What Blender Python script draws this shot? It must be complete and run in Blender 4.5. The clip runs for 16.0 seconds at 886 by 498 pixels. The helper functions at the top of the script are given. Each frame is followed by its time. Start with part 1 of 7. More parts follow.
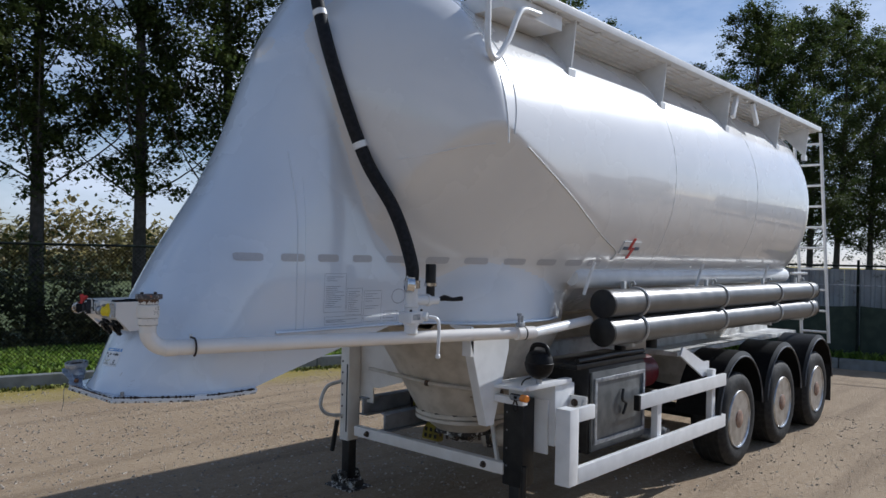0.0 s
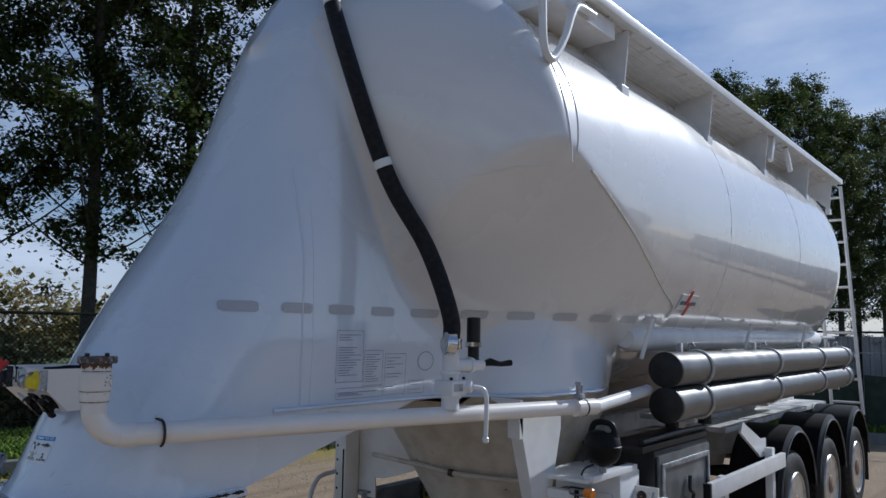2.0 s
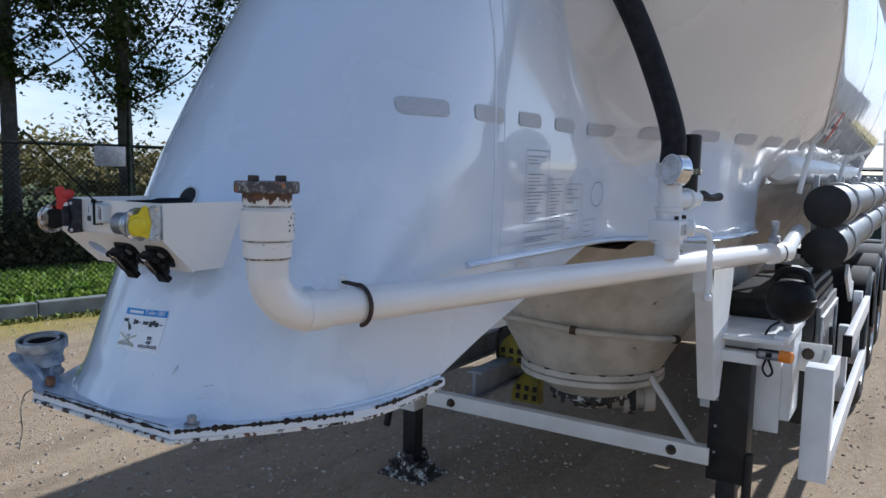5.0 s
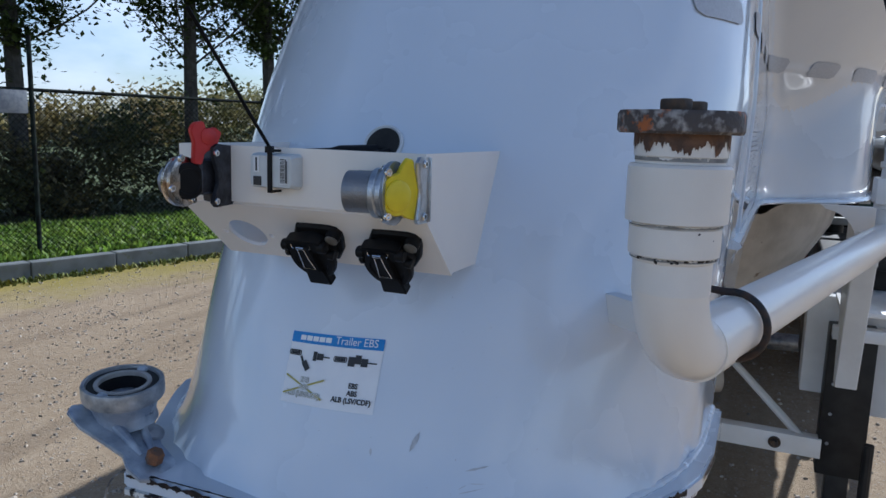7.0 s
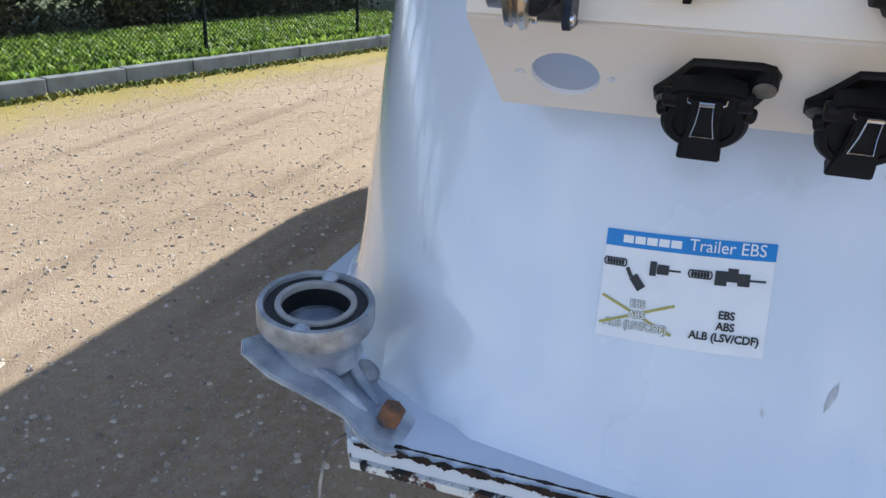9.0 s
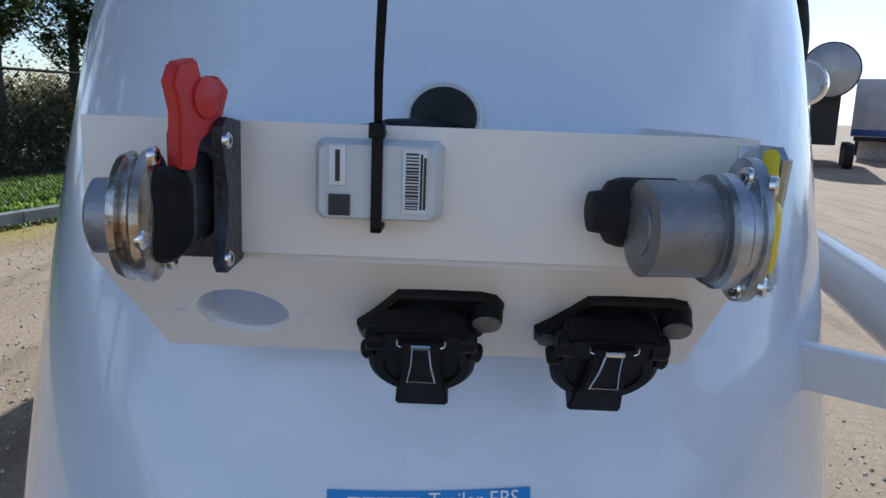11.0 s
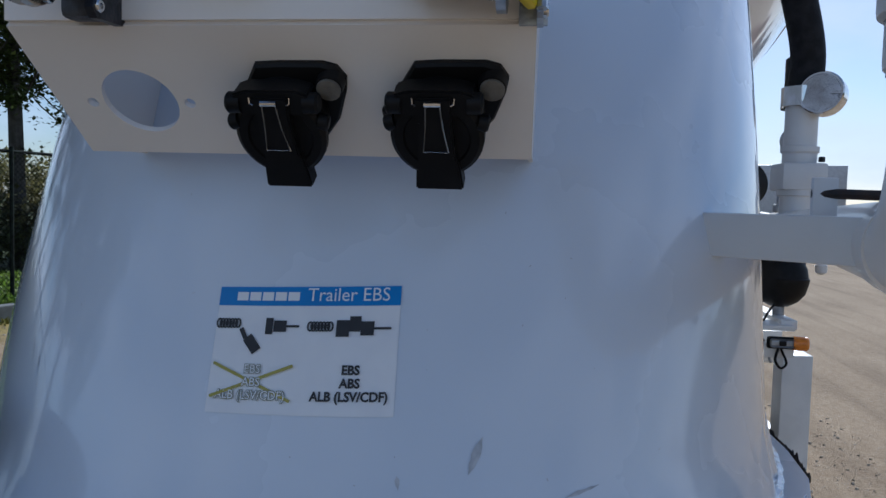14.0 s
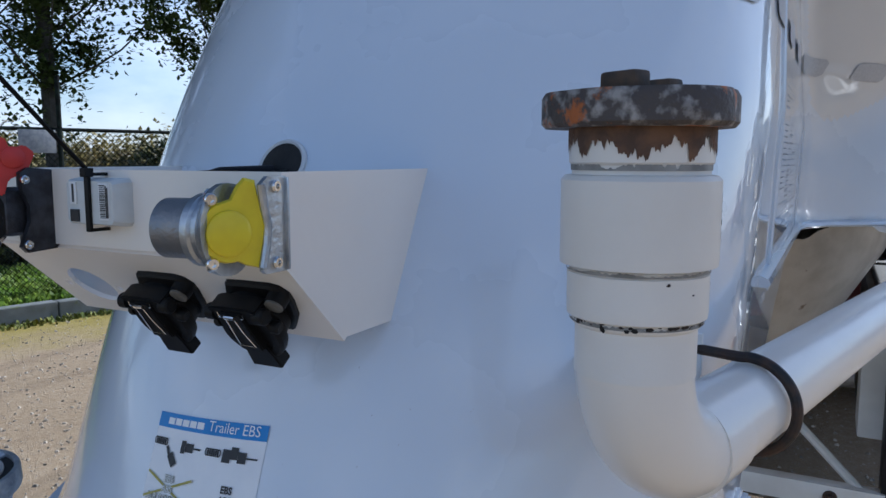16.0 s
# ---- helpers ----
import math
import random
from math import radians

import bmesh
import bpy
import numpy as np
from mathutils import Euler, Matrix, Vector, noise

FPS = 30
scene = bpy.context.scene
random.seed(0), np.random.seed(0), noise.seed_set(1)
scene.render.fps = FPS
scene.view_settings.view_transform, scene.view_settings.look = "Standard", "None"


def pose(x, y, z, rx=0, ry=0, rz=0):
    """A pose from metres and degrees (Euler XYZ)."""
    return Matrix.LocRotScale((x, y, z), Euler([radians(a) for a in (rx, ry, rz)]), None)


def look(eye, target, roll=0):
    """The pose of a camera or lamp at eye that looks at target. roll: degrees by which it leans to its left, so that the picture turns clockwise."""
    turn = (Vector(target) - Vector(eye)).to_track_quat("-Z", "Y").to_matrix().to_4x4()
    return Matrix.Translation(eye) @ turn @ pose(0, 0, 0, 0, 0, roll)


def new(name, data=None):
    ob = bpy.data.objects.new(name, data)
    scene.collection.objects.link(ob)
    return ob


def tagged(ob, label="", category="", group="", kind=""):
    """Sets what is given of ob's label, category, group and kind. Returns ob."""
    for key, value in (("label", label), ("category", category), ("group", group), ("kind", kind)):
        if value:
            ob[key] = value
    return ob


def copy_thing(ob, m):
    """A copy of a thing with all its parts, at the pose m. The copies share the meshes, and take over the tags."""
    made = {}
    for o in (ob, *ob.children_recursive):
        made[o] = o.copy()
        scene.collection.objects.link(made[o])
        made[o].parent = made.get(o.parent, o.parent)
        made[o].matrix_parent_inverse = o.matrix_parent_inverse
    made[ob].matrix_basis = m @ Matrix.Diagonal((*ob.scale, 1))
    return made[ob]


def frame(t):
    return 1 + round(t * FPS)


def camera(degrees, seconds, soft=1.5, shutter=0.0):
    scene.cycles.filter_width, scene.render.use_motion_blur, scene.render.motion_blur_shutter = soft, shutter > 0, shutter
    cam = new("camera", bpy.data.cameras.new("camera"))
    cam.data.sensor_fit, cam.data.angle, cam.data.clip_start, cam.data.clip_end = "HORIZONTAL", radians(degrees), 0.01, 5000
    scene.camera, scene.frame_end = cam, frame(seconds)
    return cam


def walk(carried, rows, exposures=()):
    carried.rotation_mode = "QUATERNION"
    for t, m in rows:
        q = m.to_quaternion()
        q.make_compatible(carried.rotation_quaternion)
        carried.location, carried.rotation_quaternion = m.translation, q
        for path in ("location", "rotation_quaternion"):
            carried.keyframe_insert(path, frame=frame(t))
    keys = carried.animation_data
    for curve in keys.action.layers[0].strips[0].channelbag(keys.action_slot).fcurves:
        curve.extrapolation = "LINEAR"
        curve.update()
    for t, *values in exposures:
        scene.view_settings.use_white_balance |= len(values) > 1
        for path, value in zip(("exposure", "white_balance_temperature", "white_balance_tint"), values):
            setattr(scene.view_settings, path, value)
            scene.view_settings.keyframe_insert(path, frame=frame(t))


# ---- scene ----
cam = camera(60.9, 16.0)

PATH = [
    (0, (-1.851, -4.13, 2.083), (-0.361, -2.796, 2.1), 1.3),
    (0.5, (-1.736, -3.899, 2.054), (-0.242, -2.577, 2.196), 1.3),
    (1, (-1.624, -3.634, 2.047), (-0.136, -2.318, 2.277), 1.1),
    (1.5, (-1.487, -3.361, 1.965), (0.028, -2.081, 2.222), 1.0),
    (2, (-1.316, -3.073, 1.959), (0.234, -1.829, 2.175), 0.9),
    (2.5, (-1.248, -2.844, 1.946), (0.324, -1.615, 2.085), 1.1),
    (3, (-1.239, -2.585, 1.927), (0.333, -1.363, 1.735), 1.0),
    (3.5, (-1.23, -2.384, 1.912), (0.335, -1.157, 1.703), 0.8),
    (3.7, (-1.195, -2.308, 1.9), (0.366, -1.076, 1.689), 0.7),
    (5.8, (-1.032, -1.109, 1.857), (0.725, -0.178, 1.639), 1.7),
    (6, (-0.997, -1.01, 1.842), (0.768, -0.097, 1.618), 1.8),
    (6.5, (-0.891, -0.75, 1.846), (0.898, 0.114, 1.611), 1.7),
    (7, (-0.835, -0.56, 1.826), (0.966, 0.25, 1.509), 1.7),
    (7.5, (-0.814, -0.341, 1.821), (0.976, 0.399, 1.325), 1.4),
    (8, (-0.792, -0.202, 1.8), (0.966, 0.457, 1.11), 1.7),
    (8.5, (-0.695, -0.062, 1.766), (1.075, 0.556, 1.069), 2.3),
    (9, (-0.632, 0.018, 1.772), (1.125, 0.602, 1.015), 2.5),
    (9.5, (-0.614, 0.064, 1.791), (1.207, 0.356, 1.018), 3.0),
    (10, (-0.565, 0.074, 1.811), (1.36, 0.013, 1.27), 4.0),
    (10.2, (-0.512, 0.057, 1.814), (1.42, -0.013, 1.305), 3.7),
    (12.3, (-0.435, -0.063, 1.749), (1.553, 0.073, 1.573), 1.5),
    (12.5, (-0.445, -0.076, 1.732), (1.526, 0.126, 1.456), 1.4),
    (13, (-0.463, -0.077, 1.656), (1.519, 0.163, 1.534), 1.3),
    (13.5, (-0.509, -0.118, 1.613), (1.47, 0.145, 1.733), 1.4),
    (14, (-0.532, -0.179, 1.597), (1.448, 0.076, 1.478), 1.6),
    (14.5, (-0.507, -0.307, 1.631), (1.437, 0.079, 1.359), 1.1),
    (15, (-0.5, -0.434, 1.701), (1.407, 0.123, 1.466), 1.0),
    (15.5, (-0.504, -0.514, 1.764), (1.348, 0.199, 1.52), 0.5),
    (16, (-0.517, -0.577, 1.807), (1.244, 0.341, 1.566), 0.1),
]
# seconds, stops, kelvin, tint
EXPOSURE = [(0, 0.13, 5560, 11), (0.5, -0.04, 5460, 11), (1.5, -0.24, 5360, 11), (2.5, 0.10, 5400, 11), (3.1, 0.54, 5560, 11), (3.7, 0.66, 5560, 11), (5.8, 0.58, 5300, 10), (7.0, 0.52, 5300, 10), (7.5, 0.60, 5380, 10), (8, 1.13, 5640, 10),
            (8.5, 1.36, 5740, 10), (9.3, 1.36, 5740, 10), (10, 1.05, 5420, 10), (12.5, 0.62, 5320, 10), (13, 0.76, 5360, 10), (13.5, 0.60, 5320, 10), (14, 0.15, 5300, 10), (14.8, 0.44, 5300, 10), (16, 0.62, 5320, 10)]
walk(cam, [(t, look(eye, target, roll)) for t, eye, target, roll in PATH], EXPOSURE)

# ---------------------------------------------------------------- light
world = bpy.data.worlds.new("sky")
scene.world = world
world.use_nodes = True
wn, wl = world.node_tree.nodes, world.node_tree.links
SUN_ELEV, SUN_AZ = radians(34), radians(-16)      # azimuth of the sun measured from +x towards +y
sun_dir = Vector((math.cos(SUN_ELEV) * math.cos(SUN_AZ), math.cos(SUN_ELEV) * math.sin(SUN_AZ), math.sin(SUN_ELEV)))
sky = wn.new("ShaderNodeTexSky")
sky.sky_type, sky.sun_disc = "NISHITA", False
sky.sun_elevation, sky.sun_rotation = SUN_ELEV, math.pi / 2 - SUN_AZ
sky.air_density, sky.dust_density, sky.ozone_density = 1.0, 0.5, 2.5
background = wn["Background"]
background.inputs["Strength"].default_value = 0.074
cloud_noise = wn.new("ShaderNodeTexNoise")
cloud_noise.inputs["Scale"].default_value, cloud_noise.inputs["Detail"].default_value = 3.2, 7
cloud_noise.inputs["Roughness"].default_value = 0.55
coords, squash = wn.new("ShaderNodeTexCoord"), wn.new("ShaderNodeMapping")
squash.inputs["Scale"].default_value = (1, 1, 2.6)
wl.new(coords.outputs["Generated"], squash.inputs["Vector"])
wl.new(squash.outputs["Vector"], cloud_noise.inputs["Vector"])
cloud_ramp = wn.new("ShaderNodeValToRGB")
cloud_ramp.color_ramp.elements[0].position, cloud_ramp.color_ramp.elements[1].position = 0.37, 0.68
cloud_ramp.color_ramp.elements[1].color = (0.85, 0.85, 0.85, 1)
cloud_mix = wn.new("ShaderNodeMixRGB")
cloud_mix.inputs["Color2"].default_value = (9.4, 9.7, 10.3, 1)
wl.new(cloud_noise.outputs["Fac"], cloud_ramp.inputs["Fac"])
height, thin, cover = wn.new("ShaderNodeSeparateXYZ"), wn.new("ShaderNodeMapRange"), wn.new("ShaderNodeMath")
thin.inputs["From Min"].default_value, thin.inputs["From Max"].default_value = 0.25, 0.75
thin.inputs["To Min"].default_value, thin.inputs["To Max"].default_value = 1.0, 0.12
cover.operation = "MULTIPLY"
wl.new(coords.outputs["Generated"], height.inputs["Vector"])
wl.new(height.outputs["Z"], thin.inputs["Value"])
wl.new(cloud_ramp.outputs["Color"], cover.inputs[0])
wl.new(thin.outputs["Result"], cover.inputs[1])
wl.new(cover.outputs[0], cloud_mix.inputs["Fac"])
wl.new(sky.outputs["Color"], cloud_mix.inputs["Color1"])
wl.new(cloud_mix.outputs["Color"], background.inputs["Color"])
sun_data = bpy.data.lights.new("sun", "SUN")
sun_data.energy, sun_data.angle, sun_data.color = 4.0, radians(0.6), (1.0, 0.93, 0.82)
sun = new("sun", sun_data)
sun.matrix_world = look(sun_dir * 60, (0, 0, 0))

# ---------------------------------------------------------------- mesh helpers
def part(name, bm, material, parent=None, label="", smooth=True, angle=35):
    """Link a bmesh as one mesh object under a thing or a part."""
    mesh = bpy.data.meshes.new(name)
    bm.normal_update()
    bm.to_mesh(mesh)
    bm.free()
    return link_mesh(name, mesh, material, parent, label, smooth, angle)


def link_mesh(name, mesh, material, parent=None, label="", smooth=True, angle=35):
    for m in (material if isinstance(material, (list, tuple)) else [material]):
        mesh.materials.append(m)
    if smooth:
        mesh.shade_smooth()
        mesh.set_sharp_from_angle(angle=radians(angle))
    ob = new(name, mesh)
    if parent is not None:
        ob.parent = parent
    if label:
        tagged(ob, label)
    return ob


def thing(name, label, category, group="", at=(0, 0, 0)):
    ob = new(name)
    ob.empty_display_size = 0.1
    ob.location = at
    return tagged(ob, label, category, group)


def box(bm, lo, hi, bevel=0.0, segments=2, m=None):
    lo, hi = Vector(lo), Vector(hi)
    got = bmesh.ops.create_cube(bm, size=1, matrix=Matrix.Translation((lo + hi) / 2) @ Matrix.Diagonal((*(hi - lo), 1)))
    verts = got["verts"]
    if bevel:
        edges = list({e for v in verts for e in v.link_edges})
        made = bmesh.ops.bevel(bm, geom=edges, offset=bevel, segments=segments, affect="EDGES", profile=0.6)
        verts = list({v for f in made["faces"] for v in f.verts} | {v for v in verts if v.is_valid})
    if m is not None:
        bmesh.ops.transform(bm, matrix=m, verts=verts)
    return verts


def rings(bm, loops, cap0=True, cap1=True, closed=True):
    """Skin a list of vertex loops."""
    rows = [[bm.verts.new(p) for p in loop] for loop in loops]
    n = len(rows[0])
    for a, b in zip(rows, rows[1:]):
        for i in range(n if closed else n - 1):
            j = (i + 1) % n
            bm.faces.new((a[i], a[j], b[j], b[i]))
    if cap0:
        bm.faces.new(rows[0][::-1])
    if cap1:
        bm.faces.new(rows[-1])
    return rows


def frame_of(d):
    d = Vector(d).normalized()
    u = d.cross(Vector((0, 0, 1)))
    if u.length < 1e-3:
        u = Vector((1, 0, 0))
    u.normalize()
    return u, d.cross(u)


def turned(bm, p0, d, profile, n=24, cap0=True, cap1=True):
    """A turned body: profile of (distance along d, radius)."""
    p0, d = Vector(p0), Vector(d).normalized()
    u, v = frame_of(d)
    loops = []
    for s, r in profile:
        loops.append([p0 + d * s + (u * math.cos(a) + v * math.sin(a)) * r for a in (2 * math.pi * i / n for i in range(n))])
    return rings(bm, loops, cap0, cap1)


def rod(bm, p0, p1, r, n=12, r1=None):
    p0, p1 = Vector(p0), Vector(p1)
    return turned(bm, p0, p1 - p0, [(0, r), ((p1 - p0).length, r if r1 is None else r1)], n)


def sweep(bm, pts, radius, n=12, caps=True):
    """A round bar along points; radius may be a list."""
    pts = [Vector(p) for p in pts]
    loops, u = [], None
    for i, p in enumerate(pts):
        d = (pts[min(i + 1, len(pts) - 1)] - pts[max(i - 1, 0)]).normalized()
        if u is None:
            u = frame_of(d)[0]
        u = (u - d * u.dot(d)).normalized()
        v = d.cross(u)
        r = radius[i] if isinstance(radius, (list, tuple)) else radius
        loops.append([p + (u * math.cos(a) + v * math.sin(a)) * r for a in (2 * math.pi * k / n for k in range(n))])
    return rings(bm, loops, caps, caps)


def spline(pts, n=10):
    """Catmull-Rom through the points."""
    pts = [Vector(p) for p in pts]
    full = [pts[0] * 2 - pts[1], *pts, pts[-1] * 2 - pts[-2]]
    out = []
    for a, b, c, d in zip(full, full[1:], full[2:], full[3:]):
        for i in range(n):
            t = i / n
            out.append(0.5 * (2 * b + (c - a) * t + (2 * a - 5 * b + 4 * c - d) * t * t + (3 * b - a - 3 * c + d) * t ** 3))
    return out + [pts[-1]]


def prism(bm, outline, axis, lo, hi):
    """Extrude a 2D outline along an axis (0, 1, 2) between lo and hi."""
    def at(p, s):
        q = list(p)
        q.insert(axis, s)
        return Vector(q)
    rings(bm, [[at(p, lo) for p in outline], [at(p, hi) for p in outline]])
    bmesh.ops.recalc_face_normals(bm, faces=bm.faces)


# ---------------------------------------------------------------- materials
def material(name, color, rough=0.5, metal=0.0, color2=None, scale=6.0, detail=6, lo=0.4, hi=0.65, bump=0.0, bump_scale=80.0,
             spots=None, spot_scale=14.0, spot_at=0.7, coat=0.0, rough2=None, bump_dist=0.004, island=0.0, through_light=0.0, spec=0.5):
    mat = bpy.data.materials.new(name)
    mat.use_nodes = True
    n, l = mat.node_tree.nodes, mat.node_tree.links
    b = n["Principled BSDF"]
    b.inputs["Roughness"].default_value, b.inputs["Metallic"].default_value = rough, metal
    b.inputs["Specular IOR Level"].default_value = spec
    b.inputs["Coat Weight"].default_value, b.inputs["Coat Roughness"].default_value = coat, 0.03
    geo = n.new("ShaderNodeNewGeometry")
    base = n.new("ShaderNodeTexNoise")
    base.inputs["Scale"].default_value, base.inputs["Detail"].default_value = scale, detail
    l.new(geo.outputs["Position"], base.inputs["Vector"])
    ramp = n.new("ShaderNodeMapRange")
    ramp.inputs["From Min"].default_value, ramp.inputs["From Max"].default_value = lo, hi
    l.new(base.outputs["Fac"], ramp.inputs["Value"])
    mix = n.new("ShaderNodeMixRGB")
    mix.inputs["Color1"].default_value = (*color, 1)
    mix.inputs["Color2"].default_value = (*(color2 or [c * 0.85 for c in color]), 1)
    l.new(ramp.outputs["Result"], mix.inputs["Fac"])
    out = mix
    if spots:
        sp = n.new("ShaderNodeTexNoise")
        sp.inputs["Scale"].default_value, sp.inputs["Detail"].default_value = spot_scale, 8
        sp.inputs["Roughness"].default_value = 0.65
        l.new(geo.outputs["Position"], sp.inputs["Vector"])
        cut = n.new("ShaderNodeMapRange")
        cut.inputs["From Min"].default_value, cut.inputs["From Max"].default_value = spot_at, spot_at + 0.05
        l.new(sp.outputs["Fac"], cut.inputs["Value"])
        out = n.new("ShaderNodeMixRGB")
        out.inputs["Color2"].default_value = (*spots, 1)
        l.new(cut.outputs["Result"], out.inputs["Fac"])
        l.new(mix.outputs["Color"], out.inputs["Color1"])
    if island:
        hsv = n.new("ShaderNodeHueSaturation")
        rnd = n.new("ShaderNodeMapRange")
        rnd.inputs["To Min"].default_value, rnd.inputs["To Max"].default_value = 1 - island, 1 + island
        l.new(geo.outputs["Random Per Island"], rnd.inputs["Value"])
        l.new(rnd.outputs["Result"], hsv.inputs["Value"])
        l.new(out.outputs["Color"], hsv.inputs["Color"])
        out = hsv
    l.new(out.outputs["Color"], b.inputs["Base Color"])
    if through_light:
        tr, both = n.new("ShaderNodeBsdfTranslucent"), n.new("ShaderNodeMixShader")
        both.inputs["Fac"].default_value = through_light
        l.new(out.outputs["Color"], tr.inputs["Color"])
        l.new(b.outputs["BSDF"], both.inputs[1]), l.new(tr.outputs["BSDF"], both.inputs[2])
        l.new(both.outputs["Shader"], n["Material Output"].inputs["Surface"])
    if rough2 is not None:
        rr = n.new("ShaderNodeMapRange")
        rr.inputs["From Min"].default_value, rr.inputs["From Max"].default_value = 0.3, 0.7
        rr.inputs["To Min"].default_value, rr.inputs["To Max"].default_value = rough, rough2
        l.new(base.outputs["Fac"], rr.inputs["Value"])
        l.new(rr.outputs["Result"], b.inputs["Roughness"])
    if bump:
        bn = n.new("ShaderNodeTexNoise")
        bn.inputs["Scale"].default_value, bn.inputs["Detail"].default_value = bump_scale, 5
        l.new(geo.outputs["Position"], bn.inputs["Vector"])
        bp = n.new("ShaderNodeBump")
        bp.inputs["Strength"].default_value, bp.inputs["Distance"].default_value = bump, bump_dist
        l.new(bn.outputs["Fac"], bp.inputs["Height"])
        l.new(bp.outputs["Normal"], b.inputs["Normal"])
        if coat:
            l.new(bp.outputs["Normal"], b.inputs["Coat Normal"])
    return mat


white_paint = material("white_paint", (0.76, 0.75, 0.735), 0.22, color2=(0.70, 0.695, 0.69), scale=1.6, bump=0.10, bump_scale=1.7,
                       bump_dist=0.02, coat=1.0, rough2=0.32)
# white with the blue of reflected sky mixed into its base colour
sky_tinted_white = material("sky_tinted_gelcoat", (0.70, 0.755, 0.83), 0.22, color2=(0.655, 0.71, 0.785), scale=1.6, bump=0.03, bump_scale=2.2,
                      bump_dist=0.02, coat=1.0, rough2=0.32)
cream_white = material("cream_white_enamel", (0.87, 0.82, 0.75), 0.3, color2=(0.82, 0.765, 0.695), scale=4, bump=0.08, bump_scale=70, coat=0.3)
white_worn = material("white_worn", (0.82, 0.785, 0.73), 0.35, color2=(0.72, 0.68, 0.62), scale=5, spots=(0.22, 0.17, 0.13), spot_scale=11,
                      spot_at=0.70, bump=0.15, bump_scale=60)
white_plain = material("white_plain", (0.78, 0.78, 0.77), 0.32, color2=(0.70, 0.70, 0.69), scale=7, bump=0.1, bump_scale=90)
grey_white = material("grey_white", (0.62, 0.62, 0.60), 0.45, color2=(0.45, 0.44, 0.42), scale=9, spots=(0.2, 0.15, 0.11), spot_scale=16, spot_at=0.66)
black_paint = material("black_paint", (0.01, 0.01, 0.0105), 0.45, spec=0.35, color2=(0.022, 0.021, 0.02), scale=12, bump=0.1)
black_plastic = material("black_plastic", (0.005, 0.005, 0.0055), 0.5, spec=0.2, color2=(0.009, 0.009, 0.0095), scale=30, bump=0.15, bump_scale=300, bump_dist=0.001)
rubber = material("rubber", (0.014, 0.014, 0.014), 0.7, spec=0.3, color2=(0.032, 0.03, 0.027), scale=20, bump=0.3, bump_scale=120)
tube_steel = material("tube_steel", (0.13, 0.128, 0.126), 0.30, 0.6, color2=(0.19, 0.186, 0.18), scale=4, rough2=0.46, bump=0.06, bump_scale=30)
galvanised = material("galvanised", (0.42, 0.43, 0.45), 0.45, 0.7, color2=(0.22, 0.235, 0.26), scale=22, bump=0.3, bump_scale=140)
cast_alloy = material("cast_alloy", (0.27, 0.265, 0.265), 0.42, 0.75, color2=(0.22, 0.23, 0.25), scale=45, bump=0.25, bump_scale=260)
chrome = material("chrome", (0.8, 0.8, 0.8), 0.12, 1.0, color2=(0.62, 0.6, 0.56), scale=30)
rust = material("rust", (0.16, 0.085, 0.05), 0.85, color2=(0.28, 0.12, 0.05), scale=60, bump=0.6, bump_scale=150, spots=(0.09, 0.075, 0.065), spot_scale=50, spot_at=0.52)
rusty_flange = material("rusty_flange", (0.085, 0.07, 0.062), 0.6, 0.3, color2=(0.36, 0.33, 0.30), scale=75, lo=0.50, hi=0.64, bump=0.6, bump_scale=120,
                        spots=(0.42, 0.13, 0.035), spot_scale=30, spot_at=0.565)
yellow = material("yellow_plastic", (0.78, 0.62, 0.01), 0.4, color2=(0.70, 0.54, 0.01), scale=40)
red = material("red_plastic", (0.55, 0.035, 0.03), 0.45, color2=(0.45, 0.03, 0.025), scale=40)
amber_mat = material("amber", (0.75, 0.24, 0.02), 0.25, color2=(0.65, 0.2, 0.02), scale=50)
reflective = material("reflective_strip", (0.50, 0.50, 0.515), 0.38, 0.1, color2=(0.44, 0.44, 0.455), scale=160)
concrete = material("concrete", (0.20, 0.215, 0.22), 0.85, color2=(0.145, 0.155, 0.155), scale=5, bump=0.5, bump_scale=70, spots=(0.15, 0.17, 0.11), spot_scale=6, spot_at=0.6)


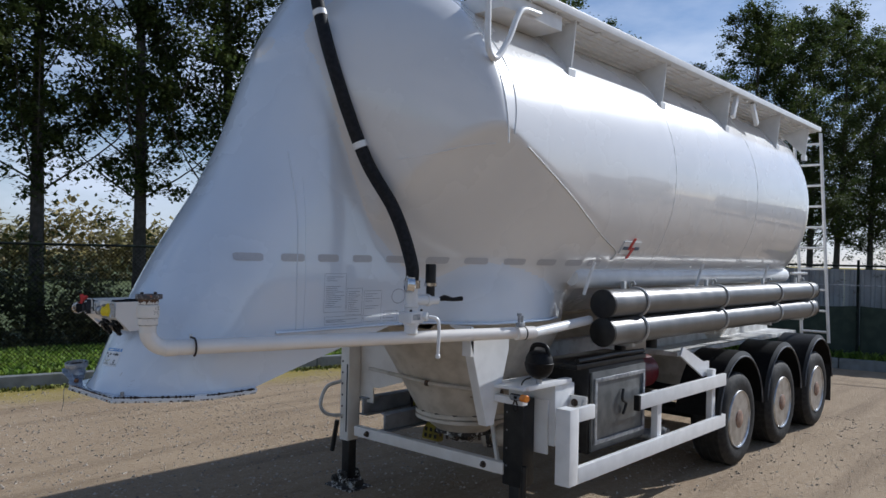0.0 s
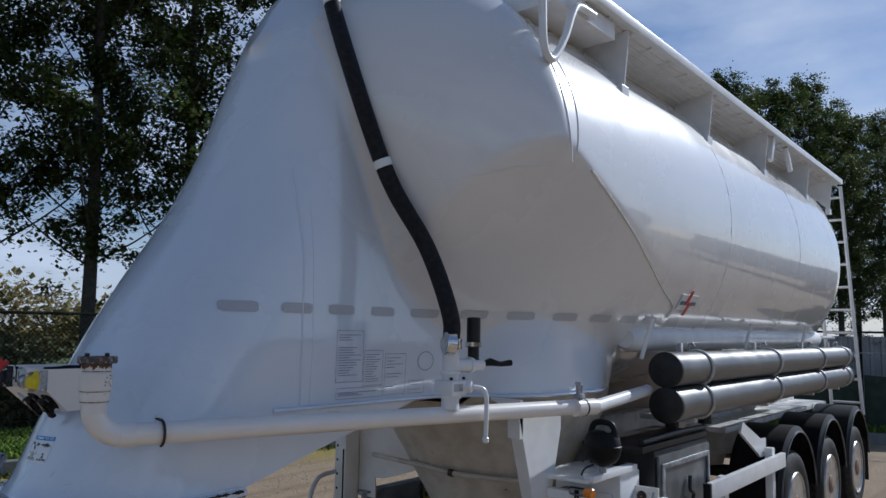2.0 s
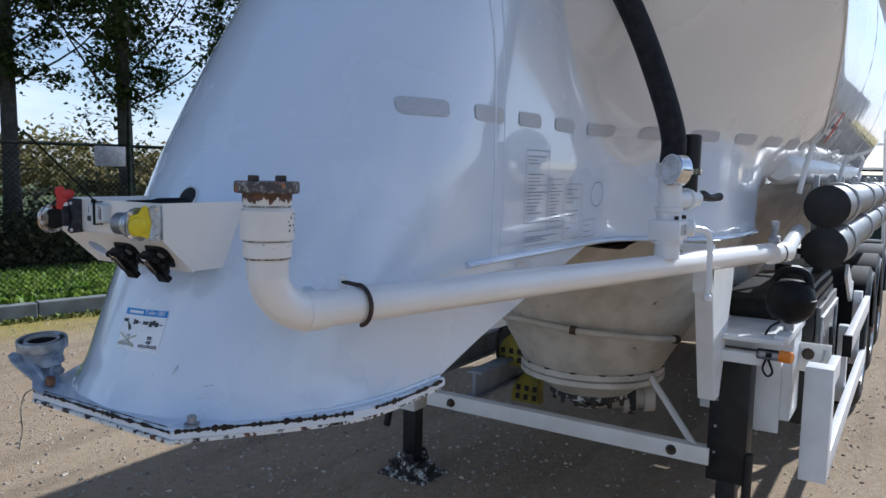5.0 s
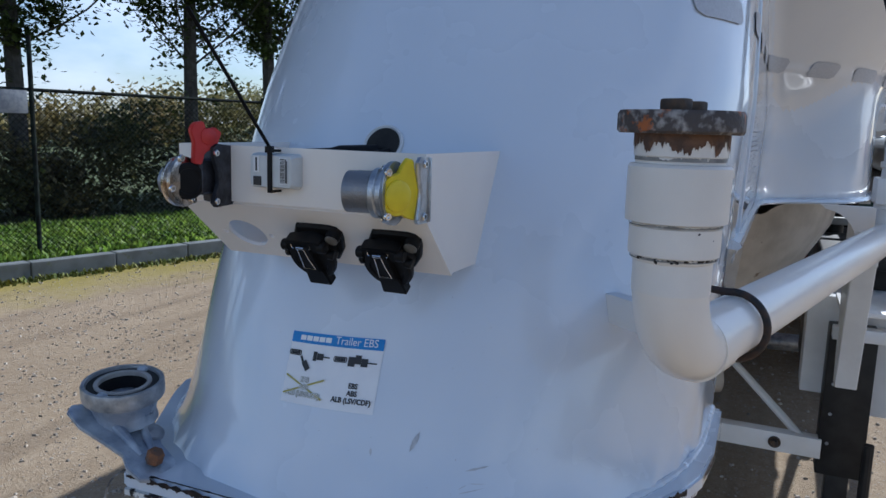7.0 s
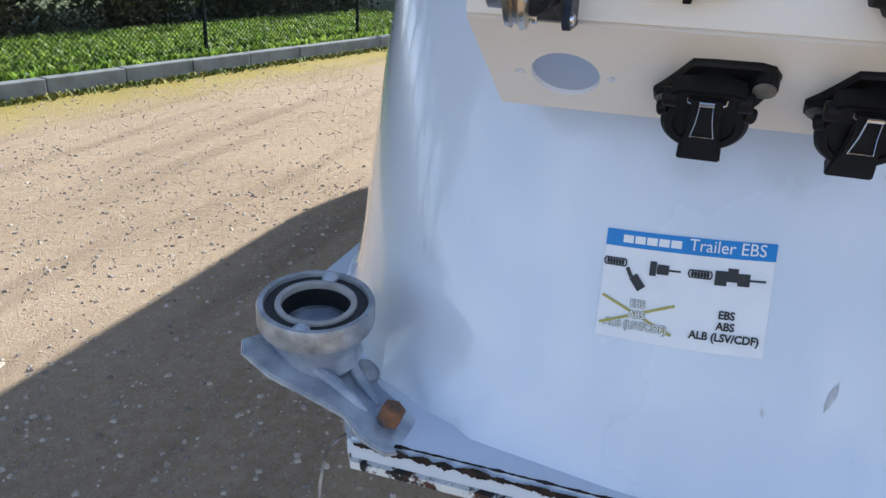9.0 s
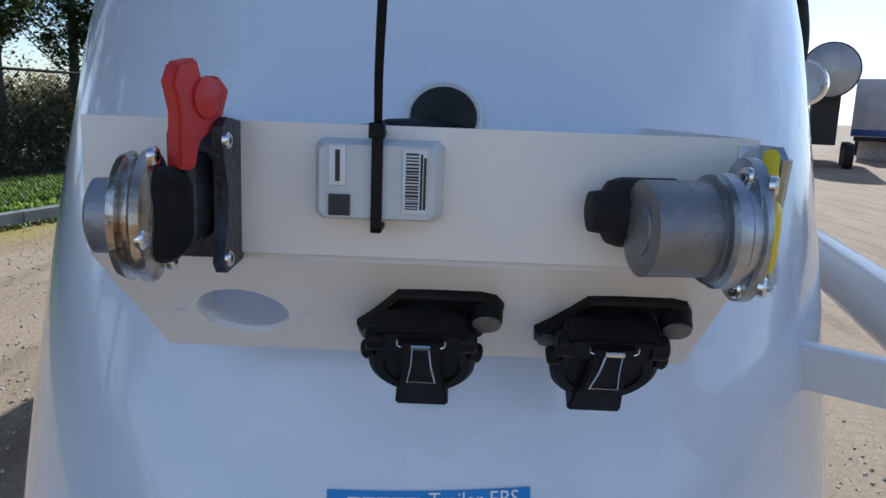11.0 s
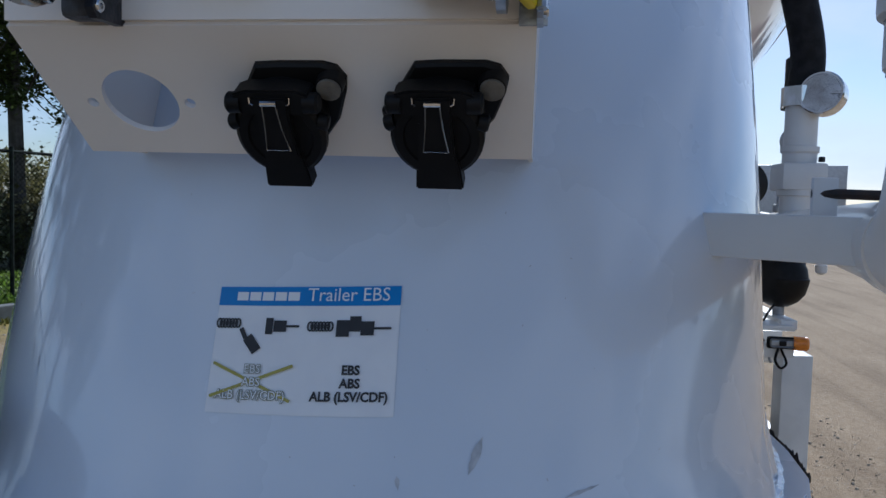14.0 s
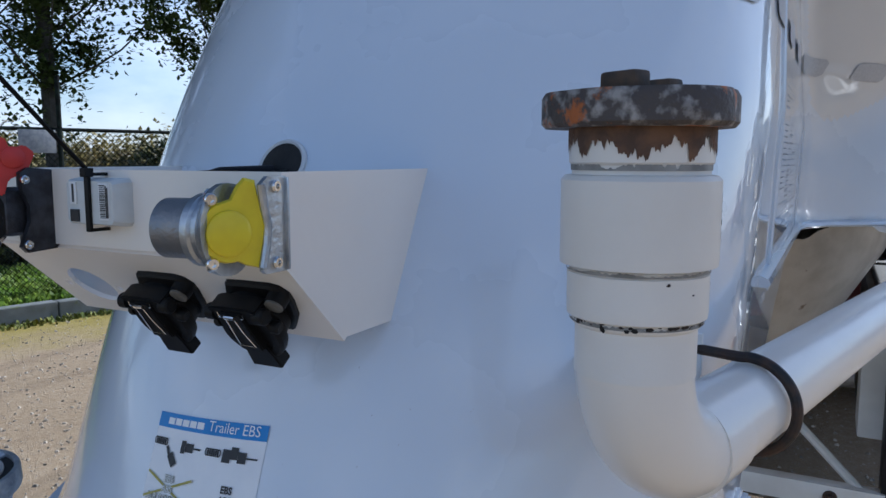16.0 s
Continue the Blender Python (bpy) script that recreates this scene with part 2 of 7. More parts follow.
def ground_material():
    mat = bpy.data.materials.new("packed_gravel")
    mat.use_nodes = True
    n, l = mat.node_tree.nodes, mat.node_tree.links
    b = n["Principled BSDF"]
    b.inputs["Roughness"].default_value = 0.95
    b.inputs["Specular IOR Level"].default_value = 0.15
    geo = n.new("ShaderNodeNewGeometry")

    def noise_at(scale, detail=6, rough=0.55):
        t = n.new("ShaderNodeTexNoise")
        t.inputs["Scale"].default_value, t.inputs["Detail"].default_value, t.inputs["Roughness"].default_value = scale, detail, rough
        l.new(geo.outputs["Position"], t.inputs["Vector"])
        return t.outputs["Fac"]

    def ramped(value, a, c):
        r = n.new("ShaderNodeMapRange")
        r.inputs["From Min"].default_value, r.inputs["From Max"].default_value = a, c
        l.new(value, r.inputs["Value"])
        return r.outputs["Result"]

    def mixed(fac, c1, c2):
        m = n.new("ShaderNodeMixRGB")
        l.new(fac, m.inputs["Fac"])
        for key, c in (("Color1", c1), ("Color2", c2)):
            if isinstance(c, tuple):
                m.inputs[key].default_value = (*c, 1)
            else:
                l.new(c, m.inputs[key])
        return m.outputs["Color"]

    col = mixed(ramped(noise_at(0.55), 0.35, 0.65), (0.385, 0.290, 0.190), (0.300, 0.220, 0.140))
    col = mixed(ramped(noise_at(16, 10, 0.75), 0.40, 0.75), col, (0.47, 0.375, 0.265))
    col = mixed(ramped(noise_at(70, 8, 0.8), 0.50, 0.82), col, (0.12, 0.085, 0.056))
    stones = n.new("ShaderNodeTexVoronoi")
    stones.inputs["Scale"].default_value = 52
    l.new(geo.outputs["Position"], stones.inputs["Vector"])
    some = n.new("ShaderNodeTexVoronoi")
    some.inputs["Scale"].default_value = 52
    l.new(geo.outputs["Position"], some.inputs["Vector"])
    pick = n.new("ShaderNodeSeparateColor")
    l.new(some.outputs["Color"], pick.inputs["Color"])
    keep = ramped(pick.outputs["Red"], 0.74, 0.80)
    near = ramped(stones.outputs["Distance"], 0.34, 0.24)
    both = n.new("ShaderNodeMath")
    both.operation = "MULTIPLY"
    l.new(keep, both.inputs[0]), l.new(near, both.inputs[1])
    col = mixed(both.outputs[0], col, (0.42, 0.37, 0.31))
    # faint wheel tracks and damp patches along the yard
    tracks, turn = n.new("ShaderNodeTexNoise"), n.new("ShaderNodeMapping")
    turn.inputs["Rotation"].default_value = (0, 0, radians(12))
    turn.inputs["Scale"].default_value = (0.22, 2.4, 1)
    tracks.inputs["Scale"].default_value, tracks.inputs["Detail"].default_value = 1.3, 5
    l.new(geo.outputs["Position"], turn.inputs["Vector"])
    l.new(turn.outputs["Vector"], tracks.inputs["Vector"])
    dim = n.new("ShaderNodeMath")
    dim.operation = "MULTIPLY"
    dim.inputs[1].default_value = 0.3
    l.new(ramped(tracks.outputs["Fac"], 0.50, 0.66), dim.inputs[0])
    col = mixed(dim.outputs[0], col, (0.10, 0.07, 0.046))
    # moss and fine weeds along the kerb
    pos = n.new("ShaderNodeSeparateXYZ")
    l.new(geo.outputs["Position"], pos.inputs["Vector"])
    lean = n.new("ShaderNodeMath")
    lean.operation = "MULTIPLY_ADD"
    lean.inputs[1].default_value = KERB_SLOPE * -1
    l.new(pos.outputs["X"], lean.inputs[0]), l.new(pos.outputs["Y"], lean.inputs[2])
    edge = n.new("ShaderNodeMath")
    edge.operation = "MULTIPLY_ADD"
    edge.inputs[1].default_value = 2.4
    l.new(noise_at(1.6, 8, 0.7), edge.inputs[0]), l.new(lean.outputs[0], edge.inputs[2])
    mossy = n.new("ShaderNodeMath")
    mossy.operation = "MULTIPLY"
    mossy.inputs[1].default_value = 0.85
    l.new(ramped(edge.outputs[0], KERB_Y - 0.2, KERB_Y + 0.9), mossy.inputs[0])
    col = mixed(mossy.outputs[0], col, (0.32, 0.262, 0.055))
    l.new(col, b.inputs["Base Color"])
    h1 = n.new("ShaderNodeMath")
    h1.operation = "MULTIPLY_ADD"
    h1.inputs[1].default_value = 0.8
    l.new(both.outputs[0], h1.inputs[0]), l.new(noise_at(55, 8, 0.75), h1.inputs[2])
    bp = n.new("ShaderNodeBump")
    bp.inputs["Strength"].default_value, bp.inputs["Distance"].default_value = 0.75, 0.016
    l.new(h1.outputs[0], bp.inputs["Height"])
    l.new(bp.outputs["Normal"], b.inputs["Normal"])
    return mat


KERB_Y, KERB_SLOPE = 8.25, -0.245                 # front face of the kerb: y = KERB_Y + KERB_SLOPE * x
kerb_dir = Vector((1, KERB_SLOPE, 0)).normalized()
kerb_out = Vector((-kerb_dir.y, kerb_dir.x, 0))   # away from the yard


def by_kerb(s, d, z=0.0):
    """A place s metres along the kerb (from x = 0) and d metres behind its front face."""
    p = Vector((0, KERB_Y, 0)) + kerb_dir * s + kerb_out * d
    return Vector((p.x, p.y, z))


CORNER = by_kerb(14.1, 0.0)                       # here the kerb turns across the yard's end
end_dir = Vector((0.20, -0.98, 0)).normalized()
end_out = Vector((0.98, 0.20, 0)).normalized()


def by_end(s, d, z=0.0):
    """A place s metres from the corner along the end kerb and d metres behind its front face."""
    p = CORNER + end_dir * s + end_out * d
    return Vector((p.x, p.y, z))


gravel = ground_material()
grass_green = material("grass", (0.14, 0.24, 0.03), 0.6, color2=(0.25, 0.34, 0.06), scale=3, island=0.45, through_light=0.5)
grass_soil = material("grass_soil", (0.06, 0.085, 0.02), 0.95, color2=(0.09, 0.11, 0.03), scale=4, bump=0.6, bump_scale=30)
leaf_dark = material("poplar_leaf", (0.055, 0.085, 0.022), 0.5, color2=(0.095, 0.115, 0.032), scale=1.3, island=0.4, through_light=0.5)
leaf_hedge = material("hedge_leaf", (0.075, 0.088, 0.028), 0.6, color2=(0.14, 0.112, 0.042), scale=0.7, island=0.4, through_light=0.3)
leaf_far = material("far_leaf", (0.20, 0.19, 0.07), 0.7, color2=(0.30, 0.23, 0.09), scale=0.15, island=0.4, through_light=0.3)
weed_leaf = material("weed_leaf", (0.20, 0.19, 0.03), 0.8, color2=(0.12, 0.16, 0.03), scale=3, island=0.4)
bark = material("bark", (0.055, 0.05, 0.042), 0.9, color2=(0.09, 0.082, 0.07), scale=9, bump=0.8, bump_scale=25, bump_dist=0.02)
fence_green = material("fence_green", (0.008, 0.010, 0.010), 0.8, spec=0.1, color2=(0.02, 0.03, 0.025), scale=10)

# ---------------------------------------------------------------- ground, kerb, fence
bm = bmesh.new()
steps = [-400, -150, -60, -25, -12, -6, 0, 4, 10, 16, 24, 40, 80, 200, 500]
for a, c in zip(steps, steps[1:]):
    for e, f in zip(steps, steps[1:]):
        bm.faces.new([bm.verts.new(p) for p in ((a, e, 0), (c, e, 0), (c, f, 0), (a, f, 0))])
bmesh.ops.remove_doubles(bm, verts=bm.verts, dist=1e-4)
tagged(part("ground", bm, gravel, smooth=False), "packed sandy gravel yard with small stones and damp patches", "ground", kind="structure")

kerb = thing("kerb", "row of grey weathered concrete kerb blocks along the grass", "kerb")
kerb["kind"] = "structure"
bm = bmesh.new()
rnd = random.Random(4)
box(bm, (0, 0, -0.1), (0.985, 0.16, 0.20), 0.012)
block = bpy.data.meshes.new("kerb_block")
bm.to_mesh(block), bm.free()
block.materials.append(concrete)
for k in range(-12, 14):
    ob = new("kerb_block", block)
    ob.parent = kerb
    ob.matrix_basis = Matrix.Translation(by_kerb(k * 1.0, 0.0 + rnd.uniform(-0.006, 0.006), rnd.uniform(-0.006, 0.006))) @ Matrix.Rotation(math.atan(KERB_SLOPE), 4, "Z")

for k in range(8):
    ob = new("kerb_block", block)
    ob.parent = kerb
    ob.matrix_basis = Matrix.Translation(by_end(k * 1.0, rnd.uniform(-0.006, 0.006), rnd.uniform(-0.006, 0.006))) @ Matrix.Rotation(math.atan2(end_dir.y, end_dir.x), 4, "Z")

bm = bmesh.new()
bm.faces.new([bm.verts.new(p) for p in (by_end(0.2, 0.15, 0.16), by_end(8.0, 0.15, 0.16), by_end(8.0, 160, 0.16), by_end(-30, 160, 0.16), by_end(-30, 14, 0.16))])
tagged(part("verge_soil", bm, grass_soil, smooth=False), "dark soil of the grass strip at the yard's end", "soil", kind="structure")
bm = bmesh.new()
bm.faces.new([bm.verts.new(p) for p in (by_kerb(-40, 0.15, 0.164), by_kerb(14.3, 0.15, 0.164), by_kerb(140, 60, 0.164), by_kerb(140, 260, 0.164), by_kerb(-40, 260, 0.164))])
tagged(part("verge_soil", bm, grass_soil, smooth=False), "dark soil of the grass verge behind the kerb", "soil", kind="structure")


def blades(name, count, place, mat, label, category, tall=(0.06, 0.16), width=0.018, seed=1):
    """Many small bent leaves as one mesh of loose strips."""
    r = random.Random(seed)
    verts, faces = [], []
    for _ in range(count):
        p = place(r)
        a, h, w = r.uniform(0, 6.283), r.uniform(*tall), width * r.uniform(0.6, 1.6)
        lean = Vector((math.cos(a), math.sin(a), 0)) * h * r.uniform(0.2, 1.1)
        side = Vector((-math.sin(a), math.cos(a), 0)) * w
        i = len(verts)
        top = p + lean + Vector((0, 0, h))
        mid = p + lean * 0.35 + Vector((0, 0, h * 0.65))
        verts += [p - side, p + side, mid + side * 0.9, mid - side * 0.9, top]
        faces += [(i, i + 1, i + 2, i + 3), (i + 3, i + 2, i + 4)]
    mesh = bpy.data.meshes.new(name)
    mesh.from_pydata(verts, [], faces)
    ob = link_mesh(name, mesh, mat, smooth=False)
    return tagged(ob, label, category, kind="stuff")


blades("verge_grass", 36000, lambda r: by_kerb(r.uniform(-2, 15.5), 0.17 + 2.9 * r.random(), 0.16), grass_green,
       "bright green grass and broad weeds behind the kerb", "grass", (0.04, 0.14), 0.02, 3)
blades("verge_grass", 9000, lambda r: by_end(r.uniform(0, 7.9), 0.17 + 1.8 * r.random(), 0.16), grass_green,
       "bright green grass along the kerb at the yard's end", "grass", (0.06, 0.2), 0.025, 13)
blades("kerb_weeds", 3600, lambda r: by_kerb(r.uniform(-2, 14), -abs(r.gauss(0, 0.09)) - 0.005, 0.0), weed_leaf,
       "yellow-green moss and weeds along the kerb foot", "weeds", (0.015, 0.07), 0.012, 5)

FENCE_D, FENCE_TOP = 0.42, 2.12
fence = thing("fence", "dark green chain-link fence with steel posts behind the kerb", "fence")
fence["kind"] = "structure"
bm = bmesh.new()
rod(bm, (0, 0, 0.1), (0, 0, FENCE_TOP + 0.06), 0.027, 10)
post_mesh = bpy.data.meshes.new("fence_post")
bm.to_mesh(post_mesh), bm.free()
post_mesh.materials.append(fence_green)
for k in range(-3, 3):
    ob = new("post", post_mesh)
    ob.parent = fence
    ob.location = by_kerb(5.28 + 3.3 * k, FENCE_D)
    ob.scale.z = 1.25 if k == 0 else 1.0
bm = bmesh.new()
rod(bm, by_kerb(-6, FENCE_D, FENCE_TOP), by_kerb(14.5, FENCE_D, FENCE_TOP), 0.021, 8)
part("top_rail", bm, fence_green, fence)


def mesh_wires(s0, s1, pitch, name):
    verts, faces = [], []
    z0, z1 = 0.2, FENCE_TOP
    def strand(a, b):
        i = len(verts)
        d = (b - a).normalized()
        u = kerb_out * 0.003
        v = d.cross(kerb_out) * 0.003
        for p in (a, b):
            verts.extend((p + u, p - u * 0.5 + v, p - u * 0.5 - v))
        faces.extend(((i, i + 1, i + 4, i + 3), (i + 1, i + 2, i + 5, i + 4), (i + 2, i, i + 3, i + 5)))
    s = s0 - (z1 - z0)
    while s < s1:
        strand(by_kerb(s, FENCE_D, z0), by_kerb(s + z1 - z0, FENCE_D, z1))
        strand(by_kerb(s + z1 - z0, FENCE_D + 0.004, z0), by_kerb(s, FENCE_D + 0.004, z1))
        s += pitch
    mesh = bpy.data.meshes.new(name)
    mesh.from_pydata(verts, [], faces)
    ob = link_mesh(name, mesh, fence_green, fence)
    ob["kind"] = "stuff"


mesh_wires(-5, 13.4, 0.07, "wire_mesh")
# the fence across the yard's end, with a windbreak net low down and a ribbed sheet wall close behind
end_fence = thing("fence", "steel fence with dark green windbreak net at the yard's end", "fence")
end_fence["kind"] = "structure"
for k in range(3):
    ob = new("post", post_mesh)
    ob.parent = end_fence
    ob.location = by_end(0.3 + 2.5 * k, 0.5)
bm = bmesh.new()
rod(bm, by_end(0.3, 0.5, FENCE_TOP - 0.06), by_end(7.8, 0.5, FENCE_TOP - 0.06), 0.021, 8)
part("top_rail", bm, fence_green, end_fence)
bm = bmesh.new()
rod(bm, by_end(0.3, 0.48, 1.66), by_end(7.8, 0.48, 1.66), 0.010, 8)
part("wire_rail", bm, galvanised, end_fence, "pale tension wire")
net_green = material("windbreak_net", (0.020, 0.036, 0.028), 0.9, color2=(0.035, 0.052, 0.04), scale=6, bump=0.4, bump_scale=90)
for k in range(3):
    bm = bmesh.new()
    n_ = 24
    lows = [by_end(0.34 + 2.5 * k + 2.44 * i / n_, 0.54 + 0.02 * math.sin(i * 0.8 + k), 0.20) for i in range(n_ + 1)]
    tops = [by_end(0.34 + 2.5 * k + 2.44 * i / n_, 0.54 + 0.03 * math.sin(i * 1.1 + k), 1.24 - 0.05 * math.sin(math.pi * i / n_)) for i in range(n_ + 1)]
    for i in range(n_):
        bm.faces.new([bm.verts.new(p) for p in (lows[i], lows[i + 1], tops[i + 1], tops[i])])
    bmesh.ops.remove_doubles(bm, verts=bm.verts, dist=1e-4)
    part("windbreak_net", bm, net_green, end_fence, "dark green woven net")
sheet_wall = thing("boundary_wall", "weathered grey ribbed sheet wall behind the fence", "wall")
sheet_wall["kind"] = "structure"
sheet_grey = material("sheet_grey", (0.30, 0.31, 0.315), 0.55, color2=(0.22, 0.225, 0.23), scale=2.5, spots=(0.12, 0.12, 0.115), spot_scale=5, spot_at=0.6)
for k in range(8):
    bm = bmesh.new()
    ribs = []
    for i in range(5):
        for q, dep in ((0.0, 0.0), (0.10, 0.0), (0.12, 0.035), (0.18, 0.035)):
            ribs.append((1.0 * k + 0.2 * (i + q * 5), dep))
    ribs.append((1.0 * k + 0.995, 0.0))
    for i in range(len(ribs) - 1):
        a_, b_ = ribs[i], ribs[i + 1]
        bm.faces.new([bm.verts.new(p) for p in (by_end(a_[0], 1.9 - a_[1], 0.1), by_end(b_[0], 1.9 - b_[1], 0.1), by_end(b_[0], 1.9 - b_[1], 1.98), by_end(a_[0], 1.9 - a_[1], 1.98))])
    bmesh.ops.remove_doubles(bm, verts=bm.verts, dist=1e-4)
    bmesh.ops.solidify(bm, geom=bm.faces[:], thickness=0.004)
    part("sheet", bm, sheet_grey, sheet_wall, smooth=False)
bm = bmesh.new()
box(bm, (-0.20, -0.006, -0.13), (0.20, 0.006, 0.13), 0.004, m=Matrix.Translation(by_kerb(5.02, FENCE_D - 0.03, 1.98)) @ Matrix.Rotation(math.atan(KERB_SLOPE), 4, "Z"))
tagged(part("fence_sign", bm, material("sign_grey", (0.30, 0.32, 0.34), 0.6, color2=(0.2, 0.22, 0.26), scale=22)), "small pale sign hung on the wire fence", "sign")

# ---------------------------------------------------------------- trees and hedge
def leaf_cloud(name, spots, mat, parent, seed, size=(0.05, 0.11)):
    """Small folded leaves gathered round spots (centre, spread, count)."""
    r = random.Random(seed)
    verts, faces = [], []
    for c, spread, count in spots:
        for _ in range(count):
            p = Vector(c) + Vector((r.gauss(0, spread), r.gauss(0, spread), r.gauss(0, spread * 0.8)))
            s = r.uniform(*size)
            d = Vector((r.gauss(0, 1), r.gauss(0, 1), r.gauss(-0.3, 0.7))).normalized()
            u, v = frame_of(d)
            i = len(verts)
            verts += [p - d * s, p + u * s * 0.75 + v * s * 0.2, p + d * s, p - u * s * 0.75 + v * s * 0.2]
            faces += [(i, i + 1, i + 2), (i, i + 2, i + 3)]
    mesh = bpy.data.meshes.new(name)
    mesh.from_pydata(verts, [], faces)
    return link_mesh(name, mesh, mat, parent, smooth=False)


def poplar(seed, height, leaves):
    r = random.Random(seed)
    tree = thing("poplar_tree", "tall poplar with dark green autumn foliage behind the fence", "tree", "poplar row")
    bm = bmesh.new()
    lean = Vector((r.uniform(-0.3, 0.3), r.uniform(-0.3, 0.3), height))
    trunk = [Vector((0, 0, 0)) + lean * t + Vector((math.sin(t * 5 + seed) * 0.12 * t, math.cos(t * 4 + seed) * 0.12 * t, 0)) for t in (i / 10 for i in range(11))]
    sweep(bm, trunk, [0.140 * (1 - 0.9 * i / 10) + 0.01 + (0.04 if i == 0 else 0) for i in range(11)], 9)
    spots = []
    limbs = 40
    for k in range(limbs):
        t = 0.20 + 0.78 * ((k + r.random()) / limbs) ** 1.3
        base = trunk[min(9, int(t * 10))].lerp(trunk[min(10, int(t * 10) + 1)], t * 10 % 1)
        a = k * 2.4 + r.uniform(-0.5, 0.5)
        reach = (1.75 * math.sin(min(1, (1.03 - t) * 1.9) * 1.57) + 0.25) * r.uniform(0.6, 1.15)
        up = reach * r.uniform(0.7, 1.5)
        tip = base + Vector((math.cos(a) * reach, math.sin(a) * reach, up))
        mid = base.lerp(tip, 0.5) + Vector((math.cos(a), math.sin(a), -0.3)) * 0.12 * reach
        pts = spline([base, mid, tip], 3)
        sweep(bm, pts, [0.021 * (1 - t) * (1 - i / len(pts)) + 0.006 for i in range(len(pts))], 5)
        for f in (0.2, 0.45, 0.7, 0.9, 1.05):
            c = base.lerp(tip, f) + Vector((r.gauss(0, 0.16), r.gauss(0, 0.16), r.gauss(0, 0.18)))
            spots.append((c, 0.12 + 0.15 * r.random(), int(leaves / limbs / 5 * r.uniform(0.4, 1.6))))
            twig = c + Vector((r.gauss(0, 0.3), r.gauss(0, 0.3), r.gauss(0.1, 0.3)))
            spots.append((twig, 0.12, int(leaves / limbs / 9 * r.uniform(0.3, 1.5))))
    for k in range(13):
        t = r.uniform(0.12, 0.34)
        c = Vector((0, 0, 0)) + lean * t + Vector((r.gauss(0, 0.28), r.gauss(0, 0.28), 0))
        spots.append((c, r.uniform(0.10, 0.2), r.randint(10, 50)))
    part("trunk", bm, bark, tree)
    leaf_cloud("crown", spots, leaf_dark, tree, seed, (0.032, 0.07))
    return tree


kinds = [poplar(11, 13.2, 23500), poplar(23, 14.4, 25000), poplar(37, 12.6, 22500)]
rnd = random.Random(8)
# distance along the kerb and height factor of each tree
row = [(-3.0, 1.0), (-1.0, 1.05), (1.0, 1.0), (3.0, 1.05), (4.95, 1.0), (6.9, 1.05), (10.1, 1.0), (12.05, 1.0), (14.2, 0.9), (16.6, 0.74), (19.0, 0.66), (21.4, 0.62),
       (24.0, 0.66), (26.6, 0.80), (29.0, 0.88), (31.2, 0.92), (33.5, 0.90), (35.8, 0.94), (38.2, 0.93), (40.5, 0.89), (43, 0.94)]
for k, (s, f) in enumerate(row):
    m = Matrix.Translation(by_kerb(s, 4.65 + rnd.uniform(-0.2, 0.2), 0.12)) @ Matrix.Rotation(rnd.uniform(0, 6.28), 4, "Z")
    ob = kinds[k] if k < 3 else copy_thing(kinds[k % 3], m)
    ob.matrix_basis = m
    ob.scale = (0.6 + 0.42 * f,) * 2 + (f,)

spots, rnd = [], random.Random(5)
for k in range(820):
    s = rnd.uniform(-6, 17)
    z = rnd.uniform(0.2, 1.46 + 0.35 * math.sin(s * 0.9) + 0.3 * math.sin(s * 2.3))
    spots.append((by_kerb(s, 3.6 + rnd.uniform(0, 1.6), z), 0.2, 72))
hedge = leaf_cloud("hedge", spots, leaf_hedge, None, 9, (0.034, 0.075))
tagged(hedge, "overgrown mixed green and ochre hedge behind the fence", "hedge", kind="stuff")

spots, rnd = [], random.Random(15)
for k in range(1150):
    s = rnd.uniform(-60, 66)
    spots.append((by_kerb(s, 34 + rnd.uniform(0, 10), rnd.uniform(0.4, 2.9 + 0.9 * math.sin(s * 0.21) + 0.6 * math.sin(s * 0.9))), 0.7, 60))
tagged(leaf_cloud("far_woods", spots, leaf_far, None, 19, (0.12, 0.26)), "distant belt of trees beyond the verge", "woods", kind="stuff")

spots, rnd = [], random.Random(16)
for k in range(700):
    a = radians(rnd.uniform(-140, -48))
    d = 46 + rnd.uniform(0, 9)
    spots.append(((math.cos(a) * d, math.sin(a) * d, rnd.uniform(0.4, 4.6 + 1.6 * math.sin(a * 9) + 1.1 * math.sin(a * 23))), 0.8, 60))
tagged(leaf_cloud("far_hedgerow", spots, leaf_hedge, None, 29, (0.16, 0.34)), "distant hedgerow along the open side of the yard", "woods", kind="stuff")

# loose stones on the yard
r, verts, faces = random.Random(31), [], []
for k in range(30000):
    x, y = -1.5 + 11.0 * r.random() ** 1.2, r.uniform(-2.5, 7.5)
    if y > KERB_Y + KERB_SLOPE * x - 0.05:
        continue
    s = 0.0025 + 0.014 * r.random() ** 6
    i = len(verts)
    a = r.uniform(0, 6.28)
    ring = [(x + math.cos(a + t) * s * r.uniform(0.7, 1.3), y + math.sin(a + t) * s * r.uniform(0.7, 1.3)) for t in (0, 1.26, 2.5, 3.77, 5.0)]
    verts += [(px, py, -0.002) for px, py in ring] + [(x + (px - x) * 0.6, y + (py - y) * 0.6, s * r.uniform(0.4, 0.9)) for px, py in ring]
    faces += [(i + q, i + (q + 1) % 5, i + 5 + (q + 1) % 5, i + 5 + q) for q in range(5)] + [tuple(i + 5 + q for q in range(5))]
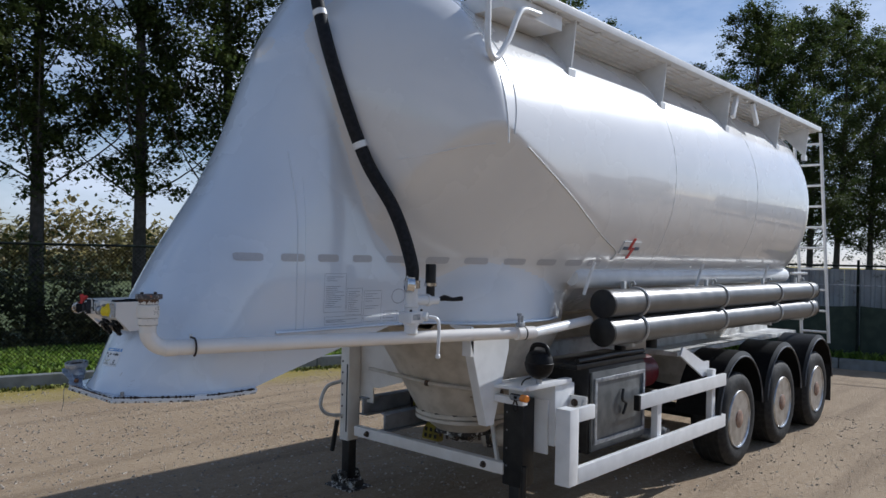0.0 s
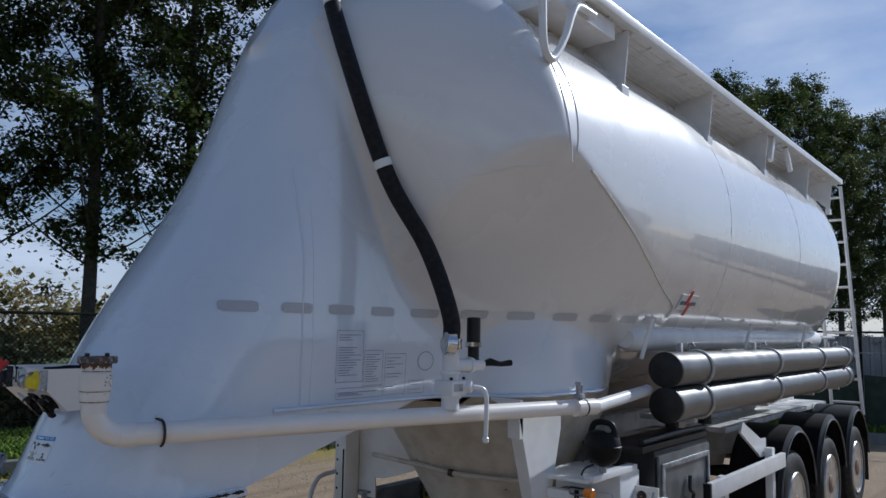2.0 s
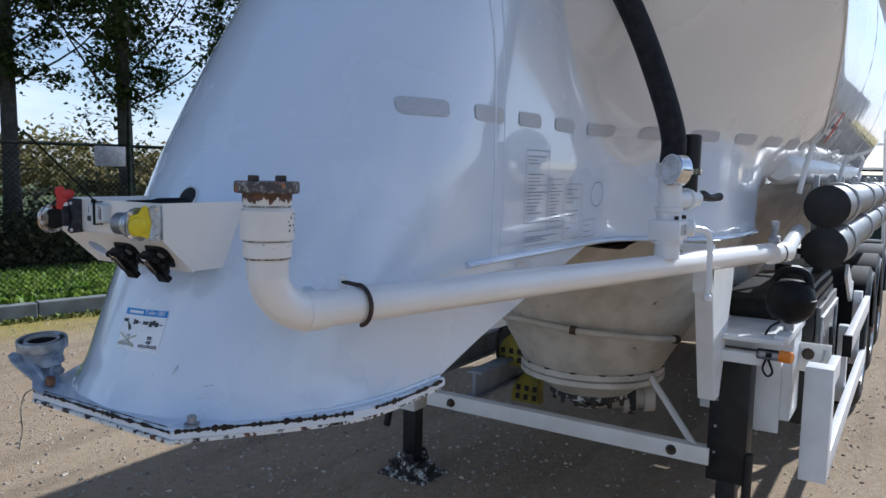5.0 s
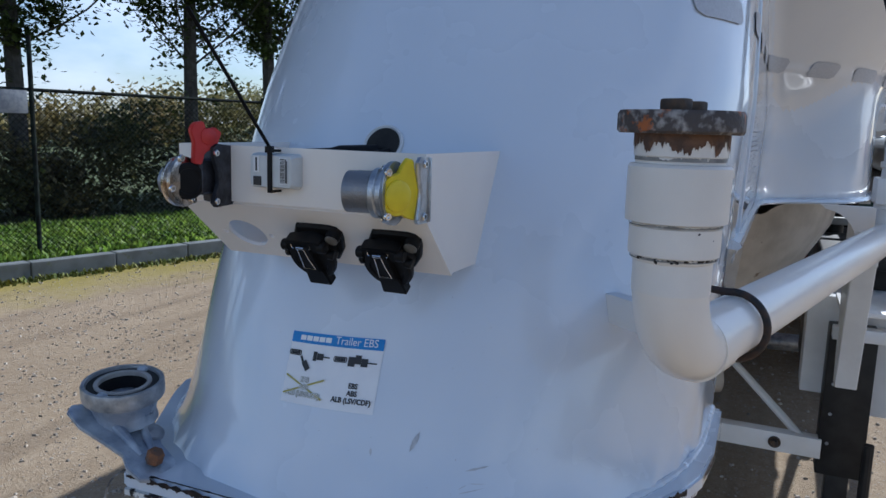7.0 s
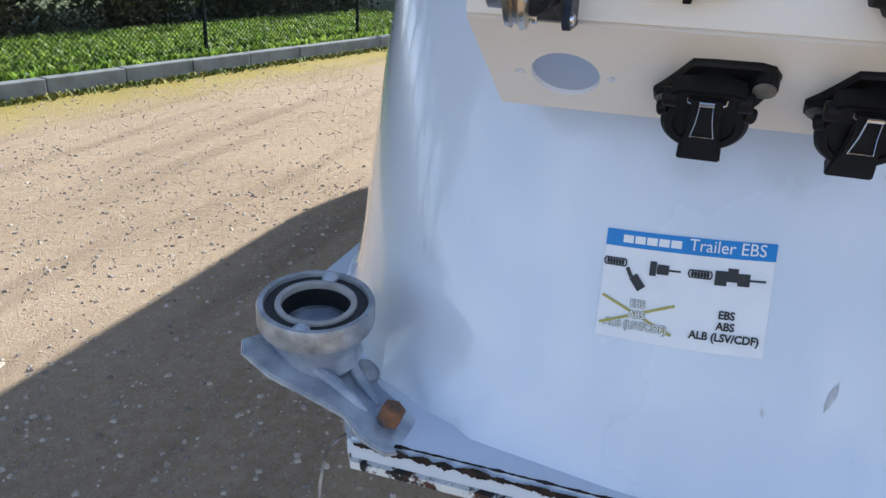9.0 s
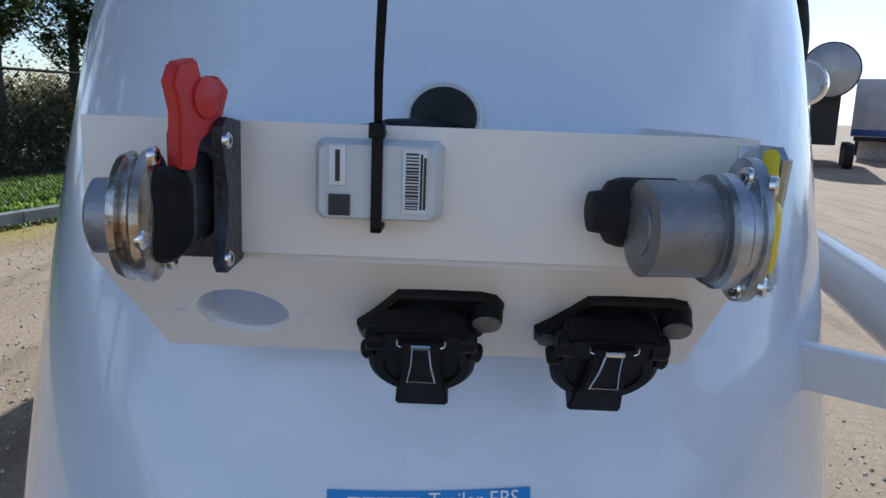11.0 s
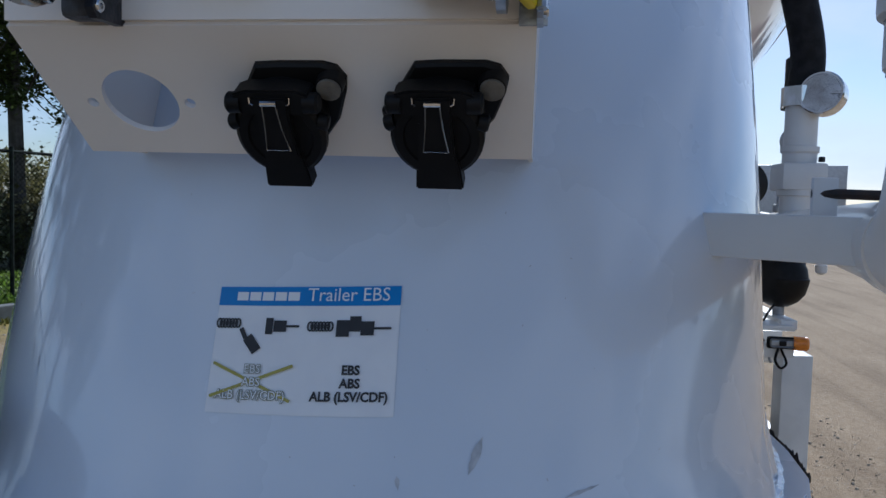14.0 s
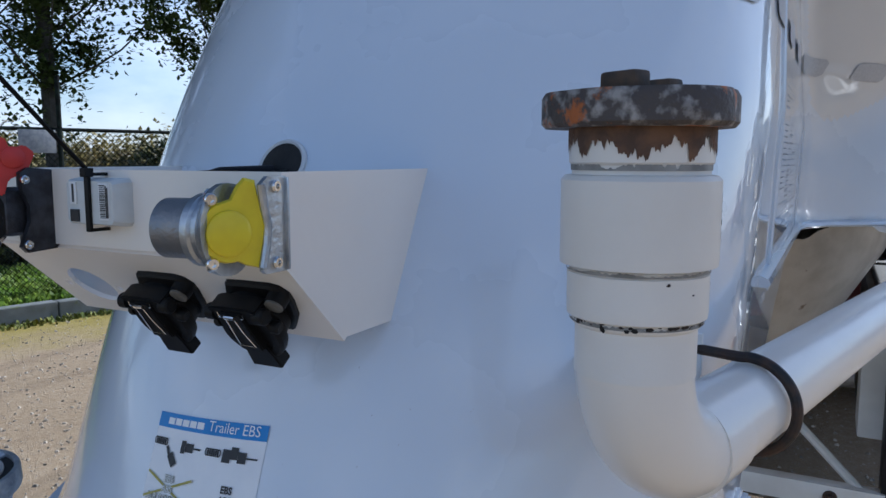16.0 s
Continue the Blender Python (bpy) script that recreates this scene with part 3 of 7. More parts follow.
for k in range(5200):
    # coarser grit trodden into the ground beside the nose
    x, y = r.uniform(-0.4, 4.5), r.uniform(0.2, 5.5)
    s = 0.004 + 0.016 * r.random() ** 4
    i = len(verts)
    a = r.uniform(0, 6.28)
    ring = [(x + math.cos(a + t) * s * r.uniform(0.6, 1.4), y + math.sin(a + t) * s * r.uniform(0.6, 1.4)) for t in (0, 1.26, 2.5, 3.77, 5.0)]
    verts += [(px, py, -0.002) for px, py in ring] + [(x + (px - x) * 0.55, y + (py - y) * 0.55, s * r.uniform(0.3, 0.7)) for px, py in ring]
    faces += [(i + q, i + (q + 1) % 5, i + 5 + (q + 1) % 5, i + 5 + q) for q in range(5)] + [tuple(i + 5 + q for q in range(5))]
mesh = bpy.data.meshes.new("loose_stones")
mesh.from_pydata(verts, [], faces)
stone = material("stone", (0.33, 0.275, 0.215), 0.9, color2=(0.42, 0.37, 0.31), scale=30, island=0.5)
tagged(link_mesh("loose_stones", mesh, stone, smooth=False), "scattered pebbles on the packed yard", "stones", kind="stuff")

# ---------------------------------------------------------------- tank trailer: shell
TANK_R, TANK_Z, DOME_X, DOME_A = 1.27, 2.80, 1.93, 1.15
REAR_X, REAR_A = 8.05, 0.85
OUT_X, OUT_R, OUT_Z = 3.08, 0.375, 0.75
HULL_X = 3.65


def smooth_max(a, b, k):
    h = np.clip(0.5 + 0.5 * (a - b) / k, 0, 1)
    return b + (a - b) * h + k * h * (1 - h)


def smooth_min(a, b, k):
    return -smooth_max(-a, -b, k)


def fairing(x, y, z):
    """Narrow moulded nose: raked front, rounded corners, parallel sides."""
    foot = np.exp(-np.clip(z - 1.30, 0, 9) / 0.022)
    up, top = z - 1.52, np.clip(z - 2.7, 0, None)
    xf = 0.062 + 0.433 * up + 0.146 * up * up - 0.398 * np.clip(z - 2.3, 0, 0.4) ** 2 - 0.318 * top - 0.403 * top ** 2 + 0.224 * top ** 3 - 0.024 * foot
    w = np.interp(z, (1.33, 1.6, 1.9, 2.3, 2.8, 3.3, 3.8, 4.2), (0.476, 0.489, 0.500, 0.486, 0.459, 0.462, 0.391, 0.369)) + 0.014 * foot
    a, n = 0.55, 2.18
    u = np.clip(xf + a - x, 0, None) / a
    f = ((u ** n + (np.abs(y - 0.015) / w) ** n) ** (1 / n) - 1) * w
    f = np.maximum(f, x - 2.7)
    f = smooth_max(f, z - 4.0, 0.2)
    zb = 0.9 + np.clip((x - 1.55) / 0.3, 0, 1) * 0.705
    return np.maximum(f, (zb - z) * 0.6)


def skirt(x, y, z):
    """Shoulders that close the gap between the nose and the tank's belly."""
    u = np.clip((3.15 - x) / 1.13, 0, None)
    f = ((u ** 4 + (np.abs(y) / 0.88) ** 4) ** 0.25 - 1) * 0.88
    f = smooth_max(f, (x - 3.22) * 0.8, 0.25)
    f = smooth_max(f, (z - 2.10) * 0.9, 0.12)
    return np.maximum(f, 1.606 - z)


def tank(x, y, z):
    t = np.clip(DOME_X - x, 0, None)
    back = np.clip(x - REAR_X, 0, None) / REAR_A
    q = np.sqrt(y * y + (z - TANK_Z - 0.576 * t) ** 2)
    side = (q - TANK_R * (1 - (t / 1.013) ** 1.406)) * np.where(t > 0, 0.75, 1.0)
    side = np.where(t > 0, smooth_max(side, -0.8 * x + 0.555 * z - 1.313, 0.34), side)
    dome = (np.sqrt((q / TANK_R) ** 2 + back ** 2) - 1) * TANK_R * 0.8
    body = smooth_max(np.where(back > 0, dome, side), (z - 3.985) * 0.9, 0.16)
    b = np.maximum(1.02 + 0.63 * (z - 2.04), 0.05)
    a = np.maximum(2.13 + 0.95 * np.clip(z - 2.06, 0, 0.39) + 0.9 * np.clip(z - 2.45, 0, None), 0.05) * np.clip(b / 1.02, 0, 1.0)
    cut = (np.sqrt(((np.minimum(x, HULL_X) - HULL_X) / a) ** 2 + (y / b) ** 2) - 1) * b * 0.8
    cut = np.where(x < HULL_X, cut, -1.0)
    body = smooth_max(body, cut, 0.02)
    h = np.sqrt((x - OUT_X) ** 2 + y * y)
    narrow = OUT_R + 0.57 * (np.minimum(z, 1.45) - OUT_Z) + 0.2 * np.clip(z - 1.45, 0, None)
    hopper = np.maximum(np.maximum((h - narrow) * 0.85, z - 2.05), OUT_Z - z)
    return smooth_min(body, hopper, 0.03)


def nose(x, y, z):
    return smooth_min(fairing(x, y, z), skirt(x, y, z), 0.16)


def shell(x, y, z):
    return smooth_min(tank(x, y, z), nose(x, y, z), 0.05)


def reach_out(o, d, far=3.4):
    """Distance along d from o to the shell, for arrays of rays that start inside."""
    ts = np.linspace(0.05, far, 140)
    lo, hi = np.zeros(len(d)), np.full(len(d), far)
    done = np.zeros(len(d), bool)
    for t0, t1 in zip(ts, ts[1:]):
        p = o + d * t1
        out = (shell(p[:, 0], p[:, 1], p[:, 2]) > 0) & ~done
        lo[out], hi[out] = t0, t1
        done |= out
    for _ in range(22):
        m = (lo + hi) / 2
        p = o + d * m[:, None]
        out = shell(p[:, 0], p[:, 1], p[:, 2]) > 0
        hi[out], lo[~out] = m[out], m[~out]
    return (lo + hi) / 2


def crossing(vals, f):
    """First place where f turns negative, between two samples."""
    inside = np.nonzero(f < 0)[0]
    if not len(inside):
        return 0.0
    i = inside[0]
    if i == 0:
        return float(vals[0])
    return float(vals[i - 1] + (vals[i] - vals[i - 1]) * f[i - 1] / (f[i - 1] - f[i]))


def surf_y(x, z, start=-1.8):
    """The shell's near side (negative y) at x, z."""
    ys = np.linspace(start, 0, 900)
    return crossing(ys, shell(np.full_like(ys, x), ys, np.full_like(ys, z)))


def surf_x(y, z):
    """The nose's front at y, z."""
    xs = np.linspace(-0.5, 1.5, 1000)
    return crossing(xs, shell(xs, np.full_like(xs, y), np.full_like(xs, z)))


def shell_normal(p):
    e = 0.004
    x, y, z = (np.array([c]) for c in p)
    g = [shell(x + e, y, z) - shell(x - e, y, z), shell(x, y + e, z) - shell(x, y - e, z), shell(x, y, z + e) - shell(x, y, z - e)]
    return Vector([float(c[0]) for c in g]).normalized()


def build_shell():
    rows_o, rows_d = [], []
    n = 400
    psi = [2 * math.pi * i / n for i in range(n)]
    c = (2.2, 0.0, 2.6)
    for k in range(1, 151):
        a = radians(90 * k / 150)
        rows_o.append([c] * n)
        rows_d.append([(-math.cos(a), math.sin(a) * math.sin(s), math.sin(a) * math.cos(s)) for s in psi])
    for x in [2.2 + 0.04 * k for k in range(1, 50)] + [4.2 + 0.25 * k for k in range(16)]:
        rows_o.append([(x, 0.0, 2.6)] * n)
        rows_d.append([(0, math.sin(s), math.cos(s)) for s in psi])
    for k in range(1, 30):
        a = radians(90 * k / 30)
        rows_o.append([(REAR_X, 0.0, 2.6)] * n)
        rows_d.append([(math.sin(a), math.cos(a) * math.sin(s), math.cos(a) * math.cos(s)) for s in psi])
    o, d = np.array(rows_o).reshape(-1, 3), np.array(rows_d).reshape(-1, 3)
    p = o + d * reach_out(o, d)[:, None]
    rows = len(rows_o)
    tip = Vector((surf_x(0, 2.6), 0, 2.6))
    verts = [tuple(v) for v in p] + [tuple(tip), tuple((REAR_X + REAR_A * 0.985, 0, 2.62))]
    faces = []
    for r in range(rows - 1):
        for i in range(n):
            j = (i + 1) % n
            faces.append((r * n + i, r * n + j, (r + 1) * n + j, (r + 1) * n + i))
    for i in range(n):
        j = (i + 1) % n
        faces.append((rows * n, j, i))
        faces.append((rows * n + 1, (rows - 1) * n + i, (rows - 1) * n + j))
    mesh = bpy.data.meshes.new("tank_shell")
    mesh.from_pydata(verts, [], faces)
    b = bmesh.new()
    b.from_mesh(mesh)
    bmesh.ops.recalc_face_normals(b, faces=b.faces)
    slope = 0.276
    for co, no in (((0, 0, 1.306), (0, 0, 1)), ((0.65, 0, 1.306), (-slope, 0, 1)), ((0, 0, 1.605), (0, 0, 1))):
        near = [f for f in b.faces if f.calc_center_median().x < 2.1 and f.calc_center_median().z < 2.0]
        geom = near + list({e for f in near for e in f.edges}) + list({v for f in near for v in f.verts})
        bmesh.ops.bisect_plane(b, geom=geom, plane_co=co, plane_no=no)
    gone = []
    for f in b.faces:
        c = f.calc_center_median()
        if c.x < 2.08 and c.z < max(1.306, min(1.605, 1.306 + slope * (c.x - 0.65))) - 1e-4:
            gone.append(f)
    bmesh.ops.delete(b, geom=gone, context="FACES")
    # the nose fairing and skirt take the white with sky reflection painted in
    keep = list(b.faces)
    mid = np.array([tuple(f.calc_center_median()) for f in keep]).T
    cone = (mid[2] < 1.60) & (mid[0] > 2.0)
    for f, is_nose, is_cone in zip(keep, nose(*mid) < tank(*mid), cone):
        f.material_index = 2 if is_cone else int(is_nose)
    b.to_mesh(mesh)
    b.free()
    return mesh


def dirty(name):
    return material(name, (0.64, 0.585, 0.50), 0.55, color2=(0.50, 0.45, 0.37), scale=8, spots=(0.25, 0.18, 0.12), spot_scale=13, spot_at=0.66, bump=0.2)


hopper_white = dirty("hopper_white")
trailer = thing("tank_trailer", "white bulk powder tank semi-trailer parked on its landing legs", "trailer")
link_mesh("tank_shell", build_shell(), [white_paint, sky_tinted_white, hopper_white], trailer, "glossy white tank with narrow nose fairing", angle=60)


# ---------------------------------------------------------------- nose of the trailer
def skin(p, lift=0.0):
    """A place on the near side of the shell from x, z, lifted off it."""
    q = Vector((p[0], surf_y(*p), p[1]))
    return q + shell_normal(q) * lift


def decal(name, x0, x1, z0, z1, mat, parent, lift=0.003, nx=8, nz=3, label="", corner=0.0):
    """A thin sheet laid on the near side of the shell."""
    b = bmesh.new()
    grid = []
    for i in range(nx + 1):
        col = []
        for k in range(nz + 1):
            x, z = x0 + (x1 - x0) * i / nx, z0 + (z1 - z0) * k / nz
            if corner and i in (0, nx):
                z = (z0 + z1) / 2 + (z - (z0 + z1) / 2) * (1 - corner)
            col.append(b.verts.new(skin((x, z), lift)))
        grid.append(col)
    for i in range(nx):
        for k in range(nz):
            b.faces.new((grid[i][k], grid[i + 1][k], grid[i + 1][k + 1], grid[i][k + 1]))
    bmesh.ops.recalc_face_normals(b, faces=b.faces)
    for f in b.faces:
        if f.normal.y > 0:
            f.normal_flip()
    return part(name, b, mat, parent, label)


# base plate with a second worn edge below it
outline = [(-0.064, 0.299), (-0.056, -0.236), (0.15, -0.388), (0.22, -0.434), (0.28, -0.468), (0.34, -0.486), (0.44, -0.494), (0.66, -0.489), (0.66, 0.515), (0.45, 0.517), (0.29, 0.514), (0.236, 0.487)]
bm = bmesh.new()
prism(bm, outline, 2, 1.281, 1.306)
bmesh.ops.bevel(bm, geom=[e for e in bm.edges if e.calc_face_angle(0) > 1.0], offset=0.004, segments=2, affect="EDGES")
plate = part("base_plate", bm, sky_tinted_white, trailer, "white nose plate", smooth=False)
chipped = material("chipped_edge", (0.02, 0.018, 0.017), 0.8, color2=(0.13, 0.05, 0.028), scale=24, lo=0.5, hi=0.6, bump=0.5, bump_scale=120,
                   spots=(0.74, 0.74, 0.71), spot_scale=42, spot_at=0.45)
bm = bmesh.new()
prism(bm, [(x * 0.99 - (0.004 if x < 0 else 0), y * 0.985) for x, y in outline], 2, 1.2725, 1.281)
part("worn_edge", bm, chipped, plate, "black and rusty edge with flaked paint", smooth=False)


def ragged(bm, pts, half, lift, seed, up=Vector((0, 0, 1))):
    """A ragged flaked strip along points."""
    r = random.Random(seed)
    prev = None
    fine = spline(pts, 60)
    for i, p in enumerate(fine):
        h = half * (0.35 + 1.3 * abs(noise.noise((i * 0.11, seed, 0.3))) * 1.6 + 0.5 * r.random() * r.random())
        a, c = bm.verts.new(p + up * h + lift), bm.verts.new(p - up * h * r.uniform(0.5, 1.1) + lift)
        if prev:
            bm.faces.new((prev[0], a, c, prev[1]))
        prev = (a, c)


black_scar = material("scraped_steel", (0.010, 0.010, 0.011), 0.6, spec=0.3, color2=(0.04, 0.026, 0.02), scale=60, bump=0.4)
bm = bmesh.new()
ragged(bm, [(-0.064, 0.292, 1.3015), (-0.0622, 0.18, 1.3015), (-0.060, 0.06, 1.3005), (-0.058, -0.08, 1.2995), (-0.056, -0.23, 1.299)], 0.0034, Vector((-0.0015, 0, 0)), 2)
ragged(bm, [(-0.061, 0.10, 1.300), (-0.0595, 0.0, 1.299), (-0.058, -0.10, 1.2985)], 0.0045, Vector((-0.0018, 0, 0)), 7)
ragged(bm, [(-0.061, 0.288, 1.3065), (-0.058, 0.15, 1.3065), (-0.057, 0.0, 1.3065), (-0.053, -0.22, 1.3065)], 0.0022, Vector((0, 0, 0.0012)), 3, Vector((1, 0, 0)))
ragged(bm, [(-0.052, -0.238, 1.301), (0.05, -0.313, 1.300), (0.15, -0.388, 1.300), (0.22, -0.4345, 1.300), (0.28, -0.4685, 1.300)], 0.0055, Vector((-0.0009, -0.0012, 0)), 5)
ragged(bm, [(0.34, -0.4865, 1.301), (0.45, -0.4955, 1.300), (0.64, -0.491, 1.300)], 0.005, Vector((0, -0.0014, 0)), 6)
part("flaked_paint", bm, black_scar, plate, "bare black steel where paint has flaked", smooth=False)["kind"] = "stuff"

# bolts of the plate
def hex_bolt(name, p, d, r, h, mat, parent, washer=True, label=""):
    b = bmesh.new()
    if washer:
        turned(b, p, d, [(0, r * 1.6), (h * 0.18, r * 1.6)], 20)
    turned(b, Vector(p) + Vector(d).normalized() * h * 0.18, d, [(0, r), (h * 0.7, r), (h * 0.82, r * 0.86)], 6)
    return part(name, b, mat, parent, label, smooth=False)


hex_bolt("bolt", (-0.010, -0.245, 1.3065), (0, 0, 1), 0.011, 0.022, galvanised, plate)
# weld beads where the fairing stands on the plate
for side in (-1, 1):
    bm = bmesh.new()
    bead = []
    for k in range(90):
        x = 0.10 + 0.55 * k / 89
        ys = np.linspace(side * 0.7, 0, 700)
        y = crossing(ys, fairing(np.full_like(ys, x), ys, np.full_like(ys, 1.315)))
        bead.append(Vector((x, y + side * 0.003, 1.3085)))
    sweep(bm, bead, [min(1, i / 12 + 0.1) * (0.006 + 0.0006 * math.sin(i * 1.9) + 0.0022 * noise.noise((i * 0.31, side, 0.1))) for i in range(90)], 8)
    part("weld_bead", bm, sky_tinted_white, plate, "lumpy painted weld bead")

# connector box: folded sheet, open at the top
def sheet(bm, quad, thick, hole=None):
    """A flat sheet from an outline (in order), with an optional round hole (centre, u, v, radius)."""
    pts = [Vector(p) for p in quad]
    nrm = (pts[1] - pts[0]).cross(pts[2] - pts[1]).normalized()
    loops = [pts]
    if hole:
        for c, u, v, r in hole:
            loops.append([Vector(c) + Vector(u) * r * math.cos(a) + Vector(v) * r * math.sin(a) for a in (2 * math.pi * i / 28 for i in range(28))])
    for off in (0, -thick):
        edges = []
        for lp in loops:
            vs = [bm.verts.new(p + nrm * off) for p in lp]
            edges += [bm.edges.new((vs[i], vs[(i + 1) % len(vs)])) for i in range(len(vs))]
        bmesh.ops.triangle_fill(bm, edges=edges, use_beauty=True, use_dissolve=False, normal=nrm if off == 0 else -nrm)
    for lp in loops:
        n = len(lp)
        a, c = [bm.verts.new(p) for p in lp], [bm.verts.new(p - nrm * thick) for p in lp]
        for i in range(n):
            bm.faces.new((a[i], a[(i + 1) % n], c[(i + 1) % n], c[i]))


BT, BM_, BB = 1.787, 1.712, 1.629                  # top, fold and bottom heights
FX, BX = -0.036, 0.052                             # front and bottom edge
YL, YR = 0.200, -0.180
face_v = Vector((FX - BX, 0, BM_ - BB)).normalized()
face_u = Vector((0, -1, 0))
face_n = face_u.cross(face_v).normalized()
if face_n.x > 0:
    face_n = -face_n


def on_face(y, k, out=0.0):
    """A place on the slanted face: y, k metres below the fold, out metres off it."""
    return Vector((FX, y, BM_)) - face_v * k + face_n * out


bm = bmesh.new()
sheet(bm, [(FX, YL, BM_), (FX, YL, BT), (FX, YR, BT), (FX, YR, BM_)], 0.005)
hole_c = on_face(0.124, 0.068)
sheet(bm, [(BX, YL - 0.012, BB), (FX, YL, BM_), (FX, YR, BM_), (BX, YR + 0.002, BB)], 0.005,
      [(hole_c, face_u, face_v, 0.030), (on_face(0.164, 0.069), face_u, face_v, 0.0045), (on_face(0.084, 0.069), face_u, face_v, 0.0045)])
for y, yb, sgn in ((YL, YL - 0.012, 1), (YR, YR + 0.002, -1)):
    lower = max(surf_x(y, BB + 0.02), 0.06)
    quad = [(FX, y, BT), (FX, y, BM_), (BX, yb, BB), (lower + 0.03, yb, BB), (lower + 0.10, y, BT)]
    sheet(bm, quad if sgn < 0 else quad[::-1], 0.004)
bmesh.ops.remove_doubles(bm, verts=bm.verts, dist=0.0004)
bmesh.ops.recalc_face_normals(bm, faces=bm.faces)
rod(bm, (FX + 0.0048, YL - 0.001, BM_ - 0.001), (FX + 0.0048, YR + 0.001, BM_ - 0.001), 0.0056, 20)
connector_box = part("connector_box", bm, cream_white, trailer, "white folded sheet steel connector box, chipped along its top", smooth=False)
bm = bmesh.new()
rnd = random.Random(12)
for k in range(26):
    y = rnd.choice((rnd.uniform(0.09, 0.16), rnd.uniform(-0.01, 0.09), rnd.uniform(-0.17, 0.0)))
    z = BT - abs(rnd.gauss(0, 0.004)) - 0.001
    if k > 15:
        y, z = -0.095 + rnd.gauss(0, 0.008), 1.752 + rnd.gauss(0, 0.005)
    s = rnd.uniform(0.0006, 0.0028) if k < 16 else rnd.uniform(0.0004, 0.001)
    n = rnd.randint(4, 6)
    c = Vector((FX - 0.0006, y, z))
    bm.faces.new([bm.verts.new(c + Vector((0, math.cos(6.283 * i / n) * s * rnd.uniform(0.8, 2.2), math.sin(6.283 * i / n) * s * rnd.uniform(0.4, 1)))) for i in range(n)])
part("paint_chip", bm, black_scar, connector_box, "small dark chips in the paint", smooth=False)["kind"] = "stuff"
hex_bolt("screw", (FX, -0.037, 1.749), (-1, 0, 0), 0.0028, 0.004, black_plastic, connector_box, False)


def socket(y, k, tilt):
    """A seven-pin socket with a sprung flap."""
    o = on_face(y, k)
    b = bmesh.new()
    def P(u, v, n):
        return o + (face_u * u + face_v * v + face_n * n) * 1.1
    flange = [(-0.020, 0.032), (-0.004, 0.033), (0.026, 0.033), (0.035, 0.030), (0.040, 0.021), (0.038, 0.010), (0.030, -0.012), (0.014, -0.034), (-0.020, -0.034), (-0.036, -0.028), (-0.045, -0.018), (-0.046, -0.006), (-0.038, 0.004), (-0.030, 0.016)]
    rings(b, [[P(u, v, 0.0) for u, v in flange], [P(u, v, 0.008) for u, v in flange], [P(u * 0.95, v * 0.95, 0.010) for u, v in flange]])
    bmesh.ops.recalc_face_normals(b, faces=b.faces)
    body = part("electrical_socket", b, black_plastic, trailer, "black seven-pin socket with its flap shut", angle=30)
    b = bmesh.new()
    turned(b, P(-0.004, -0.004, 0.006), face_n, [(0, 0.031), (0.014, 0.031), (0.016, 0.029)], 32)
    part("barrel", b, black_plastic, body)
    fl = Matrix.Translation(P(-0.006, 0.013, 0.020)) @ BASIS @ Matrix.Rotation(radians(tilt), 4, "X") @ Matrix.Scale(1.05, 4)
    b = bmesh.new()
    turned(b, (0, -0.025, -0.004), (0, 0, 1), [(0, 0.031), (0.005, 0.0328), (0.010, 0.0325), (0.0125, 0.0295), (0.0125, 0.0235), (0.0110, 0.0225)], 40)
    bmesh.ops.transform(b, matrix=fl, verts=b.verts)
    flap = part("flap", b, black_plastic, body)
    for name, outline, lo, hi in (("tongue", [(-0.0130, -0.036), (0.0130, -0.036), (0.0158, -0.050), (0.0172, -0.066), (-0.0172, -0.066), (-0.0158, -0.050)], -0.004, 0.011),
                                  ("rib", [(-0.0125, 0.009), (0.0125, 0.009), (0.0115, -0.010), (0.0130, -0.038), (-0.0130, -0.038), (-0.0115, -0.010)], 0.004, 0.0152),
                                  ("hinge", [(-0.027, -0.002), (-0.020, -0.006), (0.020, -0.006), (0.027, -0.002), (0.027, 0.010), (0.018, 0.013), (-0.018, 0.013), (-0.027, 0.010)], -0.006, 0.0125)):
        b = bmesh.new()
        prism(b, outline, 2, lo, hi)
        bmesh.ops.bevel(b, geom=b.edges[:], offset=0.0013, segments=2, affect="EDGES")
        bmesh.ops.transform(b, matrix=fl, verts=b.verts)
        part(name, b, black_plastic, body)
    for sx in (-1, 1):
        b = bmesh.new()
        turned(b, (sx * 0.022, 0.002, 0.008), (sx, 0, 0), [(0, 0.0075), (0.009, 0.0075), (0.0105, 0.006)], 16)
        bmesh.ops.transform(b, matrix=fl, verts=b.verts)
        part("hinge_pin", b, black_plastic, body)
        b = bmesh.new()
        turned(b, (sx * 0.0285, -0.014, 0.004), (sx, -0.25, 0), [(0, 0.006), (0.006, 0.006), (0.0075, 0.0045)], 12)
        bmesh.ops.transform(b, matrix=fl, verts=b.verts)
        part("side_lug", b, black_plastic, body)
    b = bmesh.new()
    loop = [(-0.0048, 0.004, 0.0172), (-0.0058, -0.012, 0.0172), (-0.0085, -0.031, 0.0162), (0.0085, -0.031, 0.0162), (0.0058, -0.012, 0.0172), (0.0048, 0.004, 0.0172)]
    sweep(b, loop, 0.0006, 6)
    rod(b, (-0.0055, 0.006, 0.0168), (0.0055, 0.006, 0.0168), 0.0019, 8)
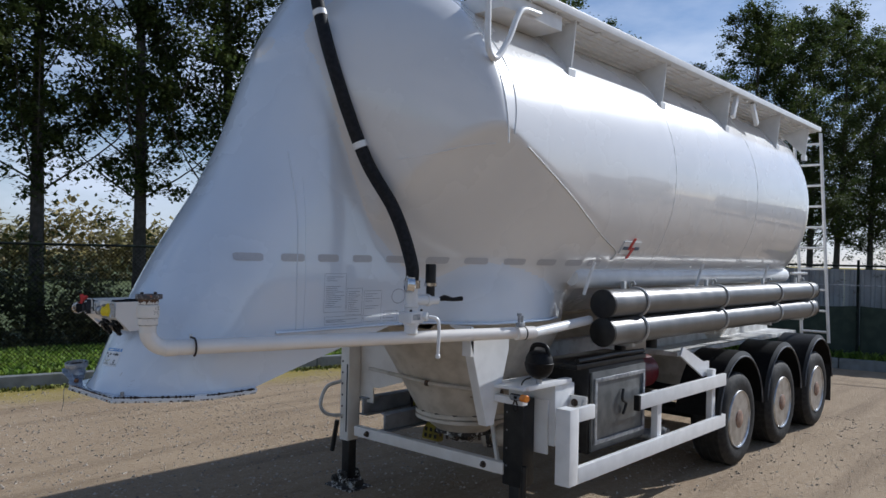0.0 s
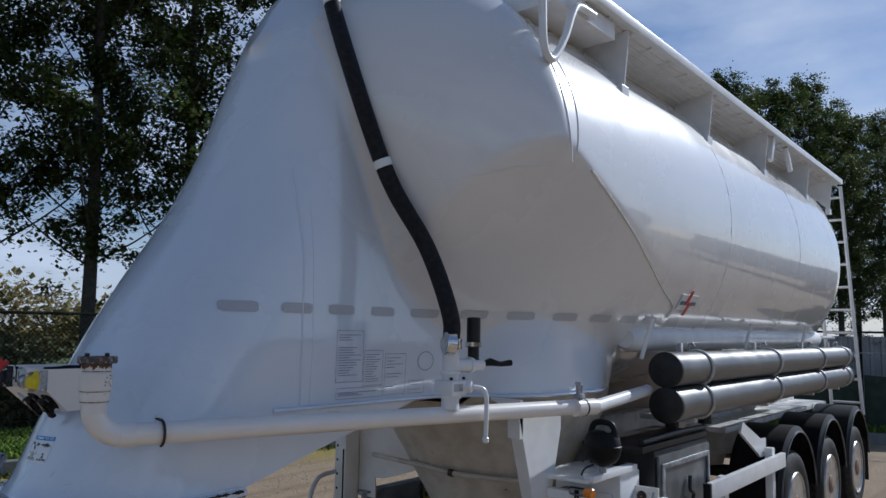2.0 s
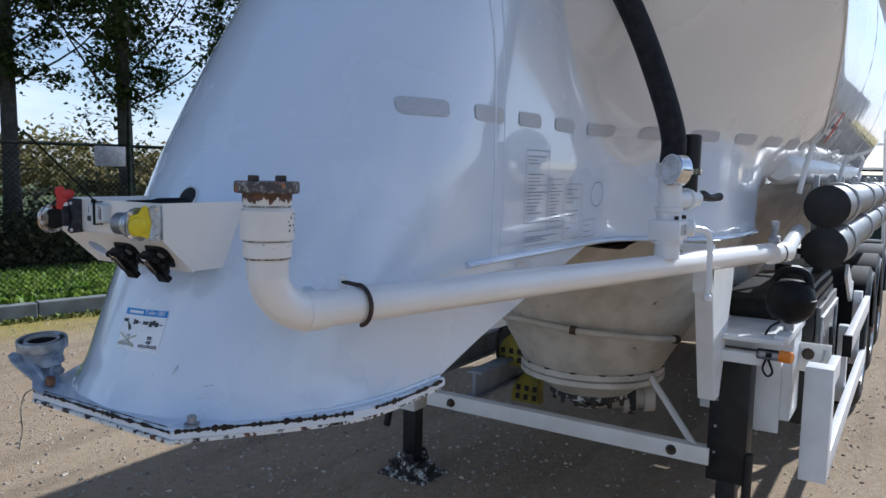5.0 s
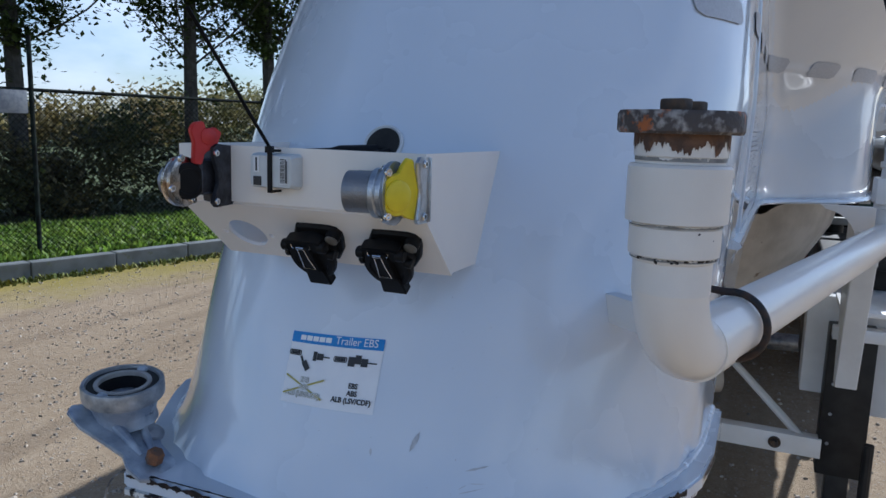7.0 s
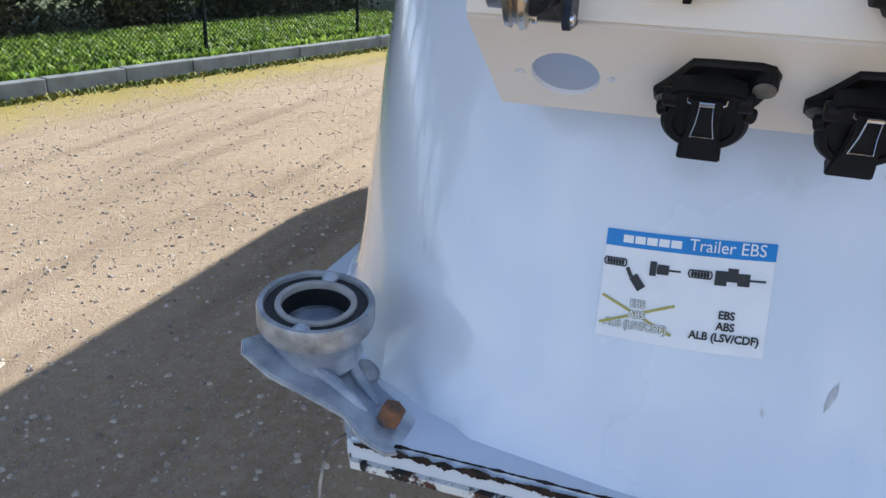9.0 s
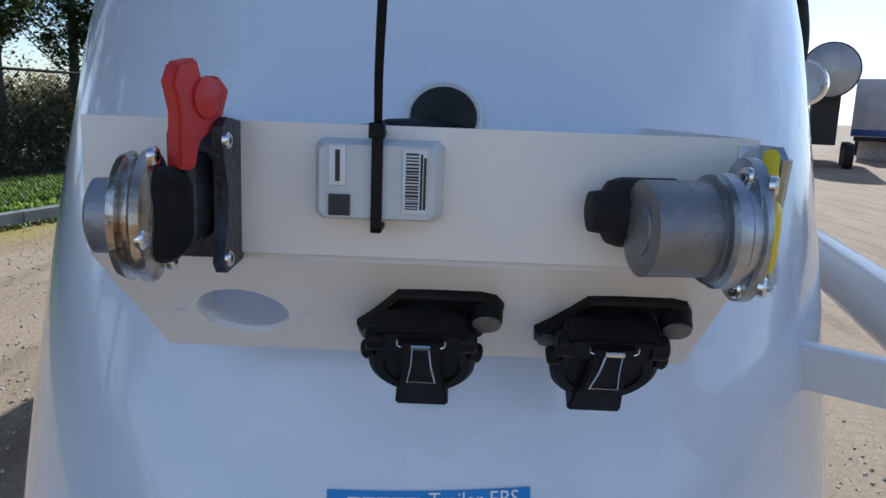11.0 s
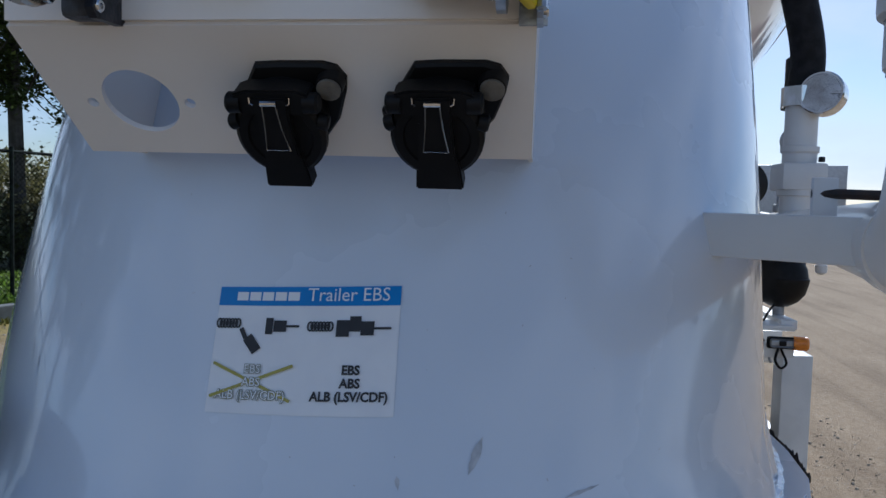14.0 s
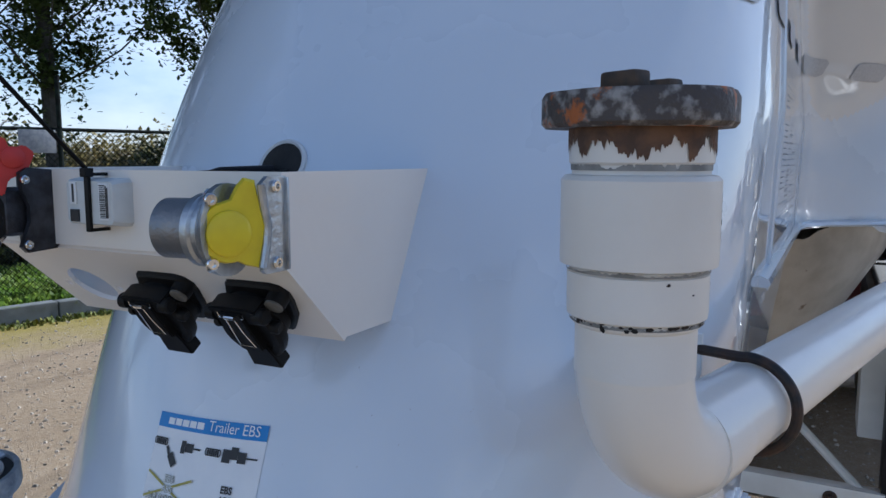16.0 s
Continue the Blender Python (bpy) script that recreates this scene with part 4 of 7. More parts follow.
    for sx in (-1, 1):
        sweep(b, [(sx * 0.0115, 0.004, 0.0155), (sx * 0.0138, 0.005, 0.0150), (sx * 0.0140, 0.009, 0.014)], 0.0006, 6)
    bmesh.ops.transform(b, matrix=fl, verts=b.verts)
    part("spring_clip", b, chrome, body, "bright wire spring clip")
    b = bmesh.new()
    turned(b, P(0.030, 0.020, 0.008), face_n, [(0, 0.0105), (0.010, 0.0098), (0.0105, 0.0085)], 20)
    part("bolt_boss", b, black_plastic, body)
    b = bmesh.new()
    turned(b, P(0.030, 0.020, 0.0175), face_n, [(0, 0.0088), (0.0022, 0.0088), (0.0028, 0.0078)], 20)
    part("bolt_head", b, dull_bolt, body, "dull round bolt head")
    b = bmesh.new()
    turned(b, P(-0.037, -0.013, 0.009), face_n, [(0, 0.0075), (0.003, 0.0072), (0.0036, 0.006)], 16)
    part("bolt_head", b, dull_bolt, body, "dull round bolt head")
    return body


dull_bolt = material("dull_bolt", (0.13, 0.12, 0.10), 0.6, 0.4, color2=(0.21, 0.195, 0.165), scale=70, bump=0.3, bump_scale=200)
# local frame of the slanted face: x to its right, y up it, z off it
BASIS = Matrix((face_u, face_v, face_n)).transposed().to_4x4()
sockets = [socket(-0.001, 0.065, -10), socket(-0.1175, 0.064, -10)]


# air couplings on the box
def screw(p, d, r, parent):
    b = bmesh.new()
    turned(b, p, d, [(0, r), (r * 0.5, r), (r * 0.75, r * 0.8), (r * 0.75, r * 0.45), (r * 0.2, r * 0.42)], 14)
    part("screw", b, chrome, parent)


# chrome mottled with brown
mottled_chrome = material("brown_mottled_chrome", (0.62, 0.58, 0.52), 0.2, 1.0, color2=(0.34, 0.24, 0.15), scale=45, bump=0.2, bump_scale=150)
RC = Vector((-0.098, 0.132, 1.743))
bm = bmesh.new()
prism(bm, [(FX + 0.001, 1.708), (FX - 0.034, 1.706), (FX - 0.040, 1.712), (FX - 0.036, 1.722), (FX - 0.030, 1.736), (FX - 0.030, 1.752), (FX - 0.037, 1.768), (FX - 0.038, 1.784), (FX - 0.030, 1.789), (FX + 0.001, 1.786)], 1, 0.110, 0.116)
box(bm, (-0.086, 0.121, 1.722), (FX - 0.001, 0.134, 1.770), 0.008, 3)
box(bm, (FX - 0.020, 0.1165, 1.710), (FX - 0.001, 0.148, 1.784), 0.006)
dark_alloy = material("dark_alloy", (0.035, 0.037, 0.045), 0.4, 0.6, color2=(0.07, 0.075, 0.09), scale=60, bump=0.3, bump_scale=200)
red_coupling = part("air_coupling", bm, dark_alloy, trailer, "dark air coupling with a chrome ring and red cover")
bm = bmesh.new()
turned(bm, (RC.x, 0.134, RC.z - 0.003), (-0.12, 1, 0), [(0, 0.026), (0.002, 0.032), (0.006, 0.033), (0.008, 0.030), (0.011, 0.029), (0.013, 0.032), (0.017, 0.0305), (0.019, 0.023)], 36)
part("chrome_ring", bm, mottled_chrome, red_coupling, "shiny chrome flange ring")
bm = bmesh.new()
turned(bm, (RC.x - 0.003, 0.151, RC.z - 0.003), (-0.15, 1, 0), [(0, 0.019), (0.013, 0.0185), (0.015, 0.015)], 30)
part("end_cup", bm, galvanised, red_coupling)
bm = bmesh.new()
turned(bm, (RC.x, 0.136, RC.z - 0.002), (-0.30, -1, 0), [(0, 0.0235), (0.007, 0.024), (0.0085, 0.022), (0.0086, 0.017), (0.0075, 0.016)], 30)
part("rubber_seal", bm, black_plastic, red_coupling)
for a in (20, 110, 200, 290):
    screw((RC.x + 0.0290 * math.cos(radians(a)), 0.1345, RC.z + 0.0290 * math.sin(radians(a))), (0, -1, 0), 0.005, red_coupling)
for zz in (1.714, 1.777):
    screw((FX - 0.034, 0.1105, zz), (0, -1, 0), 0.0045, red_coupling)
bm = bmesh.new()
prism(bm, [(0.008, -0.008), (-0.008, -0.006), (-0.006, 0.03), (-0.012, 0.05), (-0.006, 0.062), (0.012, 0.066), (0.018, 0.05), (0.034, 0.056), (0.046, 0.046), (0.036, 0.022), (0.014, 0.012)], 1, -0.006, 0.006)
bmesh.ops.bevel(bm, geom=bm.edges[:], offset=0.002, segments=2, affect="EDGES")
turned(bm, (0.020, -0.004, 0.040), (0, -1, 0), [(-0.004, 0.013), (0.004, 0.014), (0.006, 0.011)], 24)
bmesh.ops.transform(bm, matrix=Matrix.Translation((FX - 0.052, 0.127, 1.768)) @ Matrix.Rotation(radians(-20), 4, "Z") @ Matrix.Scale(0.76, 4), verts=bm.verts)
bmesh.ops.recalc_face_normals(bm, faces=bm.faces)
part("red_cover", bm, red, red_coupling, "red flip-up cover with a lever")

bright_zinc = material("bright_zinc", (0.50, 0.52, 0.54), 0.32, 0.85, color2=(0.30, 0.32, 0.345), scale=50, bump=0.25, bump_scale=160)
YC = Vector((-0.083, -0.150, 1.742))
bm = bmesh.new()
turned(bm, (YC.x - 0.008, -0.104, YC.z), (0.15, -1, 0), [(-0.0005, 0.008), (-0.0005, 0.014), (0.0005, 0.0145), (0, 0.020), (0.001, 0.0245), (0.034, 0.0245), (0.036, 0.028), (0.040, 0.028), (0.042, 0.0265), (0.054, 0.0265)], 34)
yellow_coupling = part("air_coupling", bm, cast_alloy, trailer, "grey alloy air coupling with a yellow cover")
bm = bmesh.new()
turned(bm, (YC.x + 0.022, -0.100, YC.z + 0.004), (-0.1, 1, 0), [(-0.03, 0.019), (0, 0.019), (0.006, 0.017), (0.009, 0.012), (0.016, 0.011), (0.017, 0.006)], 20)
part("rubber_nipple", bm, rubber, yellow_coupling)
bm = bmesh.new()
oval = [(0.031 * math.cos(t), 0.037 * math.sin(t)) for t in (2 * math.pi * i / 28 for i in range(28))]
rings(bm, [[(YC.x + a, -0.156, YC.z + b_) for a, b_ in oval], [(YC.x + a, -0.162, YC.z + b_) for a, b_ in oval]])
bmesh.ops.recalc_face_normals(bm, faces=bm.faces)
part("oval_flange", bm, bright_zinc, yellow_coupling)
bm = bmesh.new()
turned(bm, (YC.x - 0.006, -0.150, YC.z), (0.1, -1, 0), [(-0.010, 0.0268), (-0.008, 0.0292), (-0.002, 0.0292), (0.0, 0.0268), (0.004, 0.0268), (0.005, 0.0295), (0.007, 0.0295)], 34)
part("collar", bm, bright_zinc, yellow_coupling)
# folded bracket behind the cover
bm = bmesh.new()
prism(bm, [(FX - 0.034, 1.709), (FX - 0.030, 1.706), (FX - 0.004, 1.706), (FX - 0.004, 1.784), (FX - 0.026, 1.784), (FX - 0.034, 1.778), (FX - 0.030, 1.760), (FX - 0.026, 1.745), (FX - 0.028, 1.728)], 1, -0.184, -0.180)
box(bm, (FX - 0.006, -0.187, 1.707), (FX - 0.003, -0.168, 1.783), 0.001)
sweep(bm, [(FX - 0.033, -0.183, 1.711), (FX - 0.028, -0.183, 1.730), (FX - 0.026, -0.183, 1.745), (FX - 0.030, -0.183, 1.760), (FX - 0.033, -0.183, 1.778)], 0.0035, 8)
bmesh.ops.recalc_face_normals(bm, faces=bm.faces)
part("mounting_bracket", bm, bright_zinc, yellow_coupling, "galvanised bracket")
# cover: a round cap drawn out to a hinge tip, with a raised boss
cap_m = Matrix.Translation((YC.x - 0.006, -0.166, YC.z - 0.001)) @ Matrix((Vector((0.90, -0.436, 0)), Vector((-0.436, -0.90, 0)), Vector((0, 0, 1)))).transposed().to_4x4()
cap = [(0.0245 * math.cos(radians(a)), 0.0245 * math.sin(radians(a))) for a in range(118, 292, 12)] + [(0.014, -0.0275), (0.024, -0.030), (0.033, -0.021), (0.034, -0.004), (0.028, 0.014), (0.024, 0.030), (0.022, 0.040), (0.014, 0.042), (0.008, 0.036), (0.002, 0.0255)]
bm = bmesh.new()
rings(bm, [[(x, y, z) for x, z in ((px * f, pz * f) for px, pz in cap)] for y, f in ((-0.004, 0.94), (-0.002, 1.0), (0.002, 1.0), (0.004, 0.95))])
turned(bm, (-0.001, 0.003, -0.001), (0, 1, 0), [(0, 0.0185), (0.0035, 0.018), (0.0055, 0.015), (0.006, 0.002)], 28)
bmesh.ops.transform(bm, matrix=cap_m, verts=bm.verts)
bmesh.ops.recalc_face_normals(bm, faces=bm.faces)
part("yellow_cover", bm, yellow, yellow_coupling, "yellow plastic cover")
for dz in (-0.031, 0.031):
    screw((YC.x - 0.012, -0.1555, YC.z + dz * 0.9), (-0.3, 1, 0), 0.0052, yellow_coupling)
    screw((YC.x - 0.020, -0.1620, YC.z + dz * 0.8), (-0.5, -1, 0), 0.0052, yellow_coupling)
    screw((FX - 0.018, -0.1835, YC.z + 0.003 + dz), (0, -1, 0), 0.0052, yellow_coupling)

# cable hole above the box
hz = 1.797
hx = surf_x(0.008, hz)
hn = shell_normal((hx, 0.008, hz))
bm = bmesh.new()
turned(bm, Vector((hx, 0.008, hz)) - hn * 0.01, hn, [(0, 0.034), (0.013, 0.034), (0.015, 0.031), (0.012, 0.0275)], 32, cap1=False)
rim_ring = part("cable_inlet", bm, white_plain, trailer, "round cable inlet in the nose")
# solid dark disc painted in for the shade inside the hole
bm = bmesh.new()
turned(bm, Vector((hx, 0.008, hz)) - hn * 0.004, hn, [(0, 0.028), (0.008, 0.028)], 28)
part("dark_inside", bm, rubber, rim_ring)
bm = bmesh.new()
for dy, dz in ((0.012, -0.012), (0.0, -0.018), (-0.012, -0.010)):
    sweep(bm, spline([(hx - 0.005, 0.008 + dy, hz + dz), (hx - 0.07, 0.02 + dy * 1.6, hz - 0.02), (hx - 0.10, 0.05 + dy * 2, hz - 0.06), (hx - 0.10, 0.05 + dy * 2, hz - 0.13)], 6), 0.0065, 10)
part("cable", bm, black_plastic, rim_ring)
bm = bmesh.new()
sweep(bm, spline([(hx - 0.01, 0.015, hz - 0.010), (hx - 0.06, 0.05, hz - 0.012), (hx - 0.11, 0.105, hz - 0.016)], 6), [0.011] * 7 + [0.008] * 6, 12)
part("cable_plug", bm, black_plastic, rim_ring, "black plug lying behind the box")

# tracker tag held by a cable tie
tag = thing("tracker_tag", "pale grey plastic tracker strapped to the connector box", "tracker", at=(FX - 0.001, 0.031, 1.757))
light_grey = material("grey_plastic", (0.62, 0.64, 0.63), 0.5, color2=(0.57, 0.59, 0.58), scale=50)
label_white = material("label_white", (0.75, 0.76, 0.76), 0.5, color2=(0.70, 0.71, 0.71), scale=60)
ink = material("ink", (0.02, 0.02, 0.022), 0.5, color2=(0.03, 0.03, 0.03), scale=60)
bm = bmesh.new()
rings(bm, [[(x, y * f, z * f) for y, z in [(-0.040, -0.020), (-0.036, -0.024), (0.036, -0.024), (0.040, -0.020), (0.040, 0.020), (0.036, 0.024), (-0.036, 0.024), (-0.040, 0.020)]]
           for x, f in ((0.0, 1.0), (-0.010, 0.99), (-0.020, 0.93), (-0.023, 0.87))])
bmesh.ops.recalc_face_normals(bm, faces=bm.faces)
bmesh.ops.scale(bm, vec=(1, 0.9, 0.94), verts=bm.verts)
part("case", bm, light_grey, tag, angle=25)
for lo, hi in (((-0.0243, -0.027, -0.016), (-0.022, -0.014, 0.018)), ((-0.0243, 0.017, -0.002), (-0.022, 0.026, 0.019))):
    bm = bmesh.new()
    box(bm, lo, hi, 0.0002)
    part("paper_label", bm, label_white, tag)
bm = bmesh.new()
box(bm, (-0.0247, 0.0145, -0.0185), (-0.0225, 0.026, -0.007))
rnd = random.Random(3)
z = -0.014
while z < 0.016:
    w = rnd.uniform(0.0004, 0.0013)
    box(bm, (-0.0247, -0.0225, z), (-0.0225, -0.0155, z + w))
    z += w + rnd.uniform(0.0004, 0.001)
box(bm, (-0.0247, -0.0246, -0.014), (-0.0225, -0.0234, 0.016))
box(bm, (-0.0247, -0.0266, -0.014), (-0.0225, -0.0252, 0.014))
box(bm, (-0.0247, 0.020, 0.0), (-0.0225, 0.0225, 0.017))
part("print", bm, ink, tag, smooth=False)["kind"] = "stuff"
bm = bmesh.new()
for lo, hi in (((-0.0262, -0.003, -0.027), (-0.0225, 0.003, 0.027)), ((-0.0262, -0.003, 0.0245), (0.008, 0.003, 0.0275)), ((-0.0262, -0.003, -0.0275), (0.002, 0.003, -0.0245))):
    box(bm, lo, hi, 0.0008)
box(bm, (-0.029, -0.004, 0.0235), (-0.020, 0.0045, 0.032), 0.001)
tail = spline([(-0.024, 0.0, 0.030), (-0.062, -0.004, 0.065), (-0.118, -0.012, 0.115), (-0.190, -0.024, 0.176)], 6)
loops = []
for k, p in enumerate(tail):
    d = (tail[min(k + 1, len(tail) - 1)] - tail[max(k - 1, 0)]).normalized()
    s_ = Vector((0.35, -0.9, 0.1)).normalized() * 0.0021
    t_ = d.cross(s_).normalized() * 0.0008
    loops.append([p + s_ + t_, p - s_ + t_, p - s_ - t_, p + s_ - t_])
rings(bm, loops)
part("cable_tie", bm, black_plastic, tag, "black cable tie with a long tail", smooth=False)

# the box and all that is bolted to it, set on the nose
for ob in (connector_box, red_coupling, yellow_coupling, tag, *sockets):
    ob.location += Vector((0.013, 0.008, 0.008))

# instruction sticker on the nose
ST = [Vector((0.0, 0.083, 1.5225)), Vector((0.0, -0.0685, 1.529)), Vector((0.0, -0.0715, 1.432)), Vector((0.0, 0.079, 1.428))]


def st_at(u, v, lift):
    """u to the right and v down, both 0 to 1, on the sticker."""
    p = ST[0].lerp(ST[1], u).lerp(ST[3].lerp(ST[2], u), v)
    q = Vector((surf_x(p.y, p.z), p.y, p.z))
    return q + shell_normal(q) * lift


def st_patch(bm, u0, v0, u1, v1, lift, nu=6, nv=3):
    g = [[bm.verts.new(st_at(u0 + (u1 - u0) * i / nu, v0 + (v1 - v0) * k / nv, lift)) for k in range(nv + 1)] for i in range(nu + 1)]
    for i in range(nu):
        for k in range(nv):
            bm.faces.new((g[i][k], g[i][k + 1], g[i + 1][k + 1], g[i + 1][k]))


def st_line(bm, pts, w, lift):
    """A drawn line on the sticker; pts in u, v; w in sticker widths."""
    for (u0, v0), (u1, v1) in zip(pts, pts[1:]):
        du, dv = (u1 - u0), (v1 - v0) * 0.66
        n = math.hypot(du, dv) or 1
        nu, nv = -dv / n * w, du / n * w / 0.66
        bm.faces.new([bm.verts.new(st_at(u, v, lift)) for u, v in ((u0 + nu, v0 + nv), (u0 - nu, v0 - nv), (u1 - nu, v1 - nv), (u1 + nu, v1 + nv))])


def st_text(name, body, u, v, size, mat, parent, lift=0.0021, bold=0.0, align="CENTER", outline=False):
    cu = bpy.data.curves.new(name, "FONT")
    cu.body, cu.size, cu.align_x, cu.offset = body, 1.0, align, bold
    cu.resolution_u = 3
    tmp = new("lettering_source", cu)
    mesh = bpy.data.meshes.new_from_object(tmp)
    bpy.data.objects.remove(tmp)
    for vert in mesh.vertices:
        vert.co = st_at(u + vert.co.x * size, v - vert.co.y * size / 0.64, lift)
    return link_mesh(name, mesh, mat, parent, smooth=False)


sticker_white = material("sticker_white", (0.86, 0.87, 0.88), 0.3, color2=(0.82, 0.83, 0.85), scale=30)
sticker_blue = material("sticker_blue", (0.02, 0.23, 0.62), 0.3, color2=(0.02, 0.21, 0.57), scale=30)
ochre_ink = material("ochre_ink", (0.42, 0.38, 0.07), 0.45, color2=(0.38, 0.34, 0.08), scale=40)
pale_ink = material("pale_ink", (0.27, 0.28, 0.22), 0.45, color2=(0.24, 0.26, 0.19), scale=40)
bm = bmesh.new()
st_patch(bm, 0, 0, 1, 1, 0.0008, 16, 8)
sticker = part("instruction_sticker", bm, sticker_white, trailer, "white instruction sticker with a blue heading")
bm = bmesh.new()
st_patch(bm, 0, 0, 1, 0.155, 0.0014, 16, 2)
part("blue_heading", bm, sticker_blue, sticker)
bm = bmesh.new()
for k in range(5):
    st_patch(bm, 0.105 + 0.072 * k, 0.045, 0.168 + 0.072 * k, 0.115, 0.002, 2, 1)
part("maker_mark", bm, sticker_white, sticker, "row of white blocks")
st_text("lettering", "Trailer EBS", 0.50, 0.118, 0.098, sticker_white, sticker, align="LEFT")
for k, row in enumerate(("EBS", "ABS", "ALB (LSV/CDF)")):
    st_text("lettering", row, 0.765, 0.69 + 0.10 * k, 0.063, ink, sticker, bold=0.035)
    st_text("lettering", row, 0.24, 0.69 + 0.10 * k, 0.060, pale_ink, sticker, bold=0.07)
    st_text("lettering", row, 0.24, 0.69 + 0.10 * k, 0.060, sticker_white, sticker, lift=0.0024)
bm = bmesh.new()
st_line(bm, [(0.02, 0.62), (0.46, 0.90)], 0.008, 0.0026)
st_line(bm, [(0.02, 0.88), (0.46, 0.63)], 0.008, 0.0029)
part("crossing_out", bm, ochre_ink, sticker, "ochre crossing-out lines", smooth=False)
bm = bmesh.new()
for u0, dv in ((0.02, 0.0), (0.53, 0.02)):
    for k in range(7):
        c = (u0 + 0.018 * k, 0.30 + dv)
        loop = [(c[0] + 0.014 * math.cos(a), c[1] + 0.035 * math.sin(a)) for a in (6.283 * i / 10 for i in range(11))]
        st_line(bm, loop, 0.0048, 0.0018 + 0.00003 * k)
st_patch(bm, 0.285, 0.255, 0.325, 0.385, 0.0019, 1, 1)
st_patch(bm, 0.33, 0.275, 0.40, 0.365, 0.0019, 1, 1)
st_line(bm, [(0.40, 0.32), (0.47, 0.32)], 0.006, 0.0019)
st_line(bm, [(0.15, 0.34), (0.18, 0.42), (0.22, 0.47)], 0.012, 0.002)
st_line(bm, [(0.19, 0.41), (0.25, 0.52)], 0.028, 0.0021)
st_patch(bm, 0.67, 0.27, 0.74, 0.40, 0.0019, 1, 1)
st_patch(bm, 0.74, 0.24, 0.80, 0.36, 0.002, 1, 1)
st_patch(bm, 0.80, 0.28, 0.87, 0.39, 0.0019, 1, 1)
st_line(bm, [(0.87, 0.335), (0.96, 0.335)], 0.006, 0.0019)
part("line_drawing", bm, ink, sticker, "black line drawings of plugs and coiled leads", smooth=False)

# scratches on the nose
scuff = material("scuff", (0.58, 0.60, 0.63), 0.6, color2=(0.38, 0.40, 0.43), scale=90)


# y, z of both ends and half width
SCUFFS = ((-0.140, 1.418, -0.131, 1.392, 0.0035), (-0.078, 1.392, -0.080, 1.382, 0.0018), (0.100, 1.345, 0.098, 1.328, 0.0016),
          (-0.205, 1.372, -0.232, 1.378, 0.0018), (-0.190, 1.344, -0.212, 1.357, 0.0006), (-0.212, 1.357, -0.232, 1.356, 0.0006),
          (-0.192, 1.343, -0.230, 1.351, 0.0007), (0.222, 1.352, 0.210, 1.344, 0.0011), (0.29, 1.46, 0.285, 1.44, 0.0008), (0.275, 1.45, 0.272, 1.438, 0.0008))


def scuff_mark(bm, y0, z0, y1, z1, w, seed):
    r, prev = random.Random(seed), None
    for k in range(9):
        f = k / 8
        y, z = y0 + (y1 - y0) * f, z0 + (z1 - z0) * f
        d = Vector((0, y1 - y0, z1 - z0)).normalized()
        h = w * math.sin(math.pi * min(0.97, max(0.03, f))) * r.uniform(0.5, 1.2)
        pair = []
        for sgn in (-1, 1):
            yy, zz = y - d.z * h * sgn, z + d.y * h * sgn
            q = Vector((surf_x(yy, zz), yy, zz))
            pair.append(bm.verts.new(q + shell_normal(q) * 0.0007))
        if prev:
            bm.faces.new((prev[0], pair[0], pair[1], prev[1]))
        prev = pair


bm = bmesh.new()
rnd = random.Random(21)
for k in range(34):
    y, z = rnd.uniform(-0.3, 0.3), rnd.uniform(1.34, 1.60)
    if abs(y) < 0.09 and z > 1.42:
        continue
    a, ln = rnd.uniform(0, 3.1), rnd.uniform(0.0008, 0.0035)
    scuff_mark(bm, y, z, y + math.cos(a) * ln, z + math.sin(a) * ln, 0.0005, k)
for k, (y0, z0, y1, z1, w) in enumerate(SCUFFS):
    scuff_mark(bm, y0, z0, y1, z1, w, 100 + k)
part("scratch", bm, scuff, trailer, "grey scuffs in the white paint", smooth=False)["kind"] = "stuff"

# coupling ring on its bracket at the plate's corner
ring_c = Vector((0.006, 0.369, 1.398))
nut_p = Vector((-0.036, 0.269, 1.312))
ax = Vector((-0.10, -0.06, 0.99)).normalized()
bm = bmesh.new()
pn = Vector((0.0, -0.36, 0.93)).normalized()
arm_d = (ring_c - nut_p)
arm_d = (arm_d - pn * arm_d.dot(pn)).normalized()
arm_s = pn.cross(arm_d).normalized()
shape = [(-0.036, -0.014), (-0.028, -0.032), (0.0, -0.040), (0.03, -0.034), (0.07, -0.050), (0.11, -0.068), (0.150, -0.072), (0.165, -0.06), (0.165, 0.04), (0.13, 0.052), (0.09, 0.046), (0.04, 0.033), (0.0, 0.036), (-0.026, 0.028)]
base_p = nut_p - pn * 0.004
rings(bm, [[base_p + arm_d * a - arm_s * c for a, c in shape], [base_p + arm_d * a - arm_s * c + pn * 0.007 for a, c in shape]])
bmesh.ops.recalc_face_normals(bm, faces=bm.faces)
bmesh.ops.bevel(bm, geom=[e for e in bm.edges if e.calc_face_angle(0) > 1.0], offset=0.0015, segments=2, affect="EDGES")
dull_zinc = material("dull_zinc", (0.30, 0.34, 0.41), 0.42, 0.4, color2=(0.58, 0.62, 0.66), scale=26, lo=0.42, hi=0.68, bump=0.35, bump_scale=120, spots=(0.07, 0.085, 0.11), spot_scale=15, spot_at=0.63)
holder = part("coupling_holder", bm, dull_zinc, trailer, "galvanised bracket with a hose coupling ring")
bm = bmesh.new()
neck_p = ring_c - ax * 0.014
